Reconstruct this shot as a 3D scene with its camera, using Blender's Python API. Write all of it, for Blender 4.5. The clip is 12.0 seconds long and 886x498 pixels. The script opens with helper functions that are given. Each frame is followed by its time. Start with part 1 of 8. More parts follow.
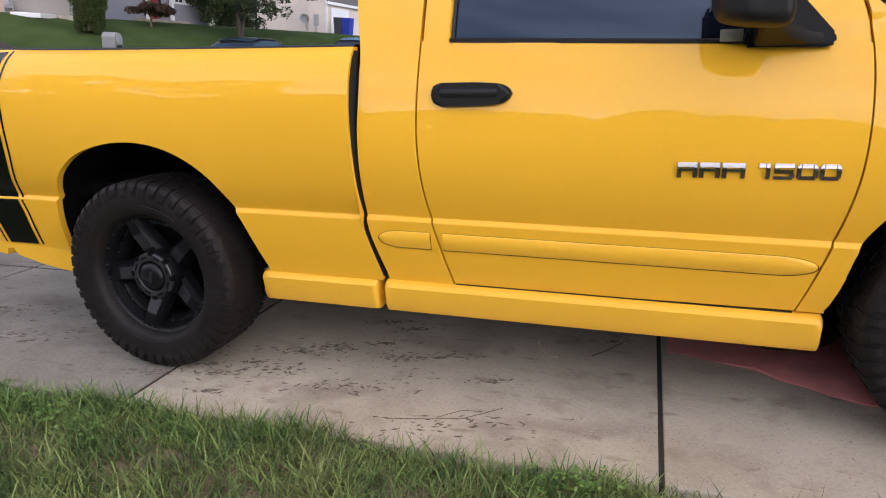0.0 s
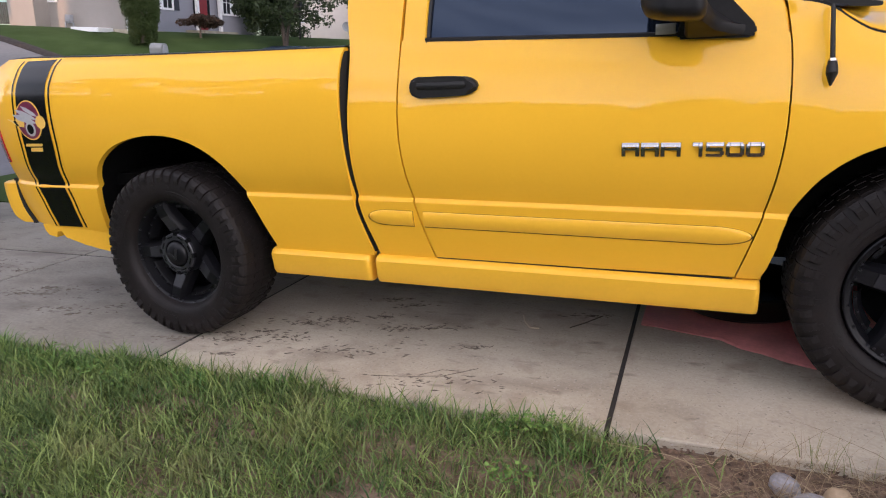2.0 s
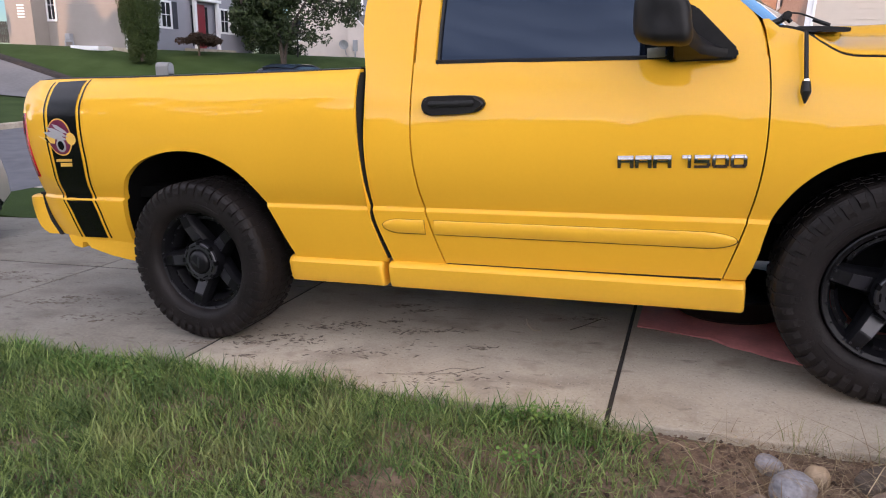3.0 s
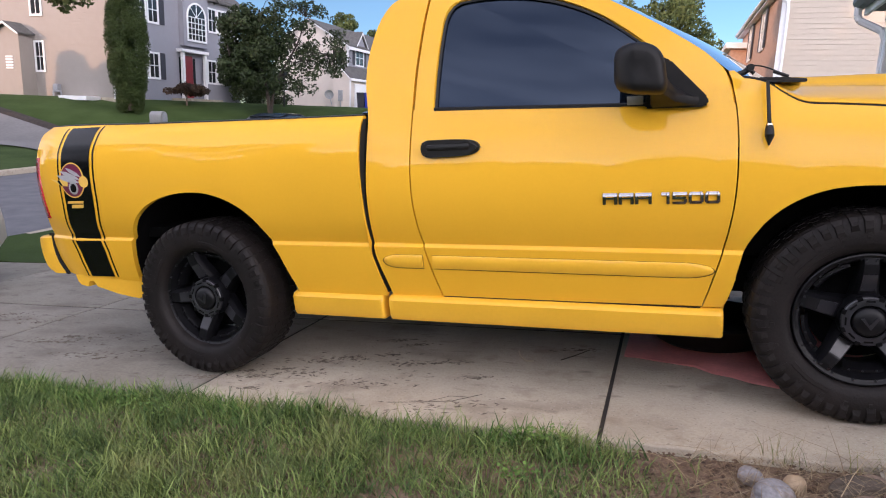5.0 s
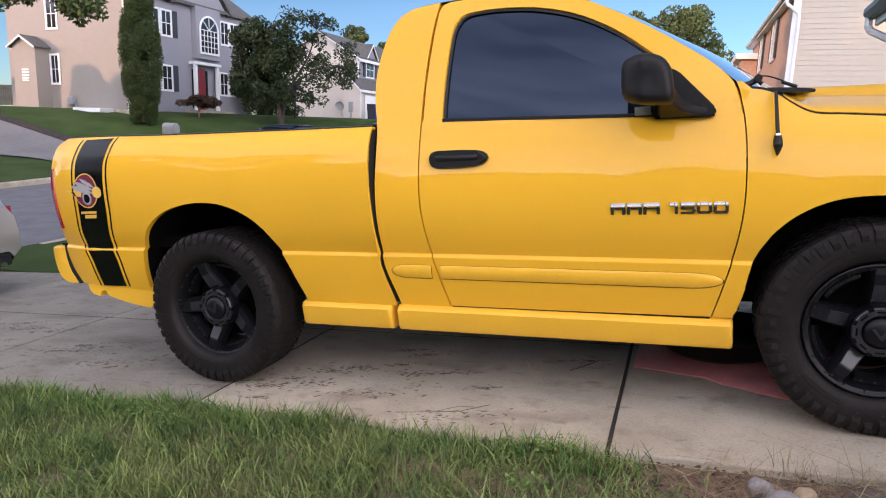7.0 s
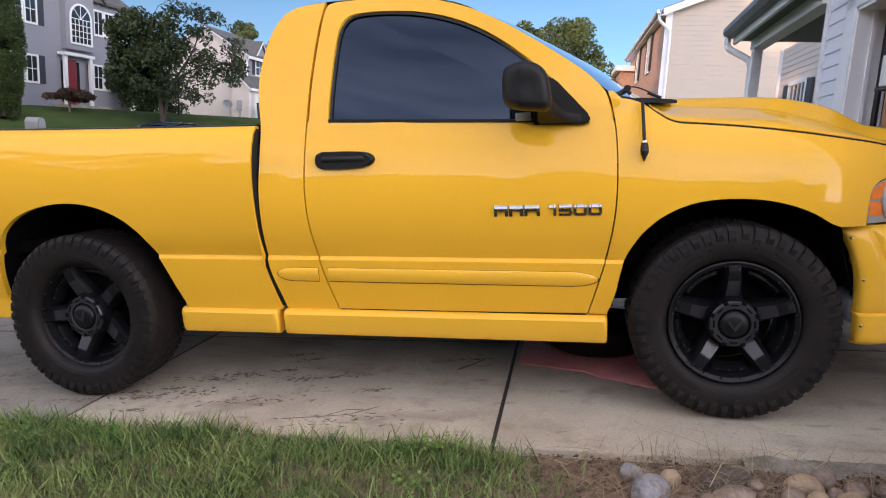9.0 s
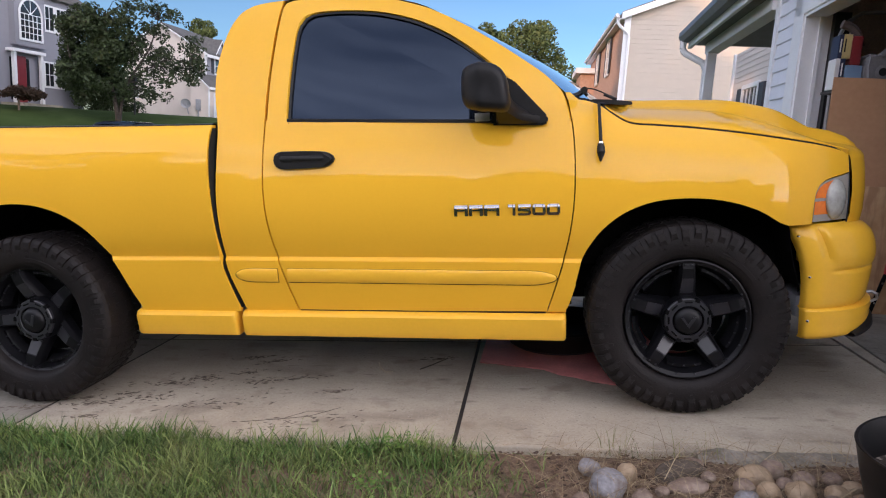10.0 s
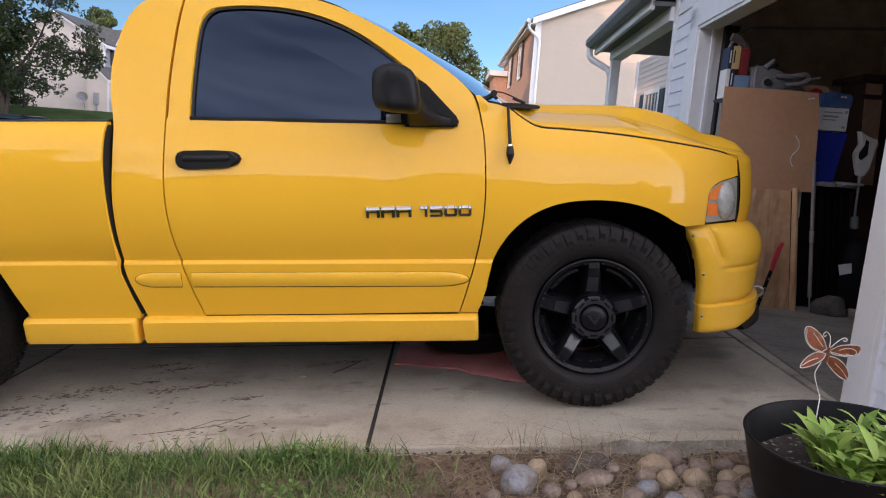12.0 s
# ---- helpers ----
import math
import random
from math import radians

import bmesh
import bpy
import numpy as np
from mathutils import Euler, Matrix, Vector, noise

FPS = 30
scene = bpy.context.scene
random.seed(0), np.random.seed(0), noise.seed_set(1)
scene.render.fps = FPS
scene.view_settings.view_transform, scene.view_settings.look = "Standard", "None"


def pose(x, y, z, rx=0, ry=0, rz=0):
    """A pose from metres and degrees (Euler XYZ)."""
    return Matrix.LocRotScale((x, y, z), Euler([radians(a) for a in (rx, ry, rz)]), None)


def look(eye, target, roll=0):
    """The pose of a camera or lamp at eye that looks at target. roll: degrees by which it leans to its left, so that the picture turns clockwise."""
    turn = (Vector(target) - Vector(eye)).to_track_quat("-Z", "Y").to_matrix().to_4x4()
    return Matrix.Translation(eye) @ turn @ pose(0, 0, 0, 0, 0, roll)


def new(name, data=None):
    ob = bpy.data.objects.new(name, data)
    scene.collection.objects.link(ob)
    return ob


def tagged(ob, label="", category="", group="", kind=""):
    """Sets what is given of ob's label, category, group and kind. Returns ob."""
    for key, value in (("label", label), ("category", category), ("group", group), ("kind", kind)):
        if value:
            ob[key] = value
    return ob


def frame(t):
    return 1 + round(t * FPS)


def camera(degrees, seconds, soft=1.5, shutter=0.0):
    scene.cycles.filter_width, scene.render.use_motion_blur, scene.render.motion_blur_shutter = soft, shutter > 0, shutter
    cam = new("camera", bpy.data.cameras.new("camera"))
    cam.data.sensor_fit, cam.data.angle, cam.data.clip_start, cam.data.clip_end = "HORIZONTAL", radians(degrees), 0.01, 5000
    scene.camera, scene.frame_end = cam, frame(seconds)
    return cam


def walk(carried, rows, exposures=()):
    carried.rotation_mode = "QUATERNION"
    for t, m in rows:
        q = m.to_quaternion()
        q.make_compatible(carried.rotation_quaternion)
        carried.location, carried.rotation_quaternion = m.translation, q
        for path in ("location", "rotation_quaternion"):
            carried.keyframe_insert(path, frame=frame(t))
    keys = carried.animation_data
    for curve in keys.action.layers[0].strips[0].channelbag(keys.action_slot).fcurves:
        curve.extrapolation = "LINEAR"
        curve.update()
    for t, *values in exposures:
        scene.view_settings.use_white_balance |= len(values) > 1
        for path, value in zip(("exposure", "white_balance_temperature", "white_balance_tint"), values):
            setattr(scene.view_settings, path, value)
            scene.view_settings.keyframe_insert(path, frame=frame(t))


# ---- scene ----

# The drive climbs five degrees towards the garage. TR lays the drive's own frame (x up the drive, y across it,
# z square to it, origin under the rear wheel's outer face) into the upright world.
TR = pose(0, 0, 0, 0, -5.0, 0)
cam = camera(68.8, 12.0, soft=1.1)
PATH = [
    (0, (1.98, -2.166, 1.24), (1.395, -0.332, 0.699), -1.6),
    (0.5, (1.989, -2.202, 1.226), (1.397, -0.366, 0.698), -1.8),
    (1, (2.022, -2.226, 1.225), (1.424, -0.393, 0.693), -2.0),
    (1.5, (2.165, -2.305, 1.217), (1.5, -0.492, 0.695), -2.5),
    (2, (2.317, -2.379, 1.197), (1.602, -0.585, 0.675), -2.7),
    (2.5, (2.331, -2.484, 1.211), (1.612, -0.686, 0.712), -2.8),
    (4.5, (2.34, -2.778, 1.208), (1.7, -0.924, 0.819), -2.8),
    (5, (2.336, -2.789, 1.197), (1.676, -0.932, 0.859), -2.9),
    (5.5, (2.343, -2.794, 1.199), (1.659, -0.943, 0.879), -3.0),
    (6, (2.335, -2.793, 1.192), (1.64, -0.943, 0.885), -3.0),
    (6.5, (2.337, -2.797, 1.197), (1.63, -0.951, 0.892), -3.1),
    (8.5, (2.38, -2.797, 1.186), (1.907, -0.878, 0.882), -2.1),
    (9, (2.383, -2.796, 1.191), (2.004, -0.857, 0.881), -2.0),
    (9.5, (2.392, -2.797, 1.189), (2.075, -0.846, 0.878), -1.9),
    (10, (2.399, -2.801, 1.187), (2.13, -0.844, 0.876), -1.8),
    (10.5, (2.408, -2.798, 1.186), (2.203, -0.833, 0.873), -1.7),
    (11, (2.416, -2.797, 1.193), (2.296, -0.825, 0.881), -1.4),
    (11.5, (2.413, -2.795, 1.194), (2.371, -0.82, 0.879), -1.1),
    (12, (2.417, -2.792, 1.193), (2.404, -0.818, 0.875), -1.1),
]
walk(cam, [(t, TR @ look(eye, target, roll)) for t, eye, target, roll in PATH], [(0, 0.72, 6250, 16), (5, 0.74, 6200, 18), (6.5, 0.76, 6200, 18), (9, 0.66, 6200, 17), (12, 0.56, 6150, 16)])

# ---- light: a low sun behind the camera and to the street side, kept off the drive by unseen trees over there ----
SUN_ELEVATION = 8.0
SUN_WAY = Vector((-0.60, -0.80, math.tan(radians(SUN_ELEVATION)))).normalized()
world = bpy.data.worlds.new("world")
scene.world = world
world.use_nodes = True
wn, wl = world.node_tree.nodes, world.node_tree.links
sky = wn.new("ShaderNodeTexSky")
sky.sky_type, sky.sun_disc = "NISHITA", False
sky.sun_elevation = radians(SUN_ELEVATION)
sky.altitude, sky.dust_density, sky.ozone_density = 1500, 0.3, 3.0
sky.sun_rotation = math.atan2(SUN_WAY.x, SUN_WAY.y)
# streaky cloud over the sunny half of the sky
tex = wn.new("ShaderNodeTexCoord")
stretch = wn.new("ShaderNodeMapping")
stretch.inputs["Scale"].default_value = (1.0, 1.2, 7.0)
streaks = wn.new("ShaderNodeTexNoise")
streaks.inputs["Scale"].default_value, streaks.inputs["Detail"].default_value = 2.4, 5
cover = wn.new("ShaderNodeMapRange")
cover.inputs["From Min"].default_value, cover.inputs["From Max"].default_value, cover.inputs["To Min"].default_value = 0.31, 0.66, 0.24
split = wn.new("ShaderNodeSeparateXYZ")
half = wn.new("ShaderNodeMapRange")
half.interpolation_type = "SMOOTHSTEP"
half.inputs["From Min"].default_value, half.inputs["From Max"].default_value, half.inputs["To Min"].default_value = 0.45, -0.10, 0.012
low = wn.new("ShaderNodeMapRange")
low.inputs["From Min"].default_value, low.inputs["From Max"].default_value = 0.15, 0.75
low.inputs["To Min"].default_value, low.inputs["To Max"].default_value = 1.0, 0.34
fade = wn.new("ShaderNodeMath")
fade.operation = "MULTIPLY"
times = wn.new("ShaderNodeMath")
times.operation = "MULTIPLY"
mix = wn.new("ShaderNodeMix")
mix.data_type = "RGBA"
mix.inputs["B"].default_value = (41.0, 38.4, 37.5, 1)
wl.new(tex.outputs["Generated"], stretch.inputs["Vector"])
wl.new(stretch.outputs["Vector"], streaks.inputs["Vector"])
wl.new(streaks.outputs["Fac"], cover.inputs["Value"])
wl.new(tex.outputs["Generated"], split.inputs[0])
wl.new(split.outputs["Y"], half.inputs["Value"])
wl.new(cover.outputs["Result"], times.inputs[0])
wl.new(split.outputs["Z"], low.inputs["Value"])
wl.new(half.outputs["Result"], fade.inputs[0])
wl.new(low.outputs["Result"], fade.inputs[1])
wl.new(fade.outputs[0], times.inputs[1])
# cloud weighted towards +x, added to dim the -x side and brighten the other
side_weight = wn.new("ShaderNodeMapRange")
side_weight.inputs["From Min"].default_value, side_weight.inputs["From Max"].default_value = -0.7, 0.7
side_weight.inputs["To Min"].default_value, side_weight.inputs["To Max"].default_value = 0.58, 1.28
bulk = wn.new("ShaderNodeMath")
bulk.operation = "MULTIPLY"
bulk.use_clamp = True
wl.new(split.outputs["X"], side_weight.inputs["Value"])
wl.new(times.outputs[0], bulk.inputs[0])
wl.new(side_weight.outputs["Result"], bulk.inputs[1])
wl.new(bulk.outputs[0], mix.inputs["Factor"])
# sky colour raised by a gain, then capped to even out the glow round the sun
glow_cap = wn.new("ShaderNodeMix")
glow_cap.data_type, glow_cap.blend_type = "RGBA", "DARKEN"
glow_cap.inputs["Factor"].default_value = 1.0
glow_cap.inputs["B"].default_value = (17.0, 18.0, 21.0, 1)
clear = wn.new("ShaderNodeMix")
clear.data_type, clear.blend_type = "RGBA", "MULTIPLY"
clear.inputs["Factor"].default_value = 1.0
clear.inputs["B"].default_value = (1.36, 1.38, 1.38, 1)
wl.new(sky.outputs[0], clear.inputs["A"])
wl.new(clear.outputs["Result"], glow_cap.inputs["A"])
wl.new(glow_cap.outputs["Result"], mix.inputs["A"])
wl.new(mix.outputs["Result"], wn["Background"].inputs[0])
wn["Background"].inputs[1].default_value = 0.1
sun_data = bpy.data.lights.new("sun", "SUN")
sun_data.energy, sun_data.angle, sun_data.color = 1.9, radians(0.5), (1.0, 0.60, 0.34)
sun = new("sun", sun_data)
sun.matrix_world = look((0, 0, 30), Vector((0, 0, 30)) - SUN_WAY)


# ---- materials ----
def mat(name, color, rough=0.6, metal=0.0, vary=0.12, scale=6.0, fine=60.0, bump=0.0, coat=0.0, tone=None, piece=0.0, spec=0.5):
    """A surface whose colour drifts at two scales, with a fine relief."""
    m = bpy.data.materials.new(name)
    m.use_nodes = True
    nt, bs = m.node_tree, m.node_tree.nodes["Principled BSDF"]
    tc = nt.nodes.new("ShaderNodeTexCoord")
    n1, n2 = nt.nodes.new("ShaderNodeTexNoise"), nt.nodes.new("ShaderNodeTexNoise")
    n1.inputs["Scale"].default_value, n2.inputs["Scale"].default_value = scale, fine
    n1.inputs["Detail"].default_value, n2.inputs["Detail"].default_value = 5, 3
    for n in (n1, n2):
        nt.links.new(tc.outputs["Object"], n.inputs["Vector"])
    mixv = nt.nodes.new("ShaderNodeMix")
    mixv.inputs["Factor"].default_value = 0.4
    nt.links.new(n1.outputs["Fac"], mixv.inputs["A"])
    nt.links.new(n2.outputs["Fac"], mixv.inputs["B"])
    ramp = nt.nodes.new("ShaderNodeValToRGB")
    c = Vector(color)
    dark, light = (c * (1 - vary), c * (1 + vary)) if tone is None else (c, Vector(tone))
    ramp.color_ramp.elements[0].position, ramp.color_ramp.elements[1].position = 0.36, 0.64
    ramp.color_ramp.elements[0].color = (*[max(0, v) for v in dark], 1)
    ramp.color_ramp.elements[1].color = (*[min(1, v) for v in light], 1)
    nt.links.new(mixv.outputs["Result"], ramp.inputs["Fac"])
    last = ramp.outputs["Color"]
    if piece:
        info, hsv, ma = nt.nodes.new("ShaderNodeObjectInfo"), nt.nodes.new("ShaderNodeHueSaturation"), nt.nodes.new("ShaderNodeMapRange")
        ma.inputs["To Min"].default_value, ma.inputs["To Max"].default_value = 1 - piece, 1 + piece
        nt.links.new(info.outputs["Random"], ma.inputs["Value"])
        nt.links.new(ma.outputs["Result"], hsv.inputs["Value"])
        nt.links.new(last, hsv.inputs["Color"])
        last = hsv.outputs["Color"]
    nt.links.new(last, bs.inputs["Base Color"])
    bs.inputs["Roughness"].default_value, bs.inputs["Metallic"].default_value = rough, metal
    bs.inputs["Coat Weight"].default_value, bs.inputs["Coat Roughness"].default_value = coat, 0.055
    bs.inputs["Specular IOR Level"].default_value = spec
    if bump:
        bp = nt.nodes.new("ShaderNodeBump")
        bp.inputs["Strength"].default_value, bp.inputs["Distance"].default_value = 0.6, bump
        nt.links.new(mixv.outputs["Result"], bp.inputs["Height"])
        nt.links.new(bp.outputs["Normal"], bs.inputs["Normal"])
    return m


PAINT = mat("yellow_paint", (0.87, 0.470, 0.029), 0.6, vary=0.015, scale=2, coat=0.66, spec=0.05)
PAINT.node_tree.nodes["Principled BSDF"].inputs["Coat Roughness"].default_value = 0.03
PAINT_DULL = mat("yellow_plastic", (0.86, 0.476, 0.036), 0.5, vary=0.03, scale=3, coat=0.6, spec=0.1)
BLACK_GLOSS = mat("black_vinyl", (0.0035, 0.0035, 0.004), 0.22, vary=0.2, coat=0.0, spec=0.3)
BLACK_TRIM = mat("black_plastic", (0.012, 0.0115, 0.0115), 0.5, vary=0.25, scale=20, bump=0.0008, spec=0.35)
GAP = mat("gap_dark", (0.004, 0.004, 0.004), 0.9)
UNDER = mat("under_dark", (0.003, 0.003, 0.0035), 0.9, vary=0.4, spec=0.1)
RUBBER = mat("rubber", (0.0058, 0.0046, 0.0046), 0.6, vary=0.35, scale=9, fine=110, bump=0.005, tone=(0.0145, 0.0112, 0.0104), spec=0.26)
RIM = mat("rim_black", (0.0055, 0.0055, 0.007), 0.40, vary=0.3, scale=10, spec=0.28)
RIM_FACE = mat("rim_face", (0.022, 0.022, 0.027), 0.30, vary=0.2, scale=10, spec=0.7)
CHROME = mat("chrome", (0.75, 0.75, 0.76), 0.12, 1.0, vary=0.05)
BADGE = mat("badge_chrome", (0.36, 0.35, 0.34), 0.22, 1.0, vary=0.1)
ALLOY = mat("alloy", (0.45, 0.45, 0.46), 0.4, 1.0, vary=0.15)
RED_LENS = mat("red_lens", (0.36, 0.008, 0.012), 0.2, vary=0.3, scale=30, coat=0.2)
AMBER = mat("amber_lens", (0.80, 0.19, 0.012), 0.25, vary=0.15, coat=0.25)
LENS = mat("hazed_lens", (0.33, 0.31, 0.27), 0.22, vary=0.1, coat=0.8)
PIN = mat("pin_stripe", (0.85, 0.52, 0.10), 0.35, vary=0.05, coat=0.6)
MAROON = mat("maroon_vinyl", (0.16, 0.012, 0.05), 0.35, vary=0.1, coat=0.6)
PALE_GREY = mat("grey_vinyl", (0.42, 0.42, 0.44), 0.35, vary=0.1, coat=0.6)
CONCRETE = mat("concrete", (0.318, 0.274, 0.210), 0.92, scale=2.2, fine=55, bump=0.004, tone=(0.465, 0.412, 0.325), piece=0.05)


def stain(m, color, scale, lo, hi, amount, detail=6, stretch=(1, 1, 1)):
    """Lays blots of another colour over a material."""
    nt = m.node_tree
    bs = nt.nodes["Principled BSDF"]
    old = bs.inputs["Base Color"].links[0].from_socket
    tc, mp, n, r, mx = [nt.nodes.new("ShaderNode" + k) for k in ("TexCoord", "Mapping", "TexNoise", "MapRange", "Mix")]
    mx.data_type = "RGBA"
    mp.inputs["Scale"].default_value = stretch
    n.inputs["Scale"].default_value, n.inputs["Detail"].default_value = scale, detail
    r.inputs["From Min"].default_value, r.inputs["From Max"].default_value, r.inputs["To Max"].default_value = lo, hi, amount
    mx.inputs["B"].default_value = (*color, 1)
    nt.links.new(tc.outputs["Object"], mp.inputs["Vector"])
    nt.links.new(mp.outputs["Vector"], n.inputs["Vector"])
    nt.links.new(n.outputs["Fac"], r.inputs["Value"])
    nt.links.new(r.outputs["Result"], mx.inputs["Factor"])
    nt.links.new(old, mx.inputs["A"])
    nt.links.new(mx.outputs["Result"], bs.inputs["Base Color"])
    return m


stain(CONCRETE, (0.16, 0.13, 0.10), 2.6, 0.54, 0.74, 0.7, 8, (0.7, 1.3, 1))
stain(CONCRETE, (0.14, 0.11, 0.085), 11.0, 0.60, 0.74, 0.6, 7, (0.55, 1.6, 1))
stain(CONCRETE, (0.50, 0.46, 0.41), 90.0, 0.62, 0.70, 0.5, 2)
stain(CONCRETE, (0.12, 0.095, 0.075), 55.0, 0.62, 0.69, 0.5, 2)
stain(CONCRETE, (0.20, 0.15, 0.11), 5.0, 0.58, 0.72, 0.5, 9)
CONCRETE_DARK = stain(stain(mat("dark_concrete", (0.195, 0.175, 0.143), 0.92, scale=2.2, fine=55, bump=0.003, tone=(0.295, 0.270, 0.225), piece=0.05), (0.13, 0.105, 0.085), 2.6, 0.52, 0.72, 0.7, 8, (0.7, 1.3, 1)), (0.11, 0.09, 0.07), 11.0, 0.58, 0.70, 0.65, 7, (0.55, 1.6, 1))
JOINT = mat("joint_filler", (0.022, 0.018, 0.015), 0.95, vary=0.3)
ASPHALT = mat("asphalt", (0.10, 0.10, 0.11), 0.9, scale=3, fine=80, bump=0.002, tone=(0.15, 0.15, 0.16))
SOIL = mat("soil", (0.085, 0.053, 0.034), 0.95, scale=12, fine=90, bump=0.012, tone=(0.24, 0.165, 0.118))
LAWN = mat("lawn", (0.029, 0.050, 0.013), 0.95, scale=0.8, fine=40, bump=0.03, tone=(0.056, 0.086, 0.027), spec=0.1)
PINK = mat("pink_sheet", (0.72, 0.27, 0.25), 0.7, vary=0.12, scale=8)
SIDING = mat("white_siding", (0.69, 0.71, 0.77), 0.6, vary=0.03, scale=3, bump=0.0006)
SIDING_CREAM = mat("cream_siding", (0.62, 0.55, 0.50), 0.65, vary=0.03, scale=3)
TRIM_WHITE = mat("white_trim", (0.76, 0.76, 0.775), 0.45, vary=0.03, scale=8)
ROOF = mat("shingles", (0.075, 0.072, 0.072), 0.9, scale=5, fine=30, bump=0.01, tone=(0.13, 0.125, 0.12))
BRICK = mat("brick", (0.40, 0.24, 0.175), 0.85, scale=8, fine=40, bump=0.004, tone=(0.52, 0.34, 0.25))
SHUTTER = mat("shutter", (0.03, 0.03, 0.04), 0.6, vary=0.2)
RED_DOOR = mat("red_door", (0.20, 0.02, 0.025), 0.4, vary=0.1)
BARK = mat("bark", (0.07, 0.055, 0.042), 0.95, scale=14, fine=60, bump=0.01, tone=(0.13, 0.105, 0.085))
BARK_DARK = mat("dark_bark", (0.022, 0.018, 0.015), 0.95, scale=14, fine=60, bump=0.01, tone=(0.055, 0.045, 0.037))
CARDBOARD = mat("cardboard", (0.44, 0.24, 0.13), 0.85, scale=2, fine=30, tone=(0.51, 0.29, 0.16))
PLYWOOD = mat("plywood", (0.52, 0.30, 0.15), 0.7, scale=3, fine=20, tone=(0.66, 0.44, 0.25))
stain(PLYWOOD, (0.30, 0.15, 0.07), 3.0, 0.48, 0.64, 0.6, 6, (7, 7, 1.2))
DARK_WALL = mat("garage_wall", (0.66, 0.56, 0.49), 0.9, vary=0.2)
DARK_WOOD = mat("dark_wood", (0.040, 0.015, 0.009), 0.5, vary=0.3, scale=5)
MATTE_BLACK = mat("matte_black", (0.004, 0.004, 0.005), 0.7, vary=0.3, scale=15, spec=0.15)
BLUE_BIN = mat("blue_plastic", (0.012, 0.03, 0.30), 0.45, vary=0.1)
PAPER = mat("paper", (0.7, 0.7, 0.68), 0.8, vary=0.06)
GREY_PLASTIC = mat("grey_plastic", (0.30, 0.31, 0.33), 0.5, vary=0.1)
POT = mat("pot_plastic", (0.006, 0.006, 0.007), 0.45, vary=0.4, scale=12, bump=0.001, spec=0.3)
COPPER = mat("copper", (0.34, 0.12, 0.06), 0.38, 0.6, vary=0.3, scale=25)
SILVER_CAR = mat("silver_paint", (0.44, 0.42, 0.38), 0.3, 0.5, vary=0.03, coat=1.0)
BLUE_CAR = mat("blue_paint", (0.03, 0.045, 0.09), 0.3, 0.3, vary=0.05, coat=1.0)


def leaf_mat(name, dark, light, rough=0.6):
    m = bpy.data.materials.new(name)
    m.use_nodes = True
    nt, bs = m.node_tree, m.node_tree.nodes["Principled BSDF"]
    geo, ramp = nt.nodes.new("ShaderNodeNewGeometry"), nt.nodes.new("ShaderNodeValToRGB")
    ramp.color_ramp.elements[0].color, ramp.color_ramp.elements[1].color = (*dark, 1), (*light, 1)
    nt.links.new(geo.outputs["Random Per Island"], ramp.inputs["Fac"])
    nt.links.new(ramp.outputs["Color"], bs.inputs["Base Color"])
    bs.inputs["Roughness"].default_value = rough
    bs.inputs["Subsurface Weight"].default_value = 0.0
    bs.inputs["Specular IOR Level"].default_value = 0.3
    return m


GRASS = stain(leaf_mat("grass_blades", (0.024, 0.055, 0.012), (0.27, 0.355, 0.105)), (0.035, 0.085, 0.028), 4.0, 0.48, 0.66, 0.5)
stain(GRASS, (0.28, 0.25, 0.11), 2.6, 0.52, 0.72, 0.45)
DRY = leaf_mat("dry_grass", (0.09, 0.06, 0.036), (0.30, 0.22, 0.135))
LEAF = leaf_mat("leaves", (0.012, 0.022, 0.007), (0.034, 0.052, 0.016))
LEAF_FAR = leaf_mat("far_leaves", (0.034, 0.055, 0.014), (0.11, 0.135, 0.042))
LEAF_DARK = leaf_mat("cypress_leaves", (0.016, 0.034, 0.007), (0.055, 0.080, 0.018))
LEAF_RED = leaf_mat("maple_leaves", (0.022, 0.014, 0.009), (0.065, 0.036, 0.020))
LILY = leaf_mat("lily_leaves", (0.12, 0.22, 0.03), (0.36, 0.48, 0.10), 0.4)


def glass_mat(name, tint, rough=0.02, alpha=1.0):
    m = bpy.data.materials.new(name)
    m.use_nodes = True
    bs = m.node_tree.nodes["Principled BSDF"]
    bs.inputs["Base Color"].default_value = (*tint, 1)
    bs.inputs["Roughness"].default_value = rough
    bs.inputs["Coat Weight"].default_value = 1.0
    bs.inputs["Coat Roughness"].default_value = 0.0
    return m


TINTED = glass_mat("tinted_glass", (0.006, 0.009, 0.016))
TINTED.node_tree.nodes["Principled BSDF"].inputs["Coat Weight"].default_value = 0.0
TINTED.node_tree.nodes["Principled BSDF"].inputs["IOR"].default_value = 1.52
TINTED.node_tree.nodes["Principled BSDF"].inputs["Specular Tint"].default_value = (0.56, 0.72, 1.0, 1)
PANE = glass_mat("house_pane", (0.02, 0.022, 0.026), 0.08)
PANE.node_tree.nodes["Principled BSDF"].inputs["Coat Weight"].default_value = 0.0


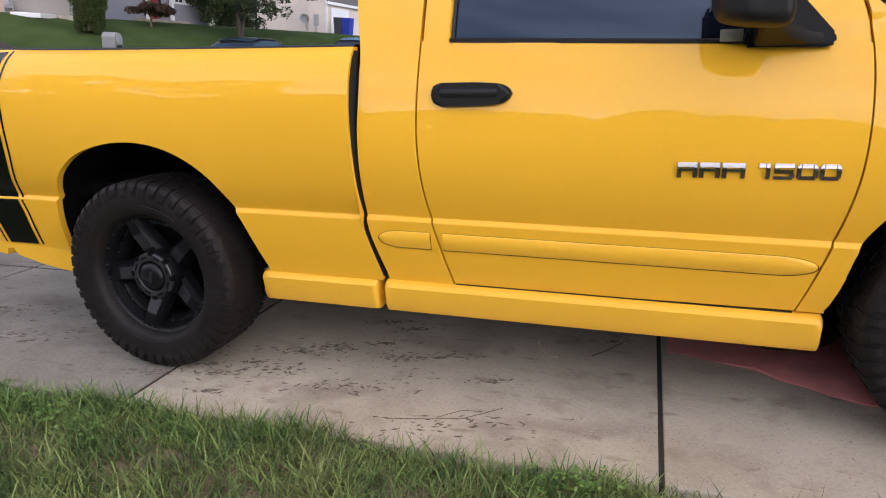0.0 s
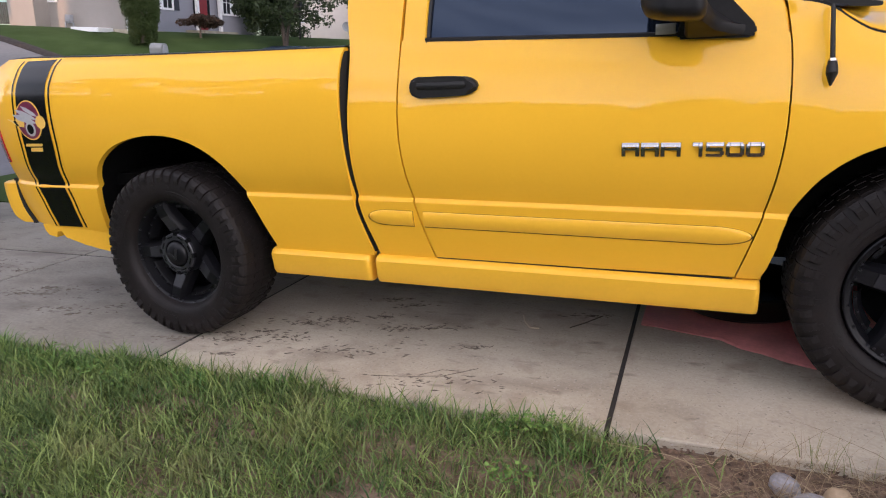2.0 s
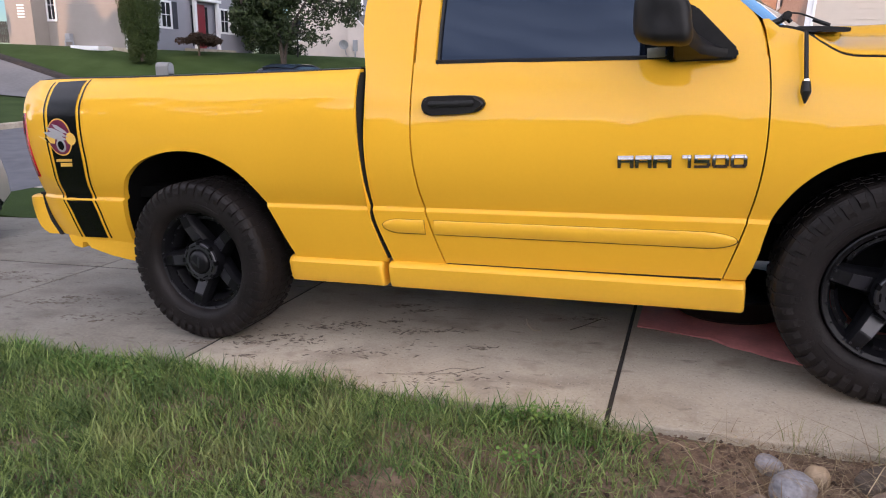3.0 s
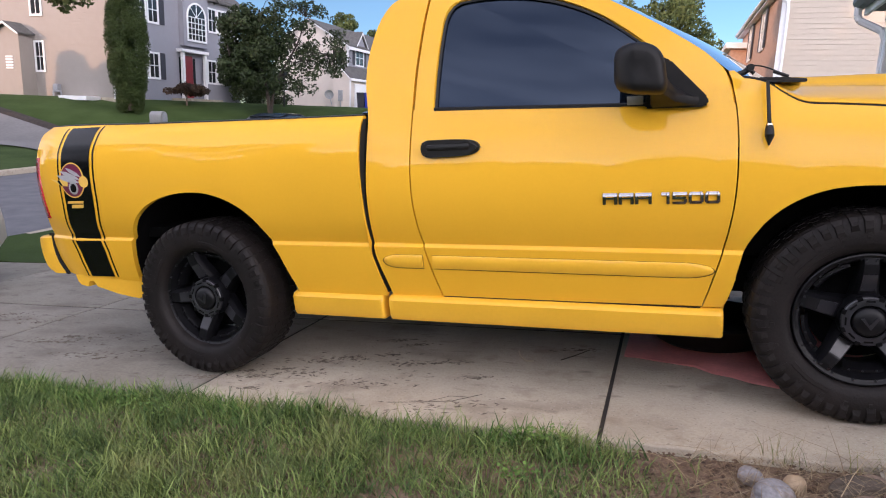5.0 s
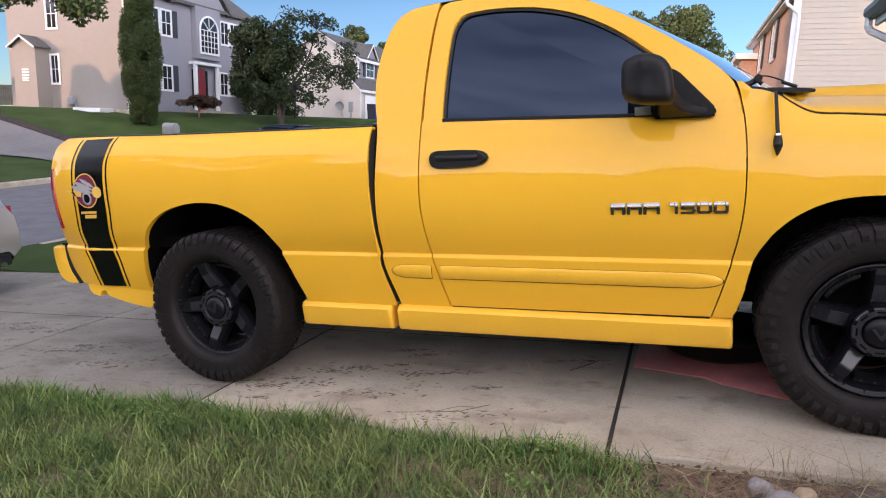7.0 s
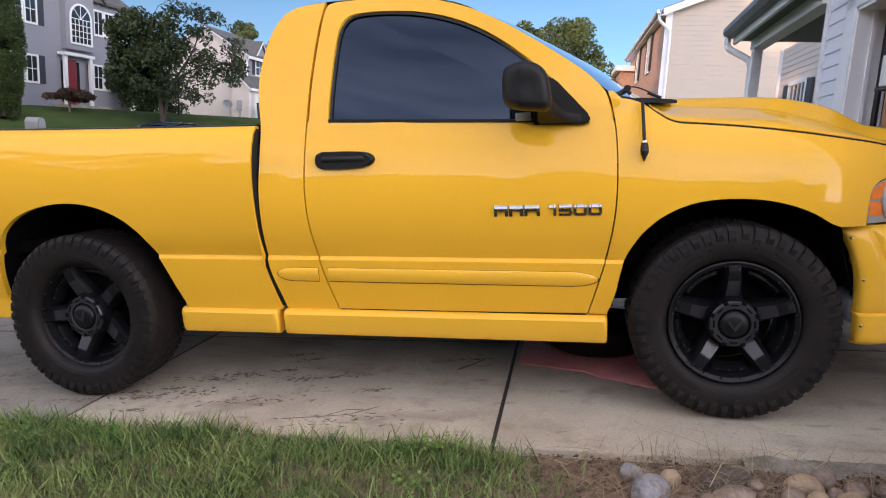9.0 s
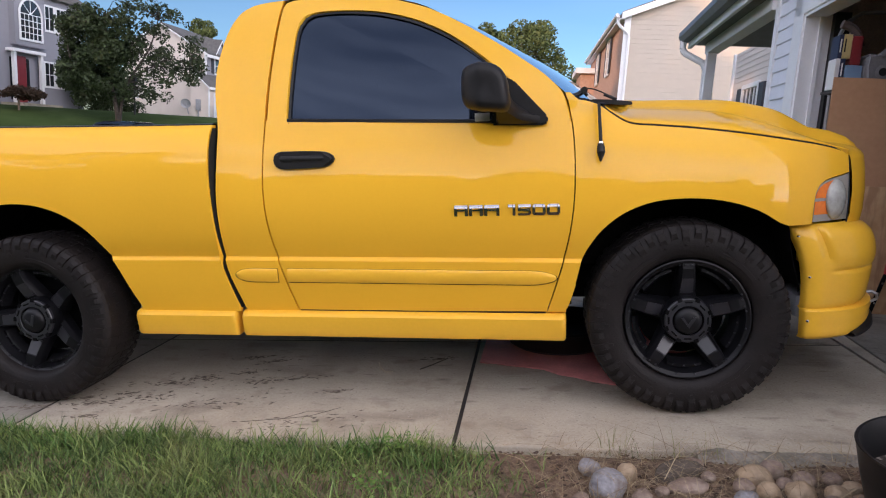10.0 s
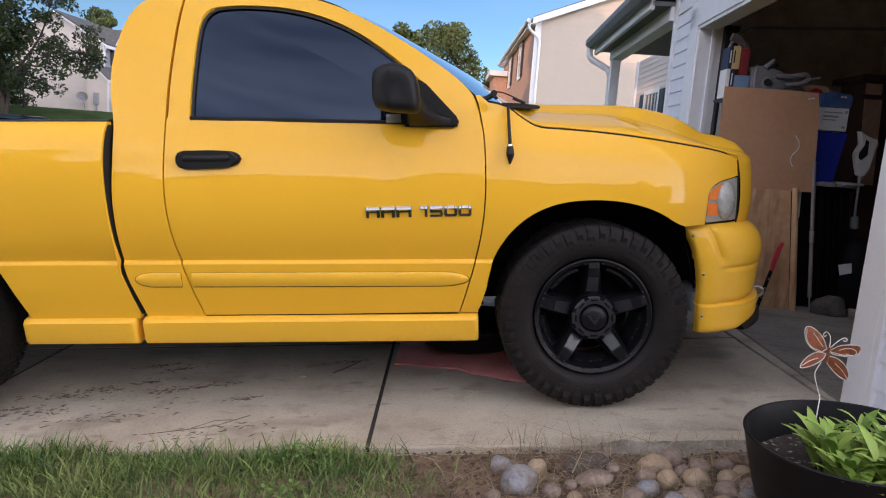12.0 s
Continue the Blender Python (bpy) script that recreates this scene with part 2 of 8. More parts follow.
# ---- building helpers ----
def part(name, bm, material, parent=None, label="", smooth=False, m=None):
    """One mesh object from a bmesh, under a thing or a part."""
    me = bpy.data.meshes.new(name)
    bmesh.ops.recalc_face_normals(bm, faces=bm.faces)
    bm.to_mesh(me)
    bm.free()
    me.materials.append(material)
    if smooth:
        me.polygons.foreach_set("use_smooth", [True] * len(me.polygons))
        me.set_sharp_from_angle(angle=radians(38))
    ob = new(name, me)
    if parent is not None:
        ob.parent = parent
    if m is not None:
        ob.matrix_basis = m
    if label:
        ob["label"] = label
    return ob


def thing(name, label, category, m=None, group=""):
    ob = new(name)
    ob.empty_display_size = 0.1
    if m is not None:
        ob.matrix_basis = m
    return tagged(ob, label, category, group)


def mesh_part(name, verts, faces, material, parent=None, label="", smooth=False):
    me = bpy.data.meshes.new(name)
    me.from_pydata(verts, [], faces)
    me.materials.append(material)
    if smooth:
        me.polygons.foreach_set("use_smooth", [True] * len(me.polygons))
    ob = new(name, me)
    if parent is not None:
        ob.parent = parent
    if label:
        ob["label"] = label
    return ob


def box(bm, x0, x1, y0, y1, z0, z1, bevel=0.0, m=None):
    res = bmesh.ops.create_cube(bm, size=1.0)
    vs = res["verts"]
    bmesh.ops.scale(bm, vec=(x1 - x0, y1 - y0, z1 - z0), verts=vs)
    bmesh.ops.translate(bm, vec=((x0 + x1) / 2, (y0 + y1) / 2, (z0 + z1) / 2), verts=vs)
    if m is not None:
        bmesh.ops.transform(bm, matrix=m, verts=vs)
    if bevel:
        es = list({e for v in vs for e in v.link_edges})
        bmesh.ops.bevel(bm, geom=es, offset=bevel, segments=2, affect="EDGES", profile=0.5)
    return bm


def boxes(*specs, bevel=0.0):
    bm = bmesh.new()
    for s in specs:
        box(bm, *s, bevel=bevel)
    return bm


def rod(bm, p0, p1, r0, r1=None, n=10):
    p0, p1 = Vector(p0), Vector(p1)
    r1 = r0 if r1 is None else r1
    d = p1 - p0
    m = Matrix.Translation((p0 + p1) / 2) @ d.to_track_quat("Z", "Y").to_matrix().to_4x4()
    bmesh.ops.create_cone(bm, cap_ends=True, segments=n, radius1=r0, radius2=r1, depth=d.length, matrix=m)
    return bm


def tube(bm, pts, r, n=8):
    for a, b in zip(pts, pts[1:]):
        rod(bm, a, b, r, r, n)
    return bm


def lathe(bm, prof, n=48, m=None):
    """Turns (radius, along) round the y axis."""
    rings = []
    for r, a in prof:
        rings.append([bm.verts.new((r * math.cos(2 * math.pi * k / n), a, r * math.sin(2 * math.pi * k / n))) for k in range(n)])
    new_v = [v for ring in rings for v in ring]
    for a, b in zip(rings, rings[1:]):
        for k in range(n):
            bm.faces.new((a[k], a[(k + 1) % n], b[(k + 1) % n], b[k]))
    if m is not None:
        bmesh.ops.transform(bm, matrix=m, verts=new_v)
    return bm


def loft(bm, rows):
    """A sheet through rows of points."""
    vs = [[bm.verts.new(p) for p in row] for row in rows]
    for a, b in zip(vs, vs[1:]):
        for k in range(len(a) - 1):
            bm.faces.new((a[k], a[k + 1], b[k + 1], b[k]))
    return vs


def prism(bm, poly, y0, y1, m=None):
    """A plate: an outline in x and z, from y0 to y1."""
    a = [bm.verts.new((x, y0, z)) for x, z in poly]
    b = [bm.verts.new((x, y1, z)) for x, z in poly]
    bm.faces.new(a)
    bm.faces.new(list(reversed(b)))
    n = len(poly)
    for k in range(n):
        bm.faces.new((a[k], b[k], b[(k + 1) % n], a[(k + 1) % n]))
    if m is not None:
        bmesh.ops.transform(bm, matrix=m, verts=a + b)
    return bm


def smoothstep(a, b, x):
    u = min(1.0, max(0.0, (x - a) / (b - a)))
    return u * u * (3 - 2 * u)


def curve(points):
    """A smooth function through (x, y) points."""
    xs, ys = [p[0] for p in points], [p[1] for p in points]

    def f(x):
        if x <= xs[0]:
            return ys[0]
        if x >= xs[-1]:
            return ys[-1]
        k = int(np.searchsorted(xs, x)) - 1
        k = max(0, min(k, len(xs) - 2))
        h = xs[k + 1] - xs[k]
        u = (x - xs[k]) / h
        sl = [(ys[i + 1] - ys[i]) / (xs[i + 1] - xs[i]) for i in range(len(xs) - 1)]
        m0 = sl[k] if k == 0 else (sl[k - 1] + sl[k]) / 2
        m1 = sl[k] if k == len(sl) - 1 else (sl[k] + sl[k + 1]) / 2
        return (2 * u**3 - 3 * u**2 + 1) * ys[k] + (u**3 - 2 * u**2 + u) * h * m0 + (-2 * u**3 + 3 * u**2) * ys[k + 1] + (u**3 - u**2) * h * m1

    return f


def smooth_line(pts, n):
    """n points evenly along a smooth line through pts."""
    pts = [Vector(p) for p in pts]
    d = [0.0]
    for a, b in zip(pts, pts[1:]):
        d.append(d[-1] + (b - a).length)
    fs = [curve([(d[i], p[k]) for i, p in enumerate(pts)]) for k in range(len(pts[0]))]
    return [tuple(f(d[-1] * i / (n - 1)) for f in fs) for i in range(n)]


def spread(a, b, n, edge=0.006):
    """n samples from a to b with one more close to each end."""
    inner = [a + (b - a) * i / (n - 1) for i in range(1, n - 1)]
    e = math.copysign(min(edge, abs(b - a) * 0.2), b - a)
    return [a, a + e] + inner + [b - e, b]


# ---- the pickup ----
WIDE = 2.0  # from one flank to the other
truck = thing("pickup_truck", "yellow two-door pickup truck with black wheels parked on the drive", "truck", TR.copy())


def rake(x):
    return -0.0145 * (x - 0.9)


bed_low = curve([(0.30, 0.085), (0.44, 0.052), (0.58, 0.016), (0.70, -0.004)])
bed_high = curve([(0.715, 0.010), (0.80, -0.028), (0.90, -0.052), (1.00, -0.064), (1.10, -0.064), (1.18, -0.052), (1.25, -0.028), (1.30, 0.004), (1.335, 0.05)])
cab_low = curve([(0.30, 0.10), (0.43, 0.068), (0.56, 0.030), (0.70, 0.006)])
cab_high = curve([(0.715, 0.020), (0.80, -0.010), (0.90, -0.030), (1.00, -0.033), (1.10, -0.020), (1.20, 0.003), (1.28, 0.026), (1.34, 0.044)])


def ledge(low, high, z):
    if z <= 0.70:
        return low(z)
    if z >= 0.715:
        return high(z)
    u = (z - 0.70) / 0.015
    return low(0.70) * (1 - u) + high(0.715) * u


def arch_lip(x, z, cx, cz, r):
    """The wing swells a little towards the wheel opening."""
    d = math.hypot(x - cx, (z - cz) * 1.0) - r
    return -0.006 * math.exp(-max(d, 0) ** 2 / 0.03) * min(1.0, max(0.0, (z - 0.45) / 0.25))


def bed_y(x, z):
    tail = 0.55 * max(0.0, -0.86 - x) ** 1.7
    return ledge(bed_low, bed_high, z - rake(x)) + tail + arch_lip(x, z, 0.0, 0.45, 0.52)


def cab_y(x, z):
    if z < 1.31:
        return ledge(cab_low, cab_high, z - rake(x))
    return cab_high(1.31) + (z - 1.31) * 0.27


hood_cut = curve([(2.56, 1.372), (2.64, 1.362), (2.70, 1.34), (2.75, 1.302), (2.81, 1.264), (2.93, 1.247), (3.06, 1.233), (3.24, 1.208), (3.46, 1.17), (3.62, 1.14), (3.74, 1.108)])


def fender_y(x, z):
    zc = 1.262 - 0.14 * (x - 2.81) if x < 2.95 else hood_cut(x)
    roll = max(0.0, (z - (zc - 0.12)) / 0.12)
    nose = 0.75 * max(0.0, x - 3.25) ** 2
    ease = min(1.0, max(0.0, (x - 2.52) / 0.30))
    ease = ease * ease * (3 - 2 * ease)
    flat = min(1.0, max(0.0, (x - 3.30) / 0.43))
    ease *= 1 - 0.93 * flat * flat * (3 - 2 * flat)
    return ledge(cab_low, cab_high, z - rake(x)) + 0.039 * ease * roll**2 / (1 + 0.3 * roll**2) + nose + arch_lip(x, z, 3.06, 0.42, 0.52)


def levels(x, z0, z1, n):
    r = rake(x)
    lo, hi = 0.692 + r, 0.724 + r
    m = max(4, round(n * (0.70 - z0) / (z1 - z0)))
    return [z0 + (lo - z0) * k / m for k in range(m)] + [lo, 0.6985 + r, 0.701 + r, 0.7075 + r, 0.714 + r, 0.7165 + r] + [hi + (z1 - hi) * k / (n - m) for k in range(n - m + 1)]


def col_panel(xs, zb, zt, yf, low, high, n=40, flange=0.03):
    """A panel in columns: each runs from zb(x) to zt(x) on the flank's curved face."""
    bm = bmesh.new()
    rows = []
    for x in xs:
        a, b = zb(x), zt(x)
        zs = levels(x, low, high, n)
        if b > 1.12:
            zs = [z if z < 1.0 else 1.0 + (z - 1.0) * (b - 1.0) / (high - 1.0) for z in zs]
        rows.append([(x, yf(x, min(max(z, a), b)), min(max(z, a), b)) for z in zs])
    loft(bm, rows)
    return finish(bm, flange)


def row_panel(zs, xl, xr, yf, n=24, flange=0.03):
    bm = bmesh.new()
    rows = []
    for z in zs:
        a, b = xl(z), xr(z)
        rows.append([(a + (b - a) * k / n, yf(a + (b - a) * k / n, z), z) for k in range(n + 1)])
    loft(bm, rows)
    return finish(bm, flange)


def finish(bm, flange):
    bmesh.ops.remove_doubles(bm, verts=bm.verts, dist=0.0004)
    bmesh.ops.dissolve_degenerate(bm, edges=bm.edges, dist=0.0002)
    if flange:
        rim = [e for e in bm.edges if e.is_boundary]
        ext = bmesh.ops.extrude_edge_only(bm, edges=rim)
        vs = [g for g in ext["geom"] if isinstance(g, bmesh.types.BMVert)]
        bmesh.ops.translate(bm, vec=(0, flange, 0), verts=vs)
    return bm


def flank(name, bm, material, label="", parent=None, smooth=True):
    """The part on the near flank and its mirror image on the other."""
    far = bm.copy()
    for v in far.verts:
        v.co.y = WIDE - v.co.y
    parent = truck if parent is None else parent
    ob = part(name, bm, material, parent, label, smooth)
    part(name, far, material, parent, label, smooth)
    return ob


def steps(*runs):
    """Joins runs of (from, to, count) into one list of samples."""
    out = []
    for a, b, n in runs:
        out += [a + (b - a) * k / n for k in range(n)]
    return out + [runs[-1][1]]


# bed side, round the rear wheel opening
rear_arch = curve([(-0.515, 0.50), (-0.505, 0.60), (-0.480, 0.72), (-0.435, 0.81), (-0.355, 0.888), (-0.27, 0.936), (-0.18, 0.965), (-0.08, 0.982), (0.03, 0.984), (0.13, 0.969), (0.23, 0.932), (0.31, 0.88), (0.37, 0.816), (0.42, 0.73), (0.46, 0.64), (0.51, 0.50), (0.53, 0.445)])
bed_tail = curve([(-1.148, 0.735), (-1.145, 0.66), (-1.135, 0.596), (-1.115, 0.538), (-1.08, 0.514), (-1.049, 0.507), (-0.829, 0.498)])
bed_top = curve([(-1.148, 0.745), (-1.135, 0.79), (-1.115, 0.85), (-1.106, 0.95), (-1.098, 1.20), (-1.092, 1.265), (-1.082, 1.318), (-1.068, 1.350), (-1.045, 1.366), (-0.985, 1.368), (-0.3, 1.348), (0.4, 1.33), (0.98, 1.318)])


def bed_bottom(x):
    if x < -0.829:
        return bed_tail(x)
    if x < -0.515:
        return 0.498 - (x + 0.829) * 0.07
    if x < 0.53:
        return rear_arch(x)
    return 0.445


def bed_upper(x):
    if x <= 0.972:
        return bed_top(x)
    return 0.66 - (x - 0.972) / 0.053 * 0.205


xs_bed = steps((-1.148, -1.098, 18), (-1.098, -1.03, 22), (-1.03, -0.52, 18), (-0.52, -0.44, 44), (-0.44, 0.34, 34), (0.34, 0.535, 40), (0.535, 0.971, 14), (0.971, 0.974, 1), (0.974, 1.024, 6))
flank("bed_side", col_panel(xs_bed, bed_bottom, bed_upper, bed_y, 0.44, 1.37, 46), PAINT)

# dark strip on the bed's forward end, and the shut line under the doors
bm = bmesh.new()
rows = []
for z in steps((0.46, 0.66, 8), (0.66, 1.305, 24)):
    xe = 0.976 + (max(0.0, 0.66 - z) / 0.205) * 0.053
    rows.append([(xe - 0.003, bed_y(xe, z) + 0.013, z), (xe, bed_y(xe, z) + 0.012, z), (xe + 0.003, bed_y(xe, z) + 0.018, z), (xe + 0.003, bed_y(xe, z) + 0.075, z)])
loft(bm, rows)
flank("end_strip", bm, GAP, "dark strip in the gap between bed and cab")
bm = bmesh.new()
rows = []
for x in steps((1.318, 2.462, 24)):
    z = 0.449 + 0.6 * rake(x)
    rows.append([(x, cab_y(x, z + 0.006) + 0.004, z + 0.0055), (x, cab_y(x, z + 0.005) - 0.001, z + 0.005), (x, cab_y(x, z) - 0.001, z - 0.001)])
loft(bm, rows)
flank("shut_line", bm, GAP, "dark gap under the door")

# bed rail caps, inner walls, floor and tailgate
bm = bmesh.new()
loft(bm, [[(x, bed_y(x, bed_top(x)) + dy, bed_top(x) + dz) for dy, dz in ((0, -0.004), (0.004, 0.006), (0.03, 0.009), (0.07, 0.006), (0.075, -0.05))] for x in steps((-1.055, 0.97, 20))])
flank("rail_cap", bm, BLACK_TRIM, "black plastic rail cap")
bm = boxes((-1.0, 0.96, 0.10, 0.14, 1.02, 1.30))
flank("bed_inner_wall", bm, PAINT_DULL)
part("bed_floor", boxes((-1.05, 0.97, 0.12, 1.88, 0.72, 0.78)), UNDER, truck)
part("bed_front_wall", boxes((0.93, 0.97, 0.12, 1.88, 0.75, 1.29), bevel=0.006), PAINT, truck)
bm = bmesh.new()
box(bm, -1.135, -1.07, 0.12, 1.88, 0.70, 1.355, bevel=0.02)
part("tailgate", bm, PAINT, truck, smooth=True)

# tail lamps
bm = bmesh.new()
rows = []
for z in steps((0.85, 1.20, 12)):
    lean = -1.100 + 0.10 * max(0, z - 1.08) ** 1.5
    rows.append([(lean + 0.036, bed_y(lean + 0.036, z) + 0.002, z), (lean + 0.032, bed_y(lean + 0.032, z) - 0.006, z)] + [(lean + dx, bed_y(-1.098, z) + dy, z) for dx, dy in ((0.0, -0.005), (-0.024, 0.03), (-0.036, 0.09), (-0.038, 0.17))])
loft(bm, rows)
flank("tail_lamp", bm, RED_LENS, "red tail lamp lens")

# rear bumper with its dark seam, and the low skirt behind the wheel
bump_in = curve([(0.507, -1.085), (0.58, -1.134), (0.653, -1.156), (0.735, -1.163)])
bump_out = curve([(0.507, -1.19), (0.532, -1.236), (0.57, -1.262), (0.638, -1.280), (0.712, -1.284), (0.735, -1.280)])
bm = bmesh.new()
rows = []
for z in steps((0.507, 0.722, 12)):
    a, b = bump_in(z), bump_out(z)
    rows.append([(a, 0.10, z), (a - 0.003, 0.076, z), (a - 0.012, 0.068, z), (0.5 * (a + b), 0.064, z), (b + 0.015, 0.070, z), (b, 0.085, z), (b - 0.02, 0.13, z), (b - 0.035, 0.5, z), (b - 0.04, 1.0, z)])
rows.append([(x, y + 0.012 * (k < 6), 0.729) for k, (x, y, z) in enumerate(rows[-1])])
rows.append([(x + 0.03 * (k > 4), y + 0.06 * (k < 7), 0.730) for k, (x, y, z) in enumerate(rows[-2])])
loft(bm, rows)
flank("rear_bumper", bm, PAINT_DULL)
bm = boxes((-1.24, -0.95, 0.112, 0.15, 0.51, 0.745))
loft(bm, [[(bump_in(z) - 0.006, 0.078, z), (bump_in(z) - 0.004, 0.066, z), (bump_in(z) + 0.016, 0.066, z), (bump_in(z) + 0.018, 0.078, z)] for z in steps((0.503, 0.742, 14))])
flank("bumper_seam", bm, GAP)
bm = bmesh.new()
prism(bm, [(-1.0, 0.505), (-0.988, 0.468), (-0.965, 0.444), (-0.912, 0.434), (-0.902, 0.466), (-0.868, 0.470), (-0.842, 0.436), (-0.70, 0.400), (-0.60, 0.383), (-0.535, 0.375), (-0.505, 0.40), (-0.50, 0.50)], 0.050, 0.10)
flank("rear_skirt", bm, PAINT_DULL, smooth=False)

# cab corner behind the door
door_rear = curve([(0.44, 1.315), (0.55, 1.285), (0.72, 1.242), (0.88, 1.220), (1.04, 1.212), (1.20, 1.213), (1.32, 1.217), (1.49, 1.226), (1.62, 1.240), (1.72, 1.254), (1.80, 1.270), (1.872, 1.290)])
door_front = curve([(0.44, 2.468), (0.56, 2.505), (0.69, 2.542), (0.89, 2.578), (1.08, 2.588), (1.26, 2.580), (1.37, 2.560)])
cab_back = curve([(0.44, 1.053), (0.52, 1.033), (0.66, 0.994), (0.80, 0.989), (1.0, 0.989), (1.31, 0.992), (1.45, 0.975), (1.56, 0.977), (1.66, 0.998), (1.74, 1.026), (1.80, 1.062), (1.845, 1.12), (1.866, 1.20), (1.872, 1.280)])
zs_cab = [z for z in steps((0.44, 0.69, 8), (0.69, 0.73, 8), (0.73, 1.31, 18), (1.31, 1.80, 14), (1.80, 1.872, 10))]
flank("cab_corner", row_panel(zs_cab, cab_back, lambda z: door_rear(z) - 0.0035, cab_y, 14), PAINT)

# door below the window
def belt(x):
    return 1.318 - 0.040 * (x - 1.339)


def sag(x, z):
    """The door's level lines fall towards the front."""
    zz = z + rake(x) * smoothstep(0.445, 0.62, z)
    if z > 1.15:
        zz += (belt(x) + 0.006 - 1.31 - rake(x)) * (z - 1.15) / 0.16
    return zz


def door_skin(n=60):
    bm = bmesh.new()
    rows = []
    for z in steps((0.445, 0.69, 8), (0.69, 0.72, 8), (0.72, 1.31, 20)):
        a, b = door_rear(sag(1.23, z)) + 0.0035, door_front(sag(2.57, z)) - 0.0035
        row = []
        for k in range(n + 1):
            x = a + (b - a) * k / n
            row.append((x, cab_y(x, sag(x, z)), sag(x, z)))
        rows.append(row)
    loft(bm, rows)
    return finish(bm, 0.03)


door = flank("door", door_skin(), PAINT)

# window frame: from the belt up the rear post, along the roof and down to the front post
OUTER = [(1.221, 1.31), (1.230, 1.49), (1.247, 1.64), (1.270, 1.78), (1.295, 1.860), (1.40, 1.874), (1.55, 1.872), (1.74, 1.862), (1.90, 1.822), (2.05, 1.755), (2.22, 1.655), (2.36, 1.56), (2.48, 1.468), (2.546, 1.39), (2.5685, 1.32), (2.5757, 1.266)]
INNER = [(1.326, 1.312), (1.328, 1.40), (1.335, 1.52), (1.350, 1.66), (1.368, 1.745), (1.405, 1.790), (1.49, 1.804), (1.62, 1.802), (1.75, 1.786), (1.90, 1.745), (2.05, 1.672), (2.19, 1.570), (2.32, 1.450), (2.41, 1.352), (2.455, 1.295), (2.463, 1.276)]


def pad(p, f=cab_y):
    return (p[0], f(p[0], p[1]), p[1])


bm = bmesh.new()
outer, inner = smooth_line(OUTER, 60), smooth_line(INNER, 60)
rows = []
for w in (0.0, 0.05, 0.3, 0.6, 0.9, 1.0):
    rows.append([tuple(Vector(pad(o)).lerp(Vector(pad(i)), w) + Vector((0, 0.012 * (w == 0.0 and not (o[0] > 1.95 and o[1] > 1.385)) + 0.012 * (w == 1.0), 0))) for o, i in zip(outer, inner)])
loft(bm, rows)
finish(bm, 0.03)
flank("window_frame", bm, PAINT, parent=truck)

# glass with its black seal
loop = smooth_line(INNER, 48)
mid = (1.80, 1.50)
bm = bmesh.new()
seal_in = [tuple(Vector(p) + (Vector(mid) - Vector(p)).normalized() * 0.011) for p in loop]
loft(bm, [[pad(p) for p in loop], [(p[0], cab_y(*p) + 0.002, p[1]) for p in seal_in], [(p[0], cab_y(*p) + 0.014, p[1]) for p in seal_in]])
loft(bm, [[(x, cab_y(x, belt(x)) + dy, belt(x) + dz) for dy, dz in ((0.004, 0.0), (-0.003, 0.002), (-0.003, 0.012), (0.004, 0.016), (0.016, 0.016))] for x in steps((1.322, 2.463, 30))])
flank("window_seal", bm, BLACK_TRIM, "black rubber window seal")
bm = bmesh.new()
bm.faces.new([bm.verts.new((p[0], cab_y(*p) + 0.013, p[1])) for p in loop])
bm.faces.ensure_lookup_table()
flank("side_window", bm, TINTED, "dark tinted side window", smooth=False)

# front wing round the front wheel
front_arch = curve([(2.552, 0.44), (2.58, 0.53), (2.612, 0.67), (2.667, 0.780), (2.727, 0.848), (2.79, 0.893), (2.86, 0.924), (2.93, 0.941), (3.06, 0.948), (3.20, 0.932), (3.33, 0.888), (3.42, 0.835), (3.455, 0.822)])


lamp_top = curve([(3.555, 0.90), (3.560, 0.940), (3.572, 0.972), (3.590, 0.992), (3.623, 1.008), (3.693, 1.022), (3.735, 1.030)])


def wing_bottom(x):
    if x < 3.455:
        return front_arch(x)
    if x < 3.555:
        return 0.824
    return lamp_top(x)


xs_wing = steps((2.592, 2.70, 12), (2.70, 2.85, 8), (2.85, 3.30, 14), (3.30, 3.554, 12), (3.554, 3.556, 1), (3.556, 3.60, 12), (3.60, 3.735, 8))
flank("front_wing", col_panel(xs_wing, wing_bottom, hood_cut, fender_y, 0.44, 1.38, 46), PAINT)

# the wing's strip along the door, up to the windscreen's foot
strip_arch = curve([(0.44, 2.552), (0.53, 2.580), (0.575, 2.592)])


def strip_right(z):
    if z < 1.366:
        return min(2.592, strip_arch(z))
    return 2.592 + 0.016 * (1.40 - z) / 0.034 - 0.022 * (z - 1.366) / 0.034


flank("wing_strip", row_panel(steps((0.442, 0.66, 10), (0.66, 0.705, 14), (0.705, 1.366, 26), (1.366, 1.40, 4)), lambda z: door_front(z) + 0.0020 - 0.012 * max(0.0, z - 1.366) / 0.034, strip_right, lambda x, z: fender_y(x, min(z, 1.37)) + 0.2 * max(0.0, z - 1.37), 6), PAINT)

# hood
hood_mid = curve([(2.70, 1.392), (2.89, 1.379), (3.15, 1.371), (3.33, 1.359), (3.45, 1.336), (3.55, 1.306), (3.62, 1.270), (3.72, 1.215)])


def hood_edge_y(x):
    return fender_y(x, hood_cut(x)) + 0.004


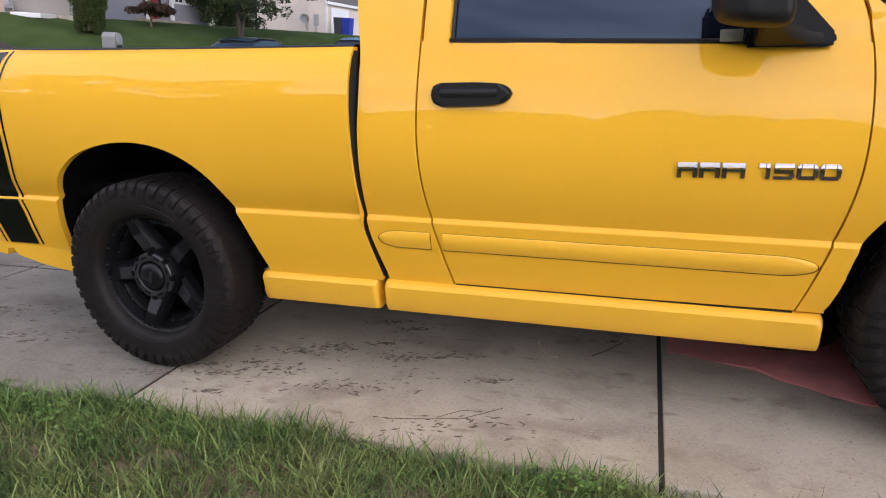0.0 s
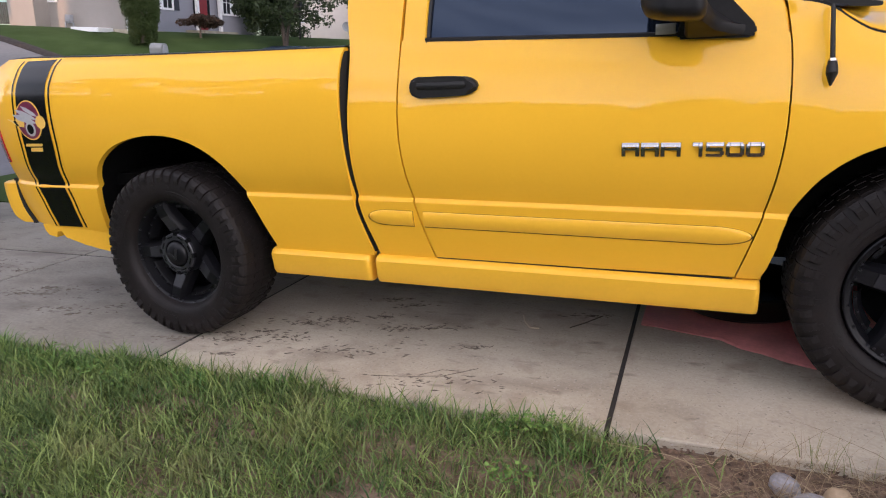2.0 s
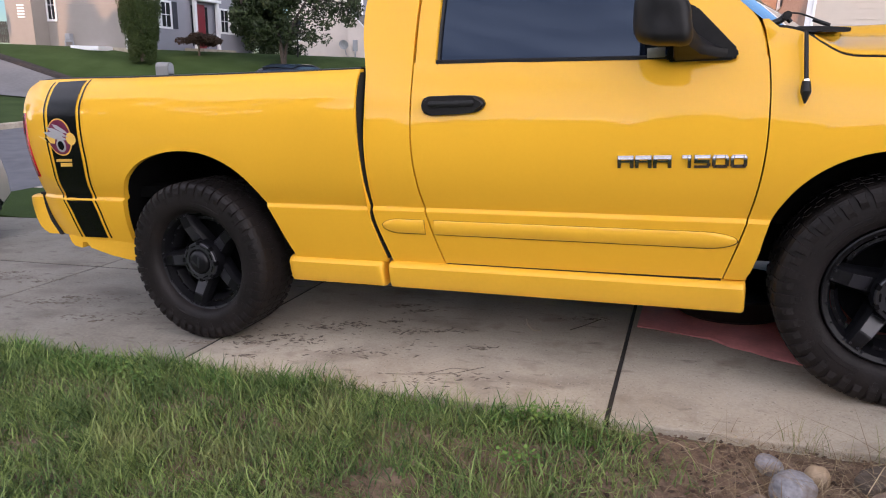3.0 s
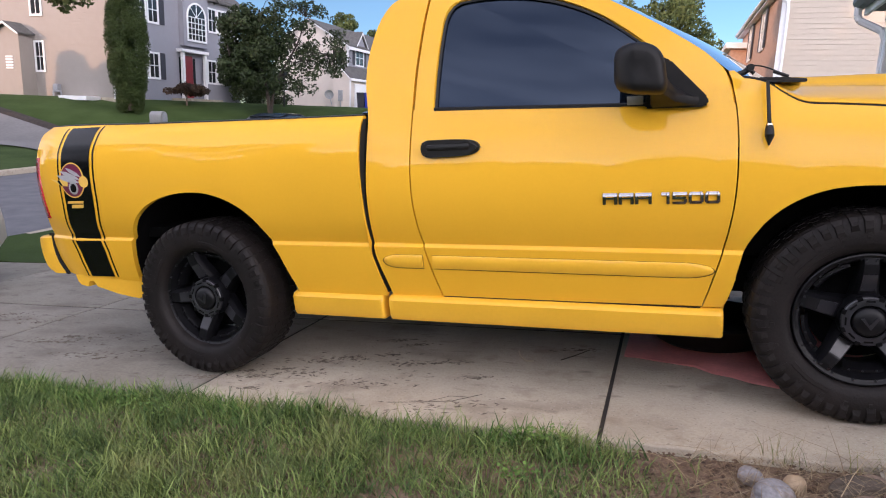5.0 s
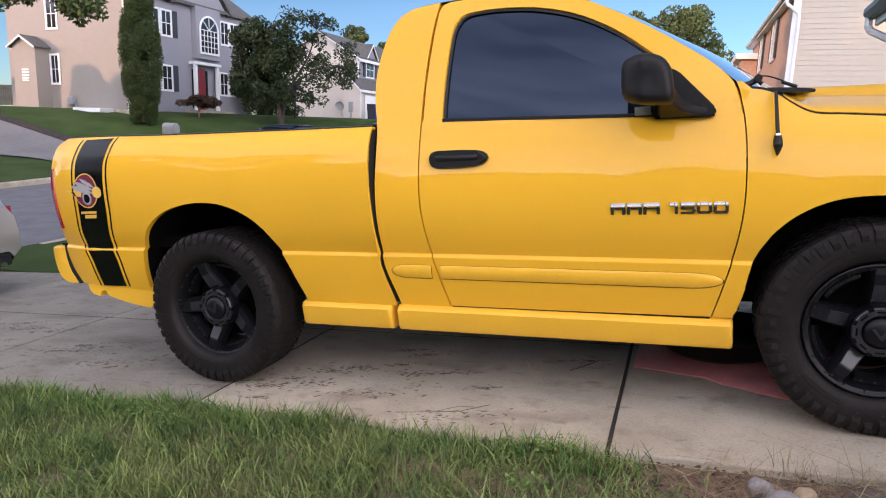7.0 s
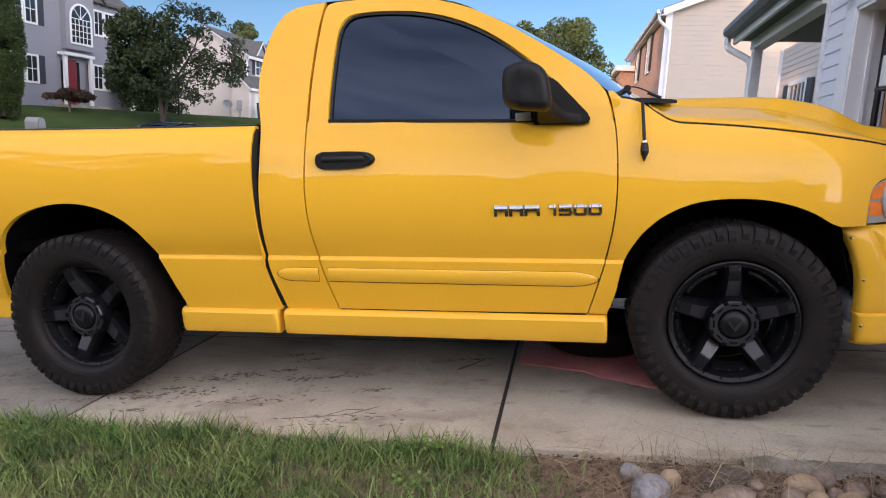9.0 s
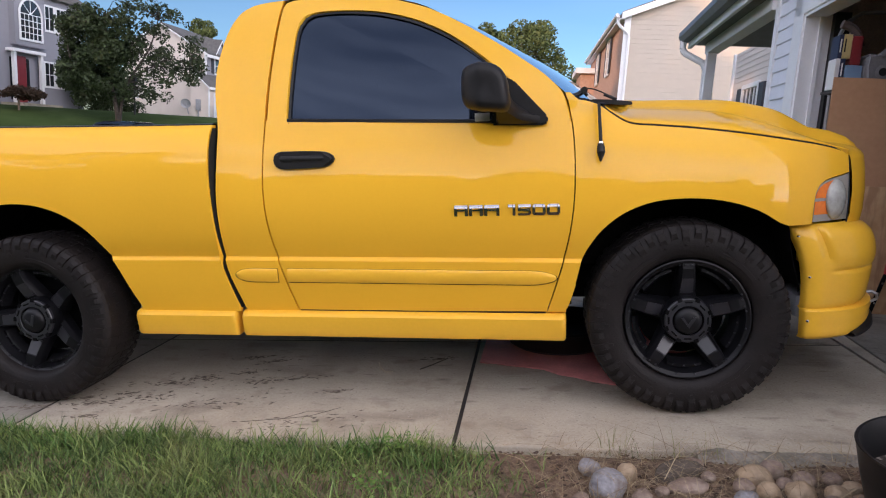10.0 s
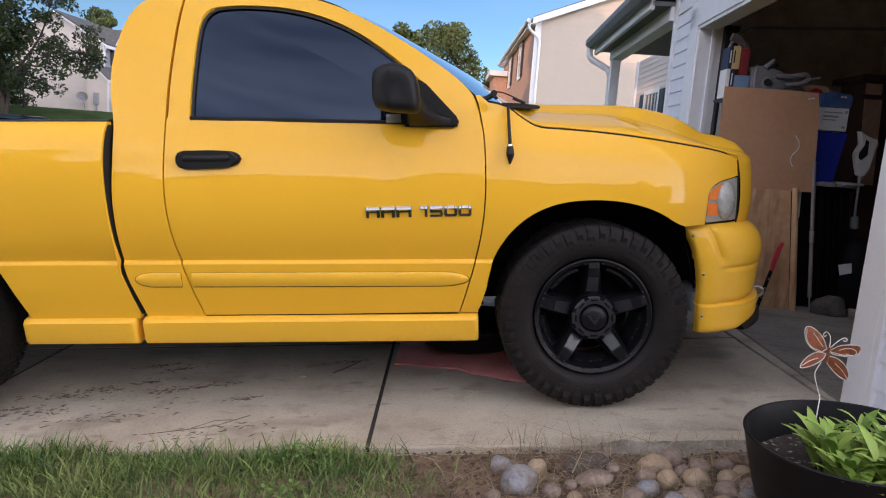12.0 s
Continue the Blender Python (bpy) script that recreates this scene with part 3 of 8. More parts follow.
def shell_plan(z, w):
    """The grille shell's outline at a height: w runs from the wing to the middle."""
    y0 = fender_y(3.735, min(z, 1.10)) + 0.004
    y = y0 + (1.0 - y0) * w
    return (3.744 + 0.195 * (1 - (1 - w) ** 5), y)


def hood_row(x, n=28):
    ye, ze, zm = hood_edge_y(x), hood_cut(x) + 0.0095, hood_mid(x)
    row = [(x, ye + 0.012, ze - 0.02), (x, ye, ze), (x, ye + 0.003, ze + 0.004)]
    for k in range(1, n + 1):
        w = k / n
        rise = (0.60 - 0.30 * smoothstep(3.15, 3.7, x)) * min(1.0, w / 0.30) ** 0.8 + (0.40 + 0.30 * smoothstep(3.15, 3.7, x)) / (1 + math.exp(-60 * (w - 0.41 + 0.05 * (x - 2.8))))
        row.append((x, ye + 0.003 + (0.997 - ye) * w, ze + 0.004 + (zm - ze) * min(1, rise)))
    return row


bm = bmesh.new()
rows = [hood_row(x) for x in steps((2.72, 2.84, 6), (2.84, 3.70, 26))]
rows[-1] = [(x + 0.028 * (1 - max(0, k - 2) / 28) ** 4, y, z - 0.006 * (1 - max(0, k - 2) / 28) ** 4) for k, (x, y, z) in enumerate(rows[-1])]
base = rows[-1]
for t in (0.25, 0.5, 0.72, 0.88, 1.0):
    row = []
    for k, (x, y, z) in enumerate(base):
        w = max(0, k - 2) / 28
        ex, ey = shell_plan(1.08, w)
        ez = 1.085 + 0.03 * w
        cx, cz = ex - 0.004, z - 0.22 * (z - ez)
        pz = (1 - t) ** 2 * z + 2 * t * (1 - t) * cz + t * t * ez
        side = fender_y(3.735, min(pz, 1.107)) + 0.003
        row.append(((1 - t) ** 2 * x + 2 * t * (1 - t) * cx + t * t * ex, side + (0.997 - side) * w + 0.01 * (k == 0), pz))
    rows.append(row)
loft(bm, rows)
flank("hood", bm, PAINT)
bm = bmesh.new()
loft(bm, [[(x, fender_y(x, hood_cut(x)) + dy, hood_cut(x) + dz) for dy, dz in ((0.0002, -0.002), (0.0045, 0.0045), (0.006, 0.010), (0.02, 0.010))] for x in steps((2.60, 3.715, 40))])
flank("hood_seam", bm, GAP)

# grille shell below the hood's lip
bm = bmesh.new()
loft(bm, [[(shell_plan(z, k / 16)[0] - o, shell_plan(z, k / 16)[1], z + 0.03 * (k / 16) * (z > 1.0)) for k in range(17)] for z, o in ((1.085, 0.0), (1.03, -0.004), (0.95, -0.006), (0.86, -0.003), (0.80, 0.004), (0.785, 0.03))])
flank("grille_shell", bm, PAINT)
bm = boxes((3.915, 3.948, 0.60, 0.97, 0.84, 1.03), bevel=0.008)
flank("grille", bm, BLACK_TRIM, "black grille opening")
bm = bmesh.new()
loft(bm, [[(x, fender_y(3.735, min(z, 1.10)) + dy, z) for x, dy in ((3.734, 0.002), (3.742, 0.006), (3.742, 0.05))] for z in steps((0.80, 1.10, 10))])
flank("lamp_gap", bm, GAP)

# head lamps: amber corner and hazed round lens
bm = bmesh.new()
rows = []
for x in steps((3.558, 3.60, 10), (3.60, 3.735, 8)):
    top = lamp_top(x) - 0.005
    rows.append([(x, fender_y(x, z) + 0.004, z) for z in steps((0.832, top, 8))])
loft(bm, rows)
finish(bm, 0.04)
lamp = flank("head_lamp", bm, LENS, "hazed clear head lamp lens")
bm = bmesh.new()
rows = []
for x in steps((3.563, 3.650, 12)):
    rows.append([(x, fender_y(x, z) + 0.001, z) for z in steps((0.930, lamp_top(x) - 0.014, 5))])
loft(bm, rows)
loft(bm, [[(x, fender_y(x, z) + 0.001, z) for z in steps((0.862, 0.917, 5))] for x in steps((3.561, 3.650, 8))])
finish(bm, 0.006)
flank("turn_lamp", bm, AMBER, "amber turn lamp")
bm = bmesh.new()
rows = []
for k in range(9):
    a = math.pi / 2 * k / 8
    rows.append([(px, fender_y(px, pz) + 0.006 - 0.034 * math.sin(a), pz) for px, pz in [(3.668 + 0.056 * math.cos(a) * math.cos(q), 0.921 + 0.086 * math.cos(a) * math.sin(q)) for q in [2 * math.pi * j / 24 for j in range(25)]]])
loft(bm, rows)
bmesh.ops.remove_doubles(bm, verts=bm.verts, dist=0.0005)
flank("lamp_bowl", bm, mat("grey_lens", (0.40, 0.40, 0.37), 0.25, vary=0.2, scale=18, coat=0.8), "bulging hazed lens of the head lamp")

# front bumper, lower skirt and lip
arch_edge = curve([(0.33, 3.535), (0.46, 3.542), (0.53, 3.544), (0.66, 3.528), (0.75, 3.497), (0.82, 3.460)])


def groove(z):
    return math.exp(-(((z - 0.622) / 0.009) ** 2))


def bumper_plan(z, push):
    xa = arch_edge(z)
    pts = [(xa, 0.075), (xa + 0.012, 0.040), (xa + 0.05, 0.030), (3.66, 0.045), (3.76, 0.085), (3.85, 0.165), (3.92, 0.29), (3.965, 0.46), (3.99, 0.68), (4.0, 1.0)]
    return [(x + push * max(0, (x - 3.6) / 0.4), y + (0.05 - push) * 0.3 + 0.012 * groove(z) * min(1.0, max(0.0, (x - 3.64) / 0.05))) for x, y in smooth_line(pts, 90)]


bm = bmesh.new()
shape = curve([(0.455, -0.05), (0.47, -0.025), (0.52, -0.008), (0.60, 0.006), (0.64, 0.014), (0.68, 0.016), (0.74, 0.002), (0.785, -0.03), (0.81, -0.075), (0.822, -0.13)])


def crease(x, z):
    """The slanting dent beside the lamp that fades out at the groove."""
    c = 3.592 + (0.80 - z) * 0.40
    on = min(1.0, max(0.0, (z - 0.645) / 0.03)) * min(1.0, max(0.0, (0.815 - z) / 0.02))
    return on * (0.010 * math.exp(-(((x - c) / 0.011) ** 2)) - 0.006 * min(1.0, max(0.0, (x - c) / 0.03)))


loft(bm, [[(x, y + crease(x, z), z) for x, y in bumper_plan(z, shape(z))] for z in steps((0.455, 0.60, 10), (0.60, 0.64, 8), (0.64, 0.822, 14))])
bumper = flank("front_bumper", bm, PAINT_DULL)
bm = bmesh.new()
shape2 = curve([(0.325, -0.055), (0.335, -0.012), (0.38, 0.004), (0.44, 0.006), (0.455, -0.008), (0.462, -0.08)])


def lift(x, z):
    return z + max(0.0, x - 3.74) * 0.30 * (0.46 - z) / 0.13


loft(bm, [[(x, y, lift(x, z)) for x, y in bumper_plan(0.45, shape2(z))] for z in steps((0.325, 0.345, 4), (0.345, 0.44, 6), (0.44, 0.462, 5))])
flank("front_skirt", bm, PAINT_DULL)
bm = bmesh.new()
lip = [(x, y, min(1.0, max(0.0, (x - 3.70) / 0.06))) for x, y in bumper_plan(0.45, -0.010)[18:]]
loft(bm, [[(x + o * g, y - o * 0.8 * g, (0.325 + 0.10 * max(0.0, x - 3.74)) * (1 - u) + (lift(x, 0.335) + 0.008) * u) for x, y, g in lip] for o, u in ((-0.05, 0.0), (0.014, 0.0), (0.024, 0.3), (0.022, 0.7), (0.006, 1.0), (-0.03, 1.0))])
flank("front_lip", bm, BLACK_TRIM, "black rubber lip under the bumper")
for z in (0.775, 0.60, 0.41):
    bm = bmesh.new()
    bmesh.ops.create_icosphere(bm, subdivisions=1, radius=0.007, matrix=Matrix.Translation((arch_edge(z) + 0.02, 0.040, z)))
    flank("bumper_bolt", bm, CHROME)

bm = bmesh.new()
tube(bm, [(3.93, 0.40, 0.452), (3.972, 0.385, 0.462), (3.992, 0.38, 0.45), (3.995, 0.38, 0.428), (3.975, 0.39, 0.412), (3.93, 0.40, 0.412)], 0.007, 8)
flank("tow_hook", bm, ALLOY, "chrome tow hook under the bumper")

# running boards under the cab and the bed
def board(x0, x1):
    bm = bmesh.new()
    prof = [(0.10, 0.452), (0.06, 0.449), (0.040, 0.440), (0.030, 0.425), (0.040, 0.345), (0.052, 0.325), (0.075, 0.318), (0.13, 0.322)]
    xs = [x0, x0 + 0.004, x0 + 0.012] + steps((x0 + 0.03, x1 - 0.03, 12)) + [x1 - 0.012, x1 - 0.004, x1]
    rows = []
    for k, x in enumerate(xs):
        e = 0.012 if x in (x0, x1) else 0.004 if x in (x0 + 0.004, x1 - 0.004) else 0.0
        rows.append([(x, y + e, z + rake(x) * 0.6 - e * (0.5 if z > 0.4 else -0.5)) for y, z in prof])
    vs = loft(bm, rows)
    for end in (vs[0], vs[-1]):
        bm.faces.new(end)
    return bm


flank("running_board", board(1.032, 2.552), PAINT_DULL)
flank("running_board", board(0.49, 1.004), PAINT_DULL)

# side moulding
def moulding(x0, x1, blunt_left):
    bm = bmesh.new()
    rows = []
    for k in range(41):
        u = k / 40
        x = x1 - (x1 - x0) * (1 - u) ** 1.8 if blunt_left else x0 + (x1 - x0) * u**1.8
        e = min(1.0, (x1 - x) / 0.13) if blunt_left else min(1.0, (x - x0) / 0.09)
        e = max(0.04, math.sqrt(max(0, 1 - (1 - max(0, e)) ** 2)))
        c = 0.634 - 0.022 * (x - 1.03) / 1.48
        c -= 0.006
        lo, hi = c - 0.035 * e, c + 0.034 * e
        rows.append([(x, cab_y(x, z) + 0.003 - d * min(1, e * 1.5), z) for z, d in ((lo, -0.002), (lo + 0.002 * e, 0.009), (lo + 0.009 * e, 0.0135), (c, 0.0150), (hi - 0.020 * e, 0.0140), (hi - 0.004 * e, 0.006), (hi, -0.002))])
    vs = loft(bm, rows)
    bm.faces.new(vs[0])
    bm.faces.new(vs[-1])
    return bm


flank("side_moulding", moulding(1.285, 2.512, True), PAINT_DULL)
flank("side_moulding", moulding(1.030, 1.236, False), PAINT_DULL)


def moulding_shadow(x0, x1, blunt_left):
    """The thin dark strip that paints a moulding's shadow along its lower edge."""
    bm = moulding(x0 - 0.0015, x1 + 0.002, blunt_left)
    for v in bm.verts:
        c = 0.634 - 0.022 * (v.co.x - 1.03) / 1.48 - 0.006
        v.co.z = c + (v.co.z - c) * 1.0 - 0.0018
        v.co.y = cab_y(v.co.x, v.co.z) - 0.0012
    return bm


flank("moulding_shadow", moulding_shadow(1.285, 2.512, True), GAP, "thin painted shadow line under the moulding")
flank("moulding_shadow", moulding_shadow(1.030, 1.236, False), GAP, "thin painted shadow line under the moulding")

# door handle in its dish
bm = bmesh.new()
prism(bm, smooth_line([(1.268, 1.150), (1.274, 1.174), (1.292, 1.186), (1.35, 1.189), (1.46, 1.187), (1.515, 1.180), (1.540, 1.165), (1.547, 1.150), (1.538, 1.134), (1.512, 1.120), (1.45, 1.114), (1.35, 1.112), (1.292, 1.115), (1.274, 1.126), (1.268, 1.150)], 41)[:-1], -0.034, 0.02)
bmesh.ops.bevel(bm, geom=[e for e in bm.edges if all(v.co.y < -0.03 for v in e.verts)], offset=0.012, segments=3, affect="EDGES")
flank("door_handle", bm, BLACK_TRIM, "black plastic pull handle")
bm = boxes((1.30, 1.505, -0.042, -0.016, 1.140, 1.170), bevel=0.012)
flank("handle_grip", bm, BLACK_TRIM)

# door mirror on its corner plate
MIRROR_SHELL = mat("mirror_shell", (0.011, 0.0105, 0.011), 0.5, vary=0.2, scale=20, bump=0.0006, spec=0.28)
bm = bmesh.new()
prism(bm, [(2.238, 1.272), (2.462, 1.266), (2.478, 1.276), (2.474, 1.304), (2.335, 1.455), (2.30, 1.470), (2.27, 1.40), (2.25, 1.345), (2.236, 1.30)], 0.000, 0.06)
bmesh.ops.bevel(bm, geom=bm.edges, offset=0.008, segments=2, affect="EDGES")
flank("mirror_plate", bm, MIRROR_SHELL)
HOUSING = smooth_line([(2.130, 1.455), (2.140, 1.488), (2.170, 1.503), (2.215, 1.508), (2.258, 1.501), (2.292, 1.480), (2.312, 1.445), (2.320, 1.395), (2.324, 1.345), (2.314, 1.323), (2.25, 1.321), (2.185, 1.329), (2.148, 1.342), (2.133, 1.370), (2.130, 1.455)], 49)
bm = bmesh.new()
rows = []
for y, k in ((-0.258, 0.35), (-0.262, 0.62), (-0.258, 0.80), (-0.246, 0.92), (-0.225, 0.985), (-0.195, 1.0), (-0.12, 1.0), (-0.07, 0.95), (-0.045, 0.82), (-0.04, 0.5)):
    row = []
    for hx, hz in HOUSING:
        x, z = 2.226 + (hx - 2.226) * k, 1.412 + (hz - 1.412) * k
        row.append((x, y + max(0.0, 2.203 - x) * 0.75 * (y < -0.15), z))
    rows.append(row)
vs = loft(bm, rows)
bmesh.ops.remove_doubles(bm, verts=bm.verts, dist=0.0004)
bmesh.ops.holes_fill(bm, edges=[e for e in bm.edges if e.is_boundary], sides=60)
mirror = flank("door_mirror", bm, MIRROR_SHELL, "black plastic door mirror housing")
bm = bmesh.new()
ARM = [(2.262, 2.312, 1.332, 1.43, -0.16), (2.262, 2.322, 1.318, 1.425, -0.10), (2.262, 2.36, 1.292, 1.41, -0.05), (2.262, 2.41, 1.279, 1.385, -0.015), (2.258, 2.45, 1.274, 1.35, 0.004)]
rows = []
for x0, x1, z0, z1, y in ARM:
    rows.append([(x0, y, z0 + 0.01), (x0 + 0.01, y, z0), (x1 - 0.01, y, z0), (x1, y, z0 + 0.012), (x1, y, z0 + 0.03), (x0 + 0.045, y, z1), (x0 + 0.01, y, z1), (x0, y, z1 - 0.01), (x0, y, z0 + 0.01)])
loft(bm, rows)
flank("mirror_arm", bm, MIRROR_SHELL)
bm = boxes((2.1285, 2.136, -0.122, -0.062, 1.37, 1.45))
flank("mirror_glass", bm, CHROME, "mirror glass")

# pale plate that paints the window's reflection below the mirror
bm = boxes((2.168, 2.232, 0.004, 0.012, 1.290, 1.325), bevel=0.002)
flank("reflection_plate", bm, LENS, "small pale plate painted as a reflection under the mirror")

# roof, windscreen, cowl
roof_line = [(0.998, 1.31), (0.975, 1.45), (0.977, 1.56), (0.998, 1.66), (1.026, 1.74), (1.062, 1.80), (1.12, 1.845), (1.20, 1.866), (1.29, 1.873), (1.40, 1.876), (1.55, 1.878), (1.74, 1.866), (1.90, 1.826)]
mid_line = [(0.97, 1.31), (0.955, 1.45), (0.962, 1.58), (0.985, 1.70), (1.02, 1.79), (1.065, 1.86), (1.12, 1.895), (1.22, 1.912), (1.32, 1.922), (1.44, 1.926), (1.60, 1.922), (1.80, 1.898), (1.99, 1.846)]
bm = bmesh.new()
n = 50
ra, rb = smooth_line(roof_line, n), smooth_line(mid_line, n)
rows = []
for a, b in zip(ra, rb):
    y0 = cab_y(a[0], a[1])
    row = []
    for k in range(15):
        w = k / 14
        s = 1 - (1 - w) ** 2.6
        row.append((a[0] + (b[0] - a[0]) * s, y0 + (1.0 - y0) * w, a[1] + (b[1] - a[1]) * s))
    rows.append(row)
loft(bm, rows)
flank("roof", bm, PAINT)
post_line = [(1.90, 1.828), (2.05, 1.762), (2.22, 1.663), (2.36, 1.568), (2.48, 1.476), (2.57, 1.395), (2.62, 1.352)]
glass_mid = [(2.0, 1.842), (2.18, 1.776), (2.37, 1.682), (2.53, 1.59), (2.66, 1.505), (2.77, 1.425), (2.83, 1.38)]
bm = bmesh.new()
rows = []
for i, (a, b) in enumerate(zip(smooth_line(post_line, 16), smooth_line(glass_mid, 16))):
    bow = 2.6 - 1.1 * min(1.0, i / 5)
    y0 = cab_y(a[0], a[1]) + 0.006
    a = (a[0], a[1] - 0.010)
    rows.append([(a[0] + (b[0] - a[0]) * (1 - (1 - k / 12) ** bow), y0 + (1 - y0) * k / 12, a[1] + (b[1] - a[1]) * (1 - (1 - k / 12) ** bow)) for k in range(13)])
loft(bm, rows)
WINDSCREEN = glass_mat("windscreen_glass", (0.02, 0.025, 0.03))
flank("windscreen", bm, WINDSCREEN, "windscreen reflecting the sky")
bm = bmesh.new()
loft(bm, [[(2.60, 0.07, 1.362), (2.66, 0.12, 1.358), (2.74, 0.4, 1.372), (2.83, 1.0, 1.378)], [(2.72, 0.075, 1.345), (2.75, 0.13, 1.352), (2.86, 0.4, 1.366), (2.95, 1.0, 1.375)]])
flank("cowl", bm, BLACK_TRIM, "black cowl panel below the windscreen")
bm = bmesh.new()
tube(bm, [(2.572, 0.13, 1.382), (2.61, 0.135, 1.394), (2.632, 0.14, 1.408)], 0.012)
rod(bm, (2.634, 0.115, 1.411), (2.634, 0.165, 1.411), 0.015)
tube(bm, [(2.634, 0.14, 1.405), (2.650, 0.14, 1.388)], 0.008)
tube(bm, smooth_line([(2.640, 0.14, 1.420), (2.67, 0.145, 1.417), (2.715, 0.15, 1.400), (2.768, 0.155, 1.372)], 10), 0.003)
tube(bm, [(2.72, 0.15, 1.392), (2.775, 0.15, 1.368)], 0.007)
loft(bm, [[(x, 0.13 + dy, z + dz * h) for dy, dz in ((0, -1), (0, 1), (0.03, 1), (0.03, -1), (0, -1))] for x, z, h in ((2.660, 1.360, 0.003), (2.672, 1.362, 0.010), (2.75, 1.357, 0.010), (2.815, 1.351, 0.008), (2.836, 1.349, 0.006), (2.838, 1.349, 0.001))])
part("wiper", bm, BLACK_TRIM, truck, "black wiper arm at the windscreen's foot")
bm = bmesh.new()
rod(bm, (2.69, 0.055, 1.35), (2.690, -0.030, 1.185), 0.0065, 0.0075)
rod(bm, (2.690, -0.030, 1.185), (2.690, -0.034, 1.165), 0.012, 0.016)
rod(bm, (2.690, -0.034, 1.165), (2.690, -0.040, 1.145), 0.016, 0.017)
rod(bm, (2.690, -0.040, 1.145), (2.688, -0.046, 1.108), 0.017, 0.003)
part("aerial", bm, BLACK_TRIM, truck, "short black aerial hanging on the wing", smooth=True)
bm = bmesh.new()
rod(bm, (2.690, -0.0295, 1.187), (2.690, -0.0315, 1.180), 0.0125)
part("aerial_ring", bm, CHROME, truck)

# dark inside: cabin shell, wheel wells, frame and axles
part("cabin_lining", boxes((1.06, 2.2, 0.26, 1.74, 0.48, 1.45)), UNDER, truck)
part("engine_bay", boxes((2.62, 3.60, 0.30, 1.70, 0.62, 1.05)), UNDER, truck)
part("chassis_frame", boxes((-1.1, 3.7, 0.45, 0.60, 0.42, 0.58), (-1.1, 3.7, 1.40, 1.55, 0.42, 0.58)), UNDER, truck)
part("floor_pan", boxes((-1.0, 2.58, 0.13, 1.87, 0.46, 0.60)), UNDER, truck)
bm = bmesh.new()
rod(bm, (0, 0.2, 0.42), (0, 1.8, 0.42), 0.05)
bmesh.ops.create_uvsphere(bm, u_segments=16, v_segments=10, radius=0.15, matrix=Matrix.Translation((0, 1.0, 0.42)))
part("axle", bm, UNDER, truck, smooth=True)
part("axle", rod(bmesh.new(), (3.06, 0.25, 0.40), (3.06, 1.75, 0.40), 0.04), UNDER, truck, smooth=True)
for cx, cz, arch, x0, x1 in ((0.0, 0.45, bed_bottom, -0.515, 0.53), (3.06, 0.42, wing_bottom, 2.552, 3.53)):
    bm = bmesh.new()
    rows = []
    for k in range(121):
        x = x0 + (x1 - x0) * (1 - math.cos(math.pi * k / 120)) / 2
        z = arch(x) if x < 3.455 else 0.822 - (x - 3.455) * 4.0
        rows.append([(x, (bed_y(x, z) if cx < 1 else fender_y(min(x, 3.5), max(z, 0.5))) + 0.008, z + 0.001), (x, 0.06, z + 0.02), (x, 0.20, z + 0.03), (x, 0.55, z + 0.03)])
    loft(bm, rows)
    flank("wheel_well", bm, UNDER)
    bm = boxes((x0 - 0.02, x1 + 0.02, 0.48, 0.52, 0.45, 1.0))
    flank("well_wall", bm, UNDER)
bm = boxes((3.545, 3.66, 0.14, 0.40, 0.40, 0.50), bevel=0.01)
flank("brake_duct", bm, GREY_PLASTIC)

# writing on the door: letter-sized chrome blocks for the make's name, and the number
BADGE_Z0, BADGE_Z1 = 0.889, 0.937


def badge(strokes, name, label):
    """Raised chrome strokes (x0, x1, z0, z1), domed from top to foot of the line."""
    bm = bmesh.new()
    zc, zh = (BADGE_Z0 + BADGE_Z1) / 2, (BADGE_Z1 - BADGE_Z0) / 2
    for x0, x1, z0, z1 in strokes:
        rows = []
        n = max(2, round((z1 - z0) / 0.006))
        for k in range(n + 1):
            z = z0 + (z1 - z0) * k / n
            w = (z - zc) / zh
            y = cab_y((x0 + x1) / 2, z) - 0.004 - 0.006 * (1 - w * w)
            rows.append([(x0, cab_y(x0, z) + 0.003, z), (x0, y + 0.002, z), (x0 + 0.0015, y, z), (x1 - 0.0015, y, z), (x1, y + 0.002, z), (x1, cab_y(x1, z) + 0.003, z)])
        rows.insert(0, [(x, cab_y(x, z0) + 0.003, z) for x, y, z in rows[0]])
        rows.append([(x, cab_y(x, z1) + 0.003, z) for x, y, z in rows[-1]])
        loft(bm, rows)
    return part(name, bm, BADGE, truck, label)


def digit_strokes(d, x, w, t=0.0125):
    a, b, m = BADGE_Z0, BADGE_Z1, (BADGE_Z0 + BADGE_Z1) / 2
    h = 0.012
    if d == "1":
        return [(x + w - t - 0.004, x + w - 0.004, a, b), (x, x + w - t - 0.004, b - h, b)]
    if d == "0":
        return [(x, x + t, a + 0.006, b - 0.006), (x + w - t, x + w, a + 0.006, b - 0.006), (x + t, x + w - t, a, a + h), (x + t, x + w - t, b - h, b), (x + 0.004, x + t, a, a + 0.006), (x + 0.004, x + t, b - 0.006, b), (x + w - t, x + w - 0.004, a, a + 0.006), (x + w - t, x + w - 0.004, b - 0.006, b)]
    return [(x, x + w, b - h, b), (x, x + t, m + 0.006, b - h), (x, x + w - 0.004, m - 0.005, m + 0.006), (x + w - t, x + w, a + 0.006, m - 0.005), (x, x + w - 0.004, a, a + 0.010)]


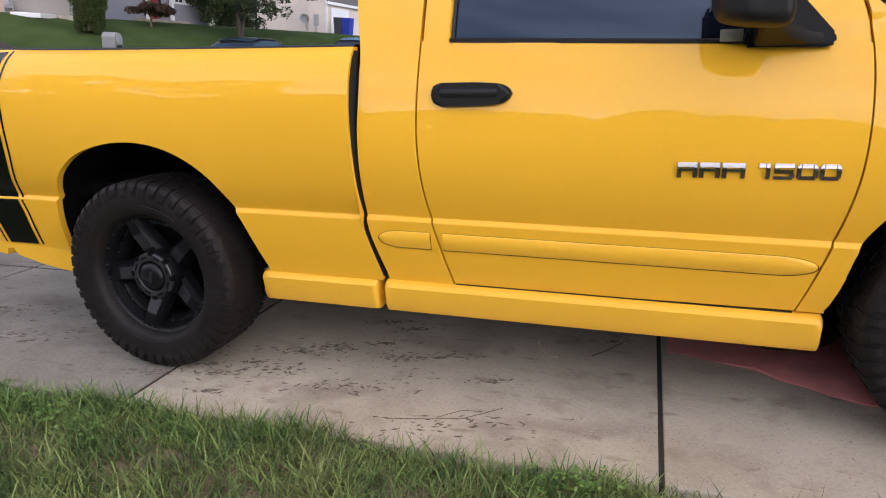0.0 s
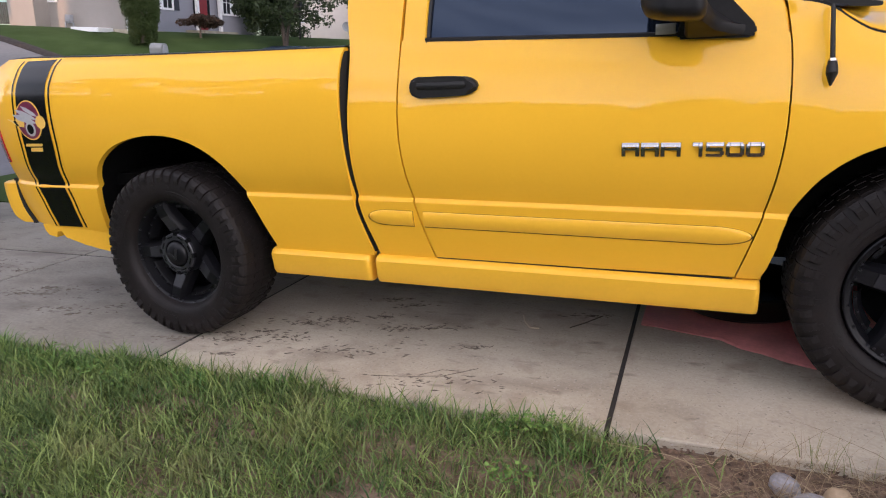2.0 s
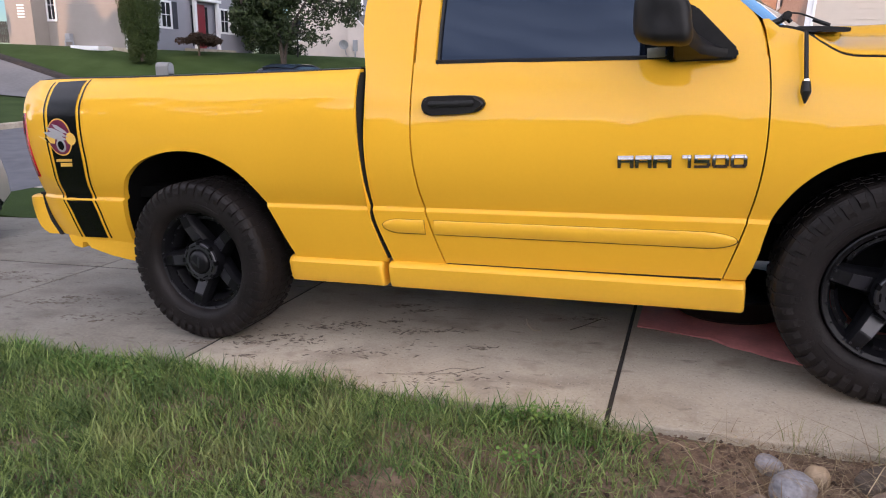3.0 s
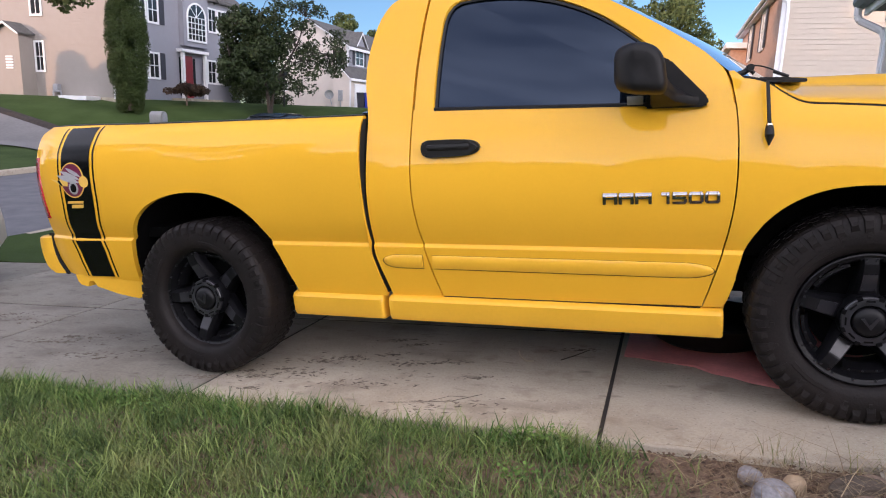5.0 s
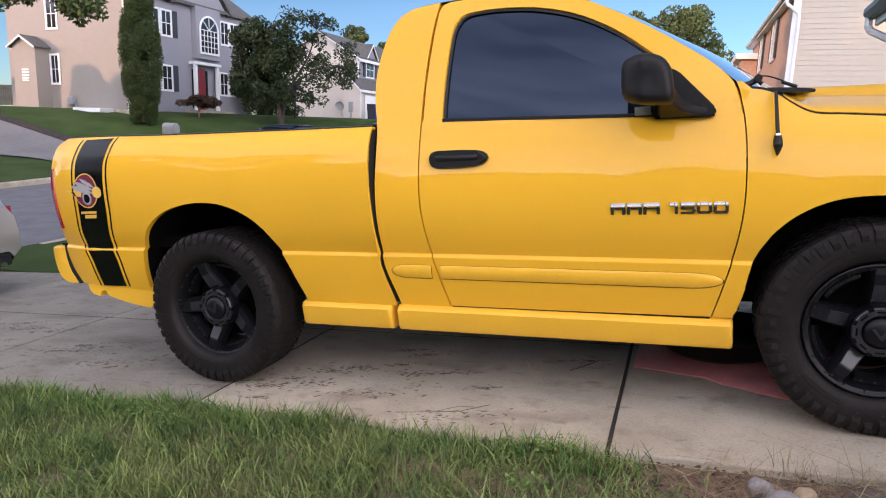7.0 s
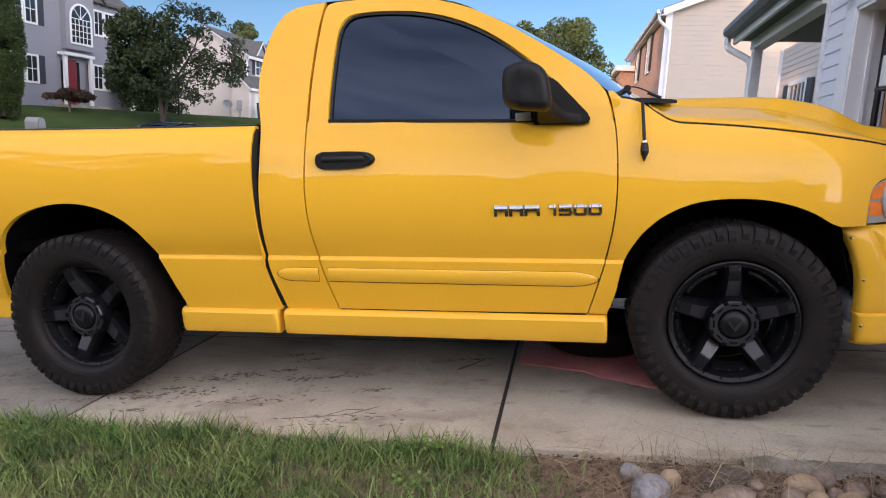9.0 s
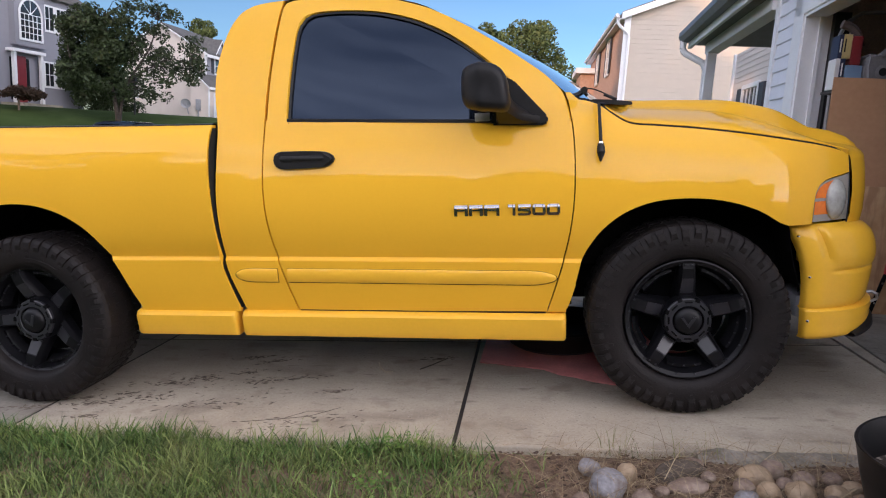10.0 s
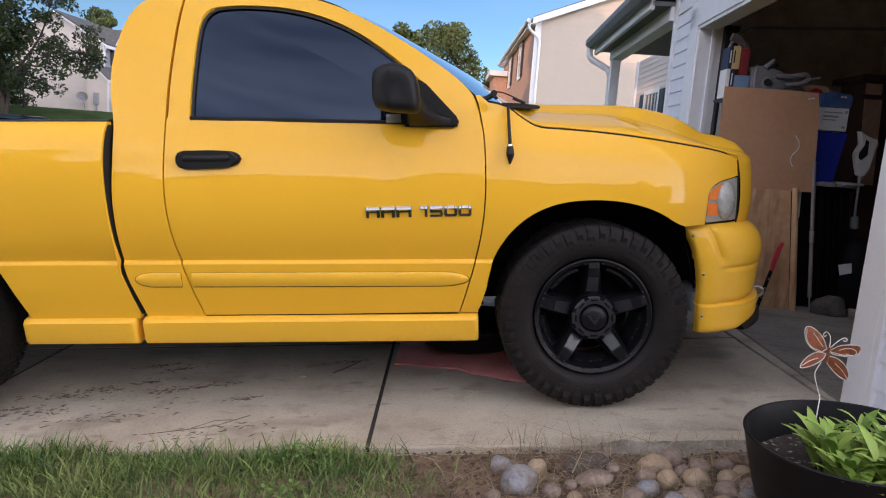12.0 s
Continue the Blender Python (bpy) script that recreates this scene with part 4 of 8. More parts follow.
for d, x, w in (("1", 2.303, 0.037), ("5", 2.346, 0.056), ("0", 2.407, 0.056), ("0", 2.468, 0.056)):
    badge(digit_strokes(d, x, w), "number_badge", "raised chrome number on the door")
for x, w in ((2.072, 0.060), (2.137, 0.060), (2.202, 0.066)):
    badge([(x, x + w, 0.923, BADGE_Z1), (x, x + w, 0.911, 0.918), (x, x + 0.014, BADGE_Z0, 0.911), (x + w - 0.014, x + w, BADGE_Z0, 0.911), (x, x + 0.014, 0.918, 0.923), (x + w - 0.014, x + w, 0.918, 0.923)], "badge_block", "raised chrome badge block")

# black band over the bed with pin lines, round emblem and two bars below it
band_mid = curve([(0.50, -0.773), (0.60, -0.781), (0.655, -0.787), (0.70, -0.799), (0.738, -0.808), (0.78, -0.803), (0.835, -0.790), (0.941, -0.766), (1.06, -0.757), (1.162, -0.755), (1.218, -0.755), (1.258, -0.748), (1.30, -0.740), (1.356, -0.742)])
band_half = curve([(0.50, 0.087), (0.655, 0.094), (0.738, 0.098), (0.85, 0.102), (1.0, 0.102), (1.356, 0.101)])


def decal(a, b, material, name, lift_y, z0=0.502, z1=1.356):
    bm = bmesh.new()
    rows = []
    for z in steps((z0, z1, 44)):
        m0, h = band_mid(z), band_half(z)
        xs = [m0 + a(h), m0 + (a(h) + b(h)) / 2, m0 + b(h)]
        rows.append([(x, bed_y(x, z) - lift_y, z) for x in xs])
    loft(bm, rows)
    return flank(name, bm, material)


decal(lambda h: -h, lambda h: h, BLACK_GLOSS, "black_band", 0.0025)
for s in (-1, 1):
    decal(lambda h: s * (h + 0.019), lambda h: s * (h + 0.030), BLACK_GLOSS, "pin_line", 0.0025)


def disc(bm, cx, cz, rx, rz, lift_y, n=28):
    c = bm.verts.new((cx, bed_y(cx, cz) - lift_y, cz))
    ring = []
    for k in range(n):
        a = 2 * math.pi * k / n
        x, z = cx + rx * math.cos(a), cz + rz * math.sin(a)
        ring.append(bm.verts.new((x, bed_y(x, z) - lift_y, z)))
    for k in range(n):
        bm.faces.new((c, ring[k], ring[(k + 1) % n]))
    return bm


EMBLEM = 0.014
part("emblem_ring", disc(bmesh.new(), -0.784, 1.068, 0.088, 0.098, 0.0045), PIN, truck, "round emblem rim")
part("emblem", disc(bmesh.new(), -0.784, 1.068, 0.081, 0.091, 0.0060), MAROON, truck, "round maroon emblem")
def patch(name, outline, material, lift_y):
    bm = bmesh.new()
    mid_x, mid_z = sum(x for x, _ in outline) / len(outline), sum(z for _, z in outline) / len(outline)
    c = bm.verts.new((mid_x + EMBLEM, bed_y(mid_x + EMBLEM, mid_z) - lift_y, mid_z))
    ring = [bm.verts.new((x + EMBLEM, bed_y(x + EMBLEM, z) - lift_y, z)) for x, z in outline]
    for k in range(len(ring)):
        bm.faces.new((c, ring[k], ring[(k + 1) % len(ring)]))
    part(name, bm, material, truck)


patch("emblem_spike", [(-0.960, 1.078), (-0.900, 1.066), (-0.860, 1.088), (-0.825, 1.070), (-0.835, 1.035), (-0.880, 1.040)], PIN, 0.0072)
patch("emblem_stripe", [(-0.905, 1.064), (-0.890, 1.072), (-0.868, 1.040), (-0.880, 1.040)], BLACK_GLOSS, 0.0078)
for k, (tip, wide) in enumerate((((-0.905, 1.098), 0.016), ((-0.880, 1.122), 0.013), ((-0.835, 1.138), 0.011))):
    root = (-0.738 + 0.006 * k, 1.052 + 0.016 * k)
    d = Vector((tip[0] - root[0], tip[1] - root[1]))
    n = Vector((-d.y, d.x)).normalized() * wide
    p = Vector(root)
    patch("emblem_blade", [tuple(p), tuple(p + d * 0.35 + n), tuple(p + d * 0.75 + n), tuple(p + d), tuple(p + d * 0.7 - n * 0.8), tuple(p + d * 0.3 - n * 0.8)], PALE_GREY, 0.0080 + 0.0004 * k)
part("emblem_spot", disc(bmesh.new(), -0.778, 1.025, 0.034, 0.036, 0.0085), PALE_GREY, truck)
part("emblem_spot", disc(bmesh.new(), -0.778, 1.025, 0.022, 0.024, 0.0098), BLACK_GLOSS, truck)
part("emblem_spot", disc(bmesh.new(), -0.700, 1.058, 0.034, 0.032, 0.0082), PIN, truck)
for x0, x1, z0, z1 in ((-0.868, -0.752, 0.938, 0.952), (-0.845, -0.760, 0.912, 0.932)):
    bm = bmesh.new()
    bm.faces.new([bm.verts.new((x + EMBLEM, bed_y(x + EMBLEM, z) - 0.005, z)) for x, z in ((x0, z0), (x1, z0), (x1 + 0.008, z1), (x0 + 0.008, z1))])
    part("emblem_bar", bm, PIN, truck, "plain yellow bar")


# ---- wheels ----
def wheel(name, cx, turn, inward, width=0.29):
    """inward: +1 where the outer face looks to -y."""
    y_out = 0.0
    out = -0.070 if cx < 1 else -0.022
    size = 0.985 if cx < 1 else 1.0
    w = Matrix.Translation((cx, out if inward > 0 else WIDE - out, 0.424 * size)) @ Matrix.Diagonal((size, inward, size, 1)) @ pose(0, 0, 0, 0, -turn, 0)
    tyre_bm = bmesh.new()
    prof = [(0.262, 0.060), (0.266, 0.034), (0.276, 0.014), (0.290, 0.004), (0.310, -0.001), (0.336, -0.004), (0.362, -0.002), (0.386, 0.004), (0.406, 0.013), (0.4155, 0.029), (0.418, 0.055), (0.418, width / 2), (0.417, width - 0.05), (0.396, width - 0.02), (0.36, width), (0.27, width - 0.03)]
    lathe(tyre_bm, prof, 88)
    bmesh.ops.transform(tyre_bm, matrix=w, verts=tyre_bm.verts)
    tyre = part("tyre", tyre_bm, RUBBER, truck, "black all-terrain tyre with chunky tread", smooth=True)
    # shoulder lugs and tread blocks
    verts, faces = [], []

    def lug(a0, a1, prof_pts, skew=0.0, shrink=0.0):
        k = len(verts)
        m = len(prof_pts)
        for a, e in ((a0, 1), (a1, -1)):
            for j, (r, y) in enumerate(prof_pts):
                b = a + skew * j / (m - 1) + e * shrink * (j in (1, 2))
                verts.append(tuple(w @ Vector((r * math.cos(b), y, r * math.sin(b)))))
        for j in range(m):
            faces.append((k + j, k + (j + 1) % m, k + m + (j + 1) % m, k + m + j))
        faces.append(tuple(k + j for j in range(m)))
        faces.append(tuple(k + m + j for j in reversed(range(m))))

    N = 48
    step = 2 * math.pi / N
    for i in range(N):
        a = step * i
        long = i % 2 == 0
        r_in = 0.352 if long else 0.368
        lug(a + step * 0.10, a + step * (0.80 if long else 0.72), [(r_in - 0.012, -0.003), (r_in + 0.012, -0.0078), (0.394, -0.005), (0.411, 0.008), (0.4185, 0.024), (0.4205, 0.045), (0.4205, 0.076), (0.400, 0.076), (0.392, 0.02)], 0.0, 0.010)
        if long:
            lug(a + step * 0.32, a + step * 0.60, [(0.326, -0.003), (0.330, -0.0052), (0.346, -0.0056), (0.349, -0.003)])
        lug(a + step * 0.15, a + step * 0.55, [(0.400, 0.080), (0.4205, 0.083), (0.4205, 0.118), (0.400, 0.120)], 0.03)
        lug(a + step * 0.55, a + step * 0.95, [(0.400, 0.110), (0.4205, 0.113), (0.4205, 0.142), (0.400, 0.144)], -0.03)
        lug(a, a + step * 0.62, [(0.400, 0.150), (0.4205, 0.153), (0.4205, 0.205), (0.400, 0.208)])
        lug(a + step * 0.3, a + step * 0.9, [(0.400, 0.215), (0.4205, 0.218), (0.420, width - 0.02), (0.398, width - 0.01)])
    mesh_part("tread", verts, faces, RUBBER, tyre)
    # raised bands on the side wall, too small to read
    for a0, a1 in ((0.6, 1.15), (2.0, 2.55), (3.75, 4.3), (5.15, 5.65)):
        bm = bmesh.new()
        rows = []
        for k in range(13):
            a = a0 + (a1 - a0) * k / 12
            rows.append([tuple(w @ Vector((r * math.cos(a), y, r * math.sin(a)))) for r, y in ((0.300, 0.002), (0.302, -0.0025), (0.318, -0.0045), (0.321, -0.001))])
        loft(bm, rows)
        part("side_wall_band", bm, RUBBER, tyre)
    rim_size, inset = (1.03, 0.040) if cx < 1 else (0.985, 0.016)
    w = w @ Matrix.Translation((0, inset, 0)) @ Matrix.Diagonal((rim_size, 1, rim_size, 1))
    bm = bmesh.new()
    lathe(bm, [(0.268, 0.030), (0.2685, 0.014), (0.266, 0.006), (0.261, 0.004), (0.256, 0.006), (0.252, 0.011), (0.244, 0.013), (0.240, 0.03), (0.230, 0.05), (0.224, 0.14), (0.226, width - 0.06)], 72)
    bmesh.ops.transform(bm, matrix=w, verts=bm.verts)
    rim = part("rim", bm, RIM, truck, "gloss black five-spoke rim", smooth=True)
    bm = bmesh.new()
    lathe(bm, [(0.0, 0.145), (0.19, 0.15), (0.19, 0.18), (0.0, 0.18)], 32)
    bmesh.ops.transform(bm, matrix=w, verts=bm.verts)
    part("brake_disc", bm, UNDER, truck)
    for i in range(5):
        a = radians(90 + 72 * i)
        turn_m = w @ pose(0, 0, 0, 0, -math.degrees(a), 0)
        bm = bmesh.new()
        # the bar climbs outward from the hub, bends, and runs flat into the rim
        secs = [(0.070, 0.036, 0.050), (0.105, 0.0315, 0.042), (0.185, 0.0265, 0.010), (0.190, 0.026, 0.0085), (0.225, 0.0245, 0.006), (0.250, 0.026, 0.010)]
        rows = [[(r, y0 + 0.060, -h * 1.7), (r, y0 + 0.022, -h * 1.35), (r, y0 + 0.004, -h * 1.04), (r, y0, -h * 0.96), (r, y0, h * 0.96), (r, y0 + 0.004, h * 1.04), (r, y0 + 0.022, h * 1.35), (r, y0 + 0.060, h * 1.7)] for r, h, y0 in secs]
        loft(bm, rows)
        bmesh.ops.transform(bm, matrix=turn_m, verts=bm.verts)
        spoke = part("spoke", bm, RIM, rim)
        bm = bmesh.new()
        plate = [[(r, y - 0.0025, -h), (r, y - 0.0025, h)] for r, y, h in ((0.112, 0.0392, 0.027), (0.182, 0.0112, 0.0235))]
        vs = loft(bm, plate)
        ext = bmesh.ops.extrude_face_region(bm, geom=list(bm.faces))
        bmesh.ops.translate(bm, vec=(0, 0.004, 0), verts=[g for g in ext["geom"] if isinstance(g, bmesh.types.BMVert)])
        bmesh.ops.transform(bm, matrix=turn_m, verts=bm.verts)
        part("spoke_plate", bm, RIM_FACE, rim)
        for r, dz, y in ((0.241, -0.016, 0.008), (0.241, 0.016, 0.008), (0.118, -0.021, 0.036), (0.118, 0.021, 0.036)):
            p, q = turn_m @ Vector((r, y + 0.004, dz)), turn_m @ Vector((r, y - 0.007, dz))
            part("spoke_bolt", rod(bmesh.new(), p, q, 0.0048, 0.0040, 6), RIM_FACE, rim)
        # riveted strip deep in the gap between two spokes
        gap_m = w @ pose(0, 0, 0, 0, -math.degrees(a) - 36, 0)
        bm = bmesh.new()
        rows = []
        for k in range(9):
            q = -0.34 + 0.68 * k / 8
            rows.append([(r * math.cos(q), y, r * math.sin(q)) for r, y in ((0.228, 0.045), (0.216, 0.043), (0.212, 0.050), (0.196, 0.085))])
        loft(bm, rows)
        bmesh.ops.transform(bm, matrix=gap_m, verts=bm.verts)
        part("rim_insert", bm, RIM, rim)
        for q in (-0.22, 0.0, 0.22):
            p, e = [gap_m @ Vector((0.219 * math.cos(q), y, 0.219 * math.sin(q))) for y in (0.048, 0.036)]
            part("rivet", rod(bmesh.new(), p, e, 0.0045, 0.0035, 6), RIM_FACE, rim)
    for i in range(20):
        a = 2 * math.pi * (i + 0.5) / 20
        p = w @ Vector((0.2465 * math.cos(a), 0.012, 0.2465 * math.sin(a)))
        q = w @ Vector((0.2465 * math.cos(a), 0.001, 0.2465 * math.sin(a)))
        part("rim_bolt", rod(bmesh.new(), p, q, 0.0040, 0.0032, 6), RIM_FACE, rim)
    bm = bmesh.new()
    lathe(bm, [(0.104, 0.06), (0.100, 0.010), (0.094, 0.000), (0.066, -0.004), (0.063, 0.003), (0.060, 0.003), (0.058, -0.012), (0.052, -0.020), (0.036, -0.027), (0.0, -0.030)], 40)
    bmesh.ops.transform(bm, matrix=w, verts=bm.verts)
    hub = part("hub_cap", bm, RIM, rim, "black centre cap", smooth=True)
    bm = bmesh.new()
    lathe(bm, [(0.066, 0.0), (0.066, -0.010), (0.068, -0.012), (0.094, -0.010), (0.098, -0.006), (0.098, 0.02)], 48)
    bmesh.ops.transform(bm, matrix=w, verts=bm.verts)
    collar = part("cap_collar", bm, RIM_FACE, hub, smooth=True)
    for i in range(8):
        am = w @ pose(0, 0, 0, 0, -45 * i - 22, 0)
        bm = bmesh.new()
        box(bm, 0.088, 0.104, -0.0125, 0.01, -0.010, 0.010, bevel=0.002, m=am)
        part("notch", bm, UNDER, collar)
        am = w @ pose(0, 0, 0, 0, -45 * i, 0)
        bm = bmesh.new()
        box(bm, 0.078, 0.085, -0.0130, 0.01, -0.016, 0.016, bevel=0.002, m=am)
        part("slot", bm, UNDER, collar)
    bm = bmesh.new()
    prism(bm, [(-0.034, 0.016), (-0.022, 0.018), (-0.004, -0.010), (0.020, 0.024), (0.030, 0.018), (0.0, -0.028)], -0.0325, -0.024, m=w)
    part("cap_mark", bm, RIM_FACE, hub, "plain raised mark")


wheel("rear", 0.0, 20, 1)
wheel("front", 3.06, 0, 1)
wheel("rear", 0.0, 20, -1)
wheel("front", 3.06, 0, -1)


# ---- ground ----
TAN = math.tan(radians(5.0))
KERB_NEAR, KERB_FAR = -6.5, -13.4


def road_z(y):
    return -0.60 + 0.04 * min(max(y - 3, 0), 40)


def ground_z(x, y):
    """Height of the land: the sloping plot, the street, and the lawns that climb beyond it."""
    plot = x * TAN if x < 4.2 else 0.367
    plot = max(plot, -0.45) + 0.02 * min(max(y - 3, 0), 40) * smoothstep(-2, -6, x)
    if x > KERB_NEAR:
        return plot
    if x > KERB_FAR:
        return road_z(y)
    rise = -0.45 + 2.32 * smoothstep(22.0, 33.0, -0.6 * x + 0.8 * min(y, 30)) if y > -20 else -0.45
    return max(road_z(y) + 0.13, rise)


DRIVE = (-6.5, 4.15, -0.36, 2.65)
bm = bmesh.new()
gx = [-400, -200, -100, -60, -45, -40] + [-36 + 0.8 * k for k in range(27)] + [-14.5, -14, -13.56, -13.44, KERB_FAR - 0.001, KERB_FAR + 0.001, -11, -9, -7.5, KERB_NEAR - 0.001, KERB_NEAR + 0.001, -6.3, -5.5, -5.0, -4.56, -4.54, -4, -3, -2, -1, 0, 1, 2, 3, 4.12, 4.14, 4.2, 6, 9, 14, 20, 40, 80, 200, 400]
gy = [-400, -150, -60, -30, -15, -8, -5, -3, -2.17, -2.15, -1.2, -0.8, -0.5, -0.37, -0.35, 0.5, 1.5, 2.64, 2.66, 3.3, 5, 7, 8] + [9 + 0.8 * k for k in range(20)] + [26, 28, 30, 33, 40, 50, 65, 90, 140, 250, 400]


def sheet_z(x, y):
    z = ground_z(x, y)
    if DRIVE[0] < x < 20 and DRIVE[2] + 0.005 < y < DRIVE[3] - 0.005:
        z -= 0.12
    elif -4.55 < x < 4.13 and -2.16 < y < DRIVE[3]:
        z -= 0.12
    return z


loft(bm, [[(x, y, sheet_z(x, y)) for y in gy] for x in gx])
ground = part("ground", bm, LAWN, smooth=False)
tagged(ground, "mown green lawns sloping beside the drive and across the street", "lawn", kind="structure")

bm = bmesh.new()
loft(bm, [[(x, y, road_z(y) + 0.004) for y in gy] for x in (KERB_FAR + 0.01, -10, KERB_NEAR - 0.01)])
tagged(part("road", bm, ASPHALT), "grey asphalt street between the lawns", "road", kind="structure")
for name, x0, x1, dz in (("kerb", KERB_NEAR - 0.02, KERB_NEAR + 0.14, 0.13), ("kerb", KERB_FAR - 0.16, KERB_FAR + 0.02, 0.14)):
    bm = bmesh.new()
    rows = []
    for y in gy:
        z = road_z(y)
        rows.append([(x0, y, z - 0.05), (x0, y, z + dz - 0.02), (x0 + 0.02, y, z + dz), (x1 - 0.02, y, z + dz), (x1, y, z + dz - 0.02), (x1, y, z - 0.05)])
    loft(bm, rows)
    tagged(part(name, bm, CONCRETE), "pale concrete kerb along the street", "kerb", kind="structure")

# the drive: a base with dark joints and separate slabs on it
bm = boxes((DRIVE[0], DRIVE[1], DRIVE[2] + 0.01, DRIVE[3] - 0.01, -0.115, -0.006))
drive = part("driveway", bm, JOINT, m=TR.copy())
tagged(drive, "stained concrete driveway of large slabs with dark joints", "driveway", kind="structure")
JX = [-6.48, -4.0, -1.975, 0.05, 2.08, 4.158]
JY = [-0.36, 1.03, 2.65]
for x0, x1 in zip(JX, JX[1:]):
    for y0, y1 in zip(JY, JY[1:]):
        bm = bmesh.new()
        box(bm, x0 + 0.008, x1 - 0.008, y0 + (0.010 if y0 > 0 else 0), y1 - 0.010, -0.11, 0.0, bevel=0.008)
        # slabs towards the street take the darker concrete
        part("slab", bm, CONCRETE_DARK if x1 < 0.5 else CONCRETE, drive)

# garage floor
HOUSE = Matrix.Translation((4.18, 0, 0.36)) @ pose(0, 0, 0, 0, 0, -3.15)  # x into the house, y along its front
bm = boxes((4.150, 10.4, -0.9, 3.9, 0.16, 0.3615))
tagged(part("garage_floor", bm, CONCRETE), "dusty concrete garage floor", "floor", kind="structure")

# ---- our house: garage front with siding, opening, porch ----
wall = part("wall_garage", boxes((0.03, 0.15, -0.62, -0.17, -0.3, 3.4), (0.03, 0.15, 2.95, 3.55, -0.3, 3.4), (0.03, 0.15, -0.17, 2.95, 2.32, 3.4)), TRIM_WHITE, m=HOUSE)
tagged(wall, "white vinyl-sided garage front wall", "wall", kind="structure")


def lap_mesh(w0, w1, lap):
    me = bpy.data.meshes.new("siding_board")
    v = [(0.03, w0, 0), (0.002, w0, 0.0), (0.0, w0, 0.008), (0.013, w0, lap + 0.003), (0.03, w0, lap + 0.004)]
    v += [(x, w1, z) for x, _, z in v]
    f = [(k, (k + 1) % 5, 5 + (k + 1) % 5, 5 + k) for k in range(5)] + [(4, 3, 2, 1, 0), (5, 6, 7, 8, 9)]
    me.from_pydata(v, [], f)
    me.materials.append(SIDING)
    return me


LAP = 0.118
for w0, w1, z0, z1 in ((3.02, 3.47, 0.0, 3.3), (-0.60, -0.20, -0.2, 3.3)):
    me = lap_mesh(w0, w1, LAP)
    z = z0
    while z < z1:
        b = new("siding_board", me)
        b.parent = wall
        b.matrix_basis = Matrix.Translation((0, 0, z))
        z += LAP
part("corner_trim", boxes((-0.012, 0.03, 3.47, 3.56, -0.1, 3.4), (-0.012, 0.15, -0.20, -0.16, -0.3, 2.35), bevel=0.004), TRIM_WHITE, wall)
part("door_trim", boxes((-0.014, 0.028, -0.165, -0.004, -0.3, 2.30), bevel=0.004), TRIM_WHITE, wall)
part("door_trim", boxes((-0.014, 0.028, 2.79, 3.01, -0.05, 2.30), bevel=0.004), TRIM_WHITE, wall)
part("door_trim", boxes((-0.014, 0.028, -0.16, 3.01, 2.15, 2.36), bevel=0.004), TRIM_WHITE, wall)
part("jamb", boxes((0.0, 0.19, 2.765, 2.79, 0, 2.15), (0.0, 0.30, -0.004, 0.02, 0, 2.15), (0.0, 0.15, 0, 2.79, 2.125, 2.15)), TRIM_WHITE, wall)
part("jamb_stop", boxes((0.10, 0.13, 2.745, 2.766, 0, 2.13)), TRIM_WHITE, wall)
# black strip behind the jamb, covering the end of the side wall
part("dark_strip", boxes((0.192, 0.30, 2.70, 2.96, 0, 2.15)), BLACK_TRIM, wall)
# garage shell
for name, b in (("wall_garage_left", (0.15, 6.0, 3.45, 3.55, 0, 2.8)), ("wall_garage_right", (0.15, 6.0, -0.62, -0.52, -0.3, 3.4)), ("wall_garage_back", (5.9, 6.0, -0.52, 3.45, 0, 2.8))):
    tagged(part(name, boxes(b), DARK_WALL, m=HOUSE), "unlit drywall inside the garage", "wall", kind="structure")
tagged(part("ceiling", boxes((0.15, 6.0, -0.52, 3.5, 2.6, 2.7)), DARK_WALL, m=HOUSE), "dim garage ceiling", "ceiling", kind="structure")
tagged(part("roof_garage", boxes((-0.3, 6.2, -0.8, 3.6, 3.4, 3.5)), ROOF, m=HOUSE), "shingled garage roof", "roof", kind="structure")

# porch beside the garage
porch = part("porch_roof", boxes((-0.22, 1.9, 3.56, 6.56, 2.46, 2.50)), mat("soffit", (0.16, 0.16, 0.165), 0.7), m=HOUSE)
tagged(porch, "porch roof with a grey gutter and white posts", "porch", kind="structure")
bm = bmesh.new()
prism(bm, [(-0.30, 2.60), (2.2, 3.35), (2.2, 3.42), (-0.30, 2.66)], 3.4, 6.66)
part("roof_slope", bm, ROOF, porch)
part("fascia", boxes((-0.24, -0.20, 3.56, 6.62, 2.42, 2.62), bevel=0.004), TRIM_WHITE, porch)
bm = bmesh.new()
rows = []
for y in steps((3.5, 6.66, 10)):
    rows.append([(-0.245, y, 2.62), (-0.245, y, 2.50), (-0.33, y, 2.50), (-0.37, y, 2.56), (-0.365, y, 2.625), (-0.36, y, 2.625)])
vs = loft(bm, rows)
bm.faces.new(vs[-1])
part("gutter", bm, mat("slate_gutter", (0.15, 0.158, 0.17), 0.5), porch, "grey aluminium gutter")
part("beam", boxes((-0.05, 0.10, 3.56, 6.45, 2.33, 2.46), bevel=0.005), TRIM_WHITE, porch)
part("post", boxes((-0.045, 0.07, 6.26, 6.375, -0.2, 2.33), bevel=0.005), TRIM_WHITE, porch)
bm = bmesh.new()
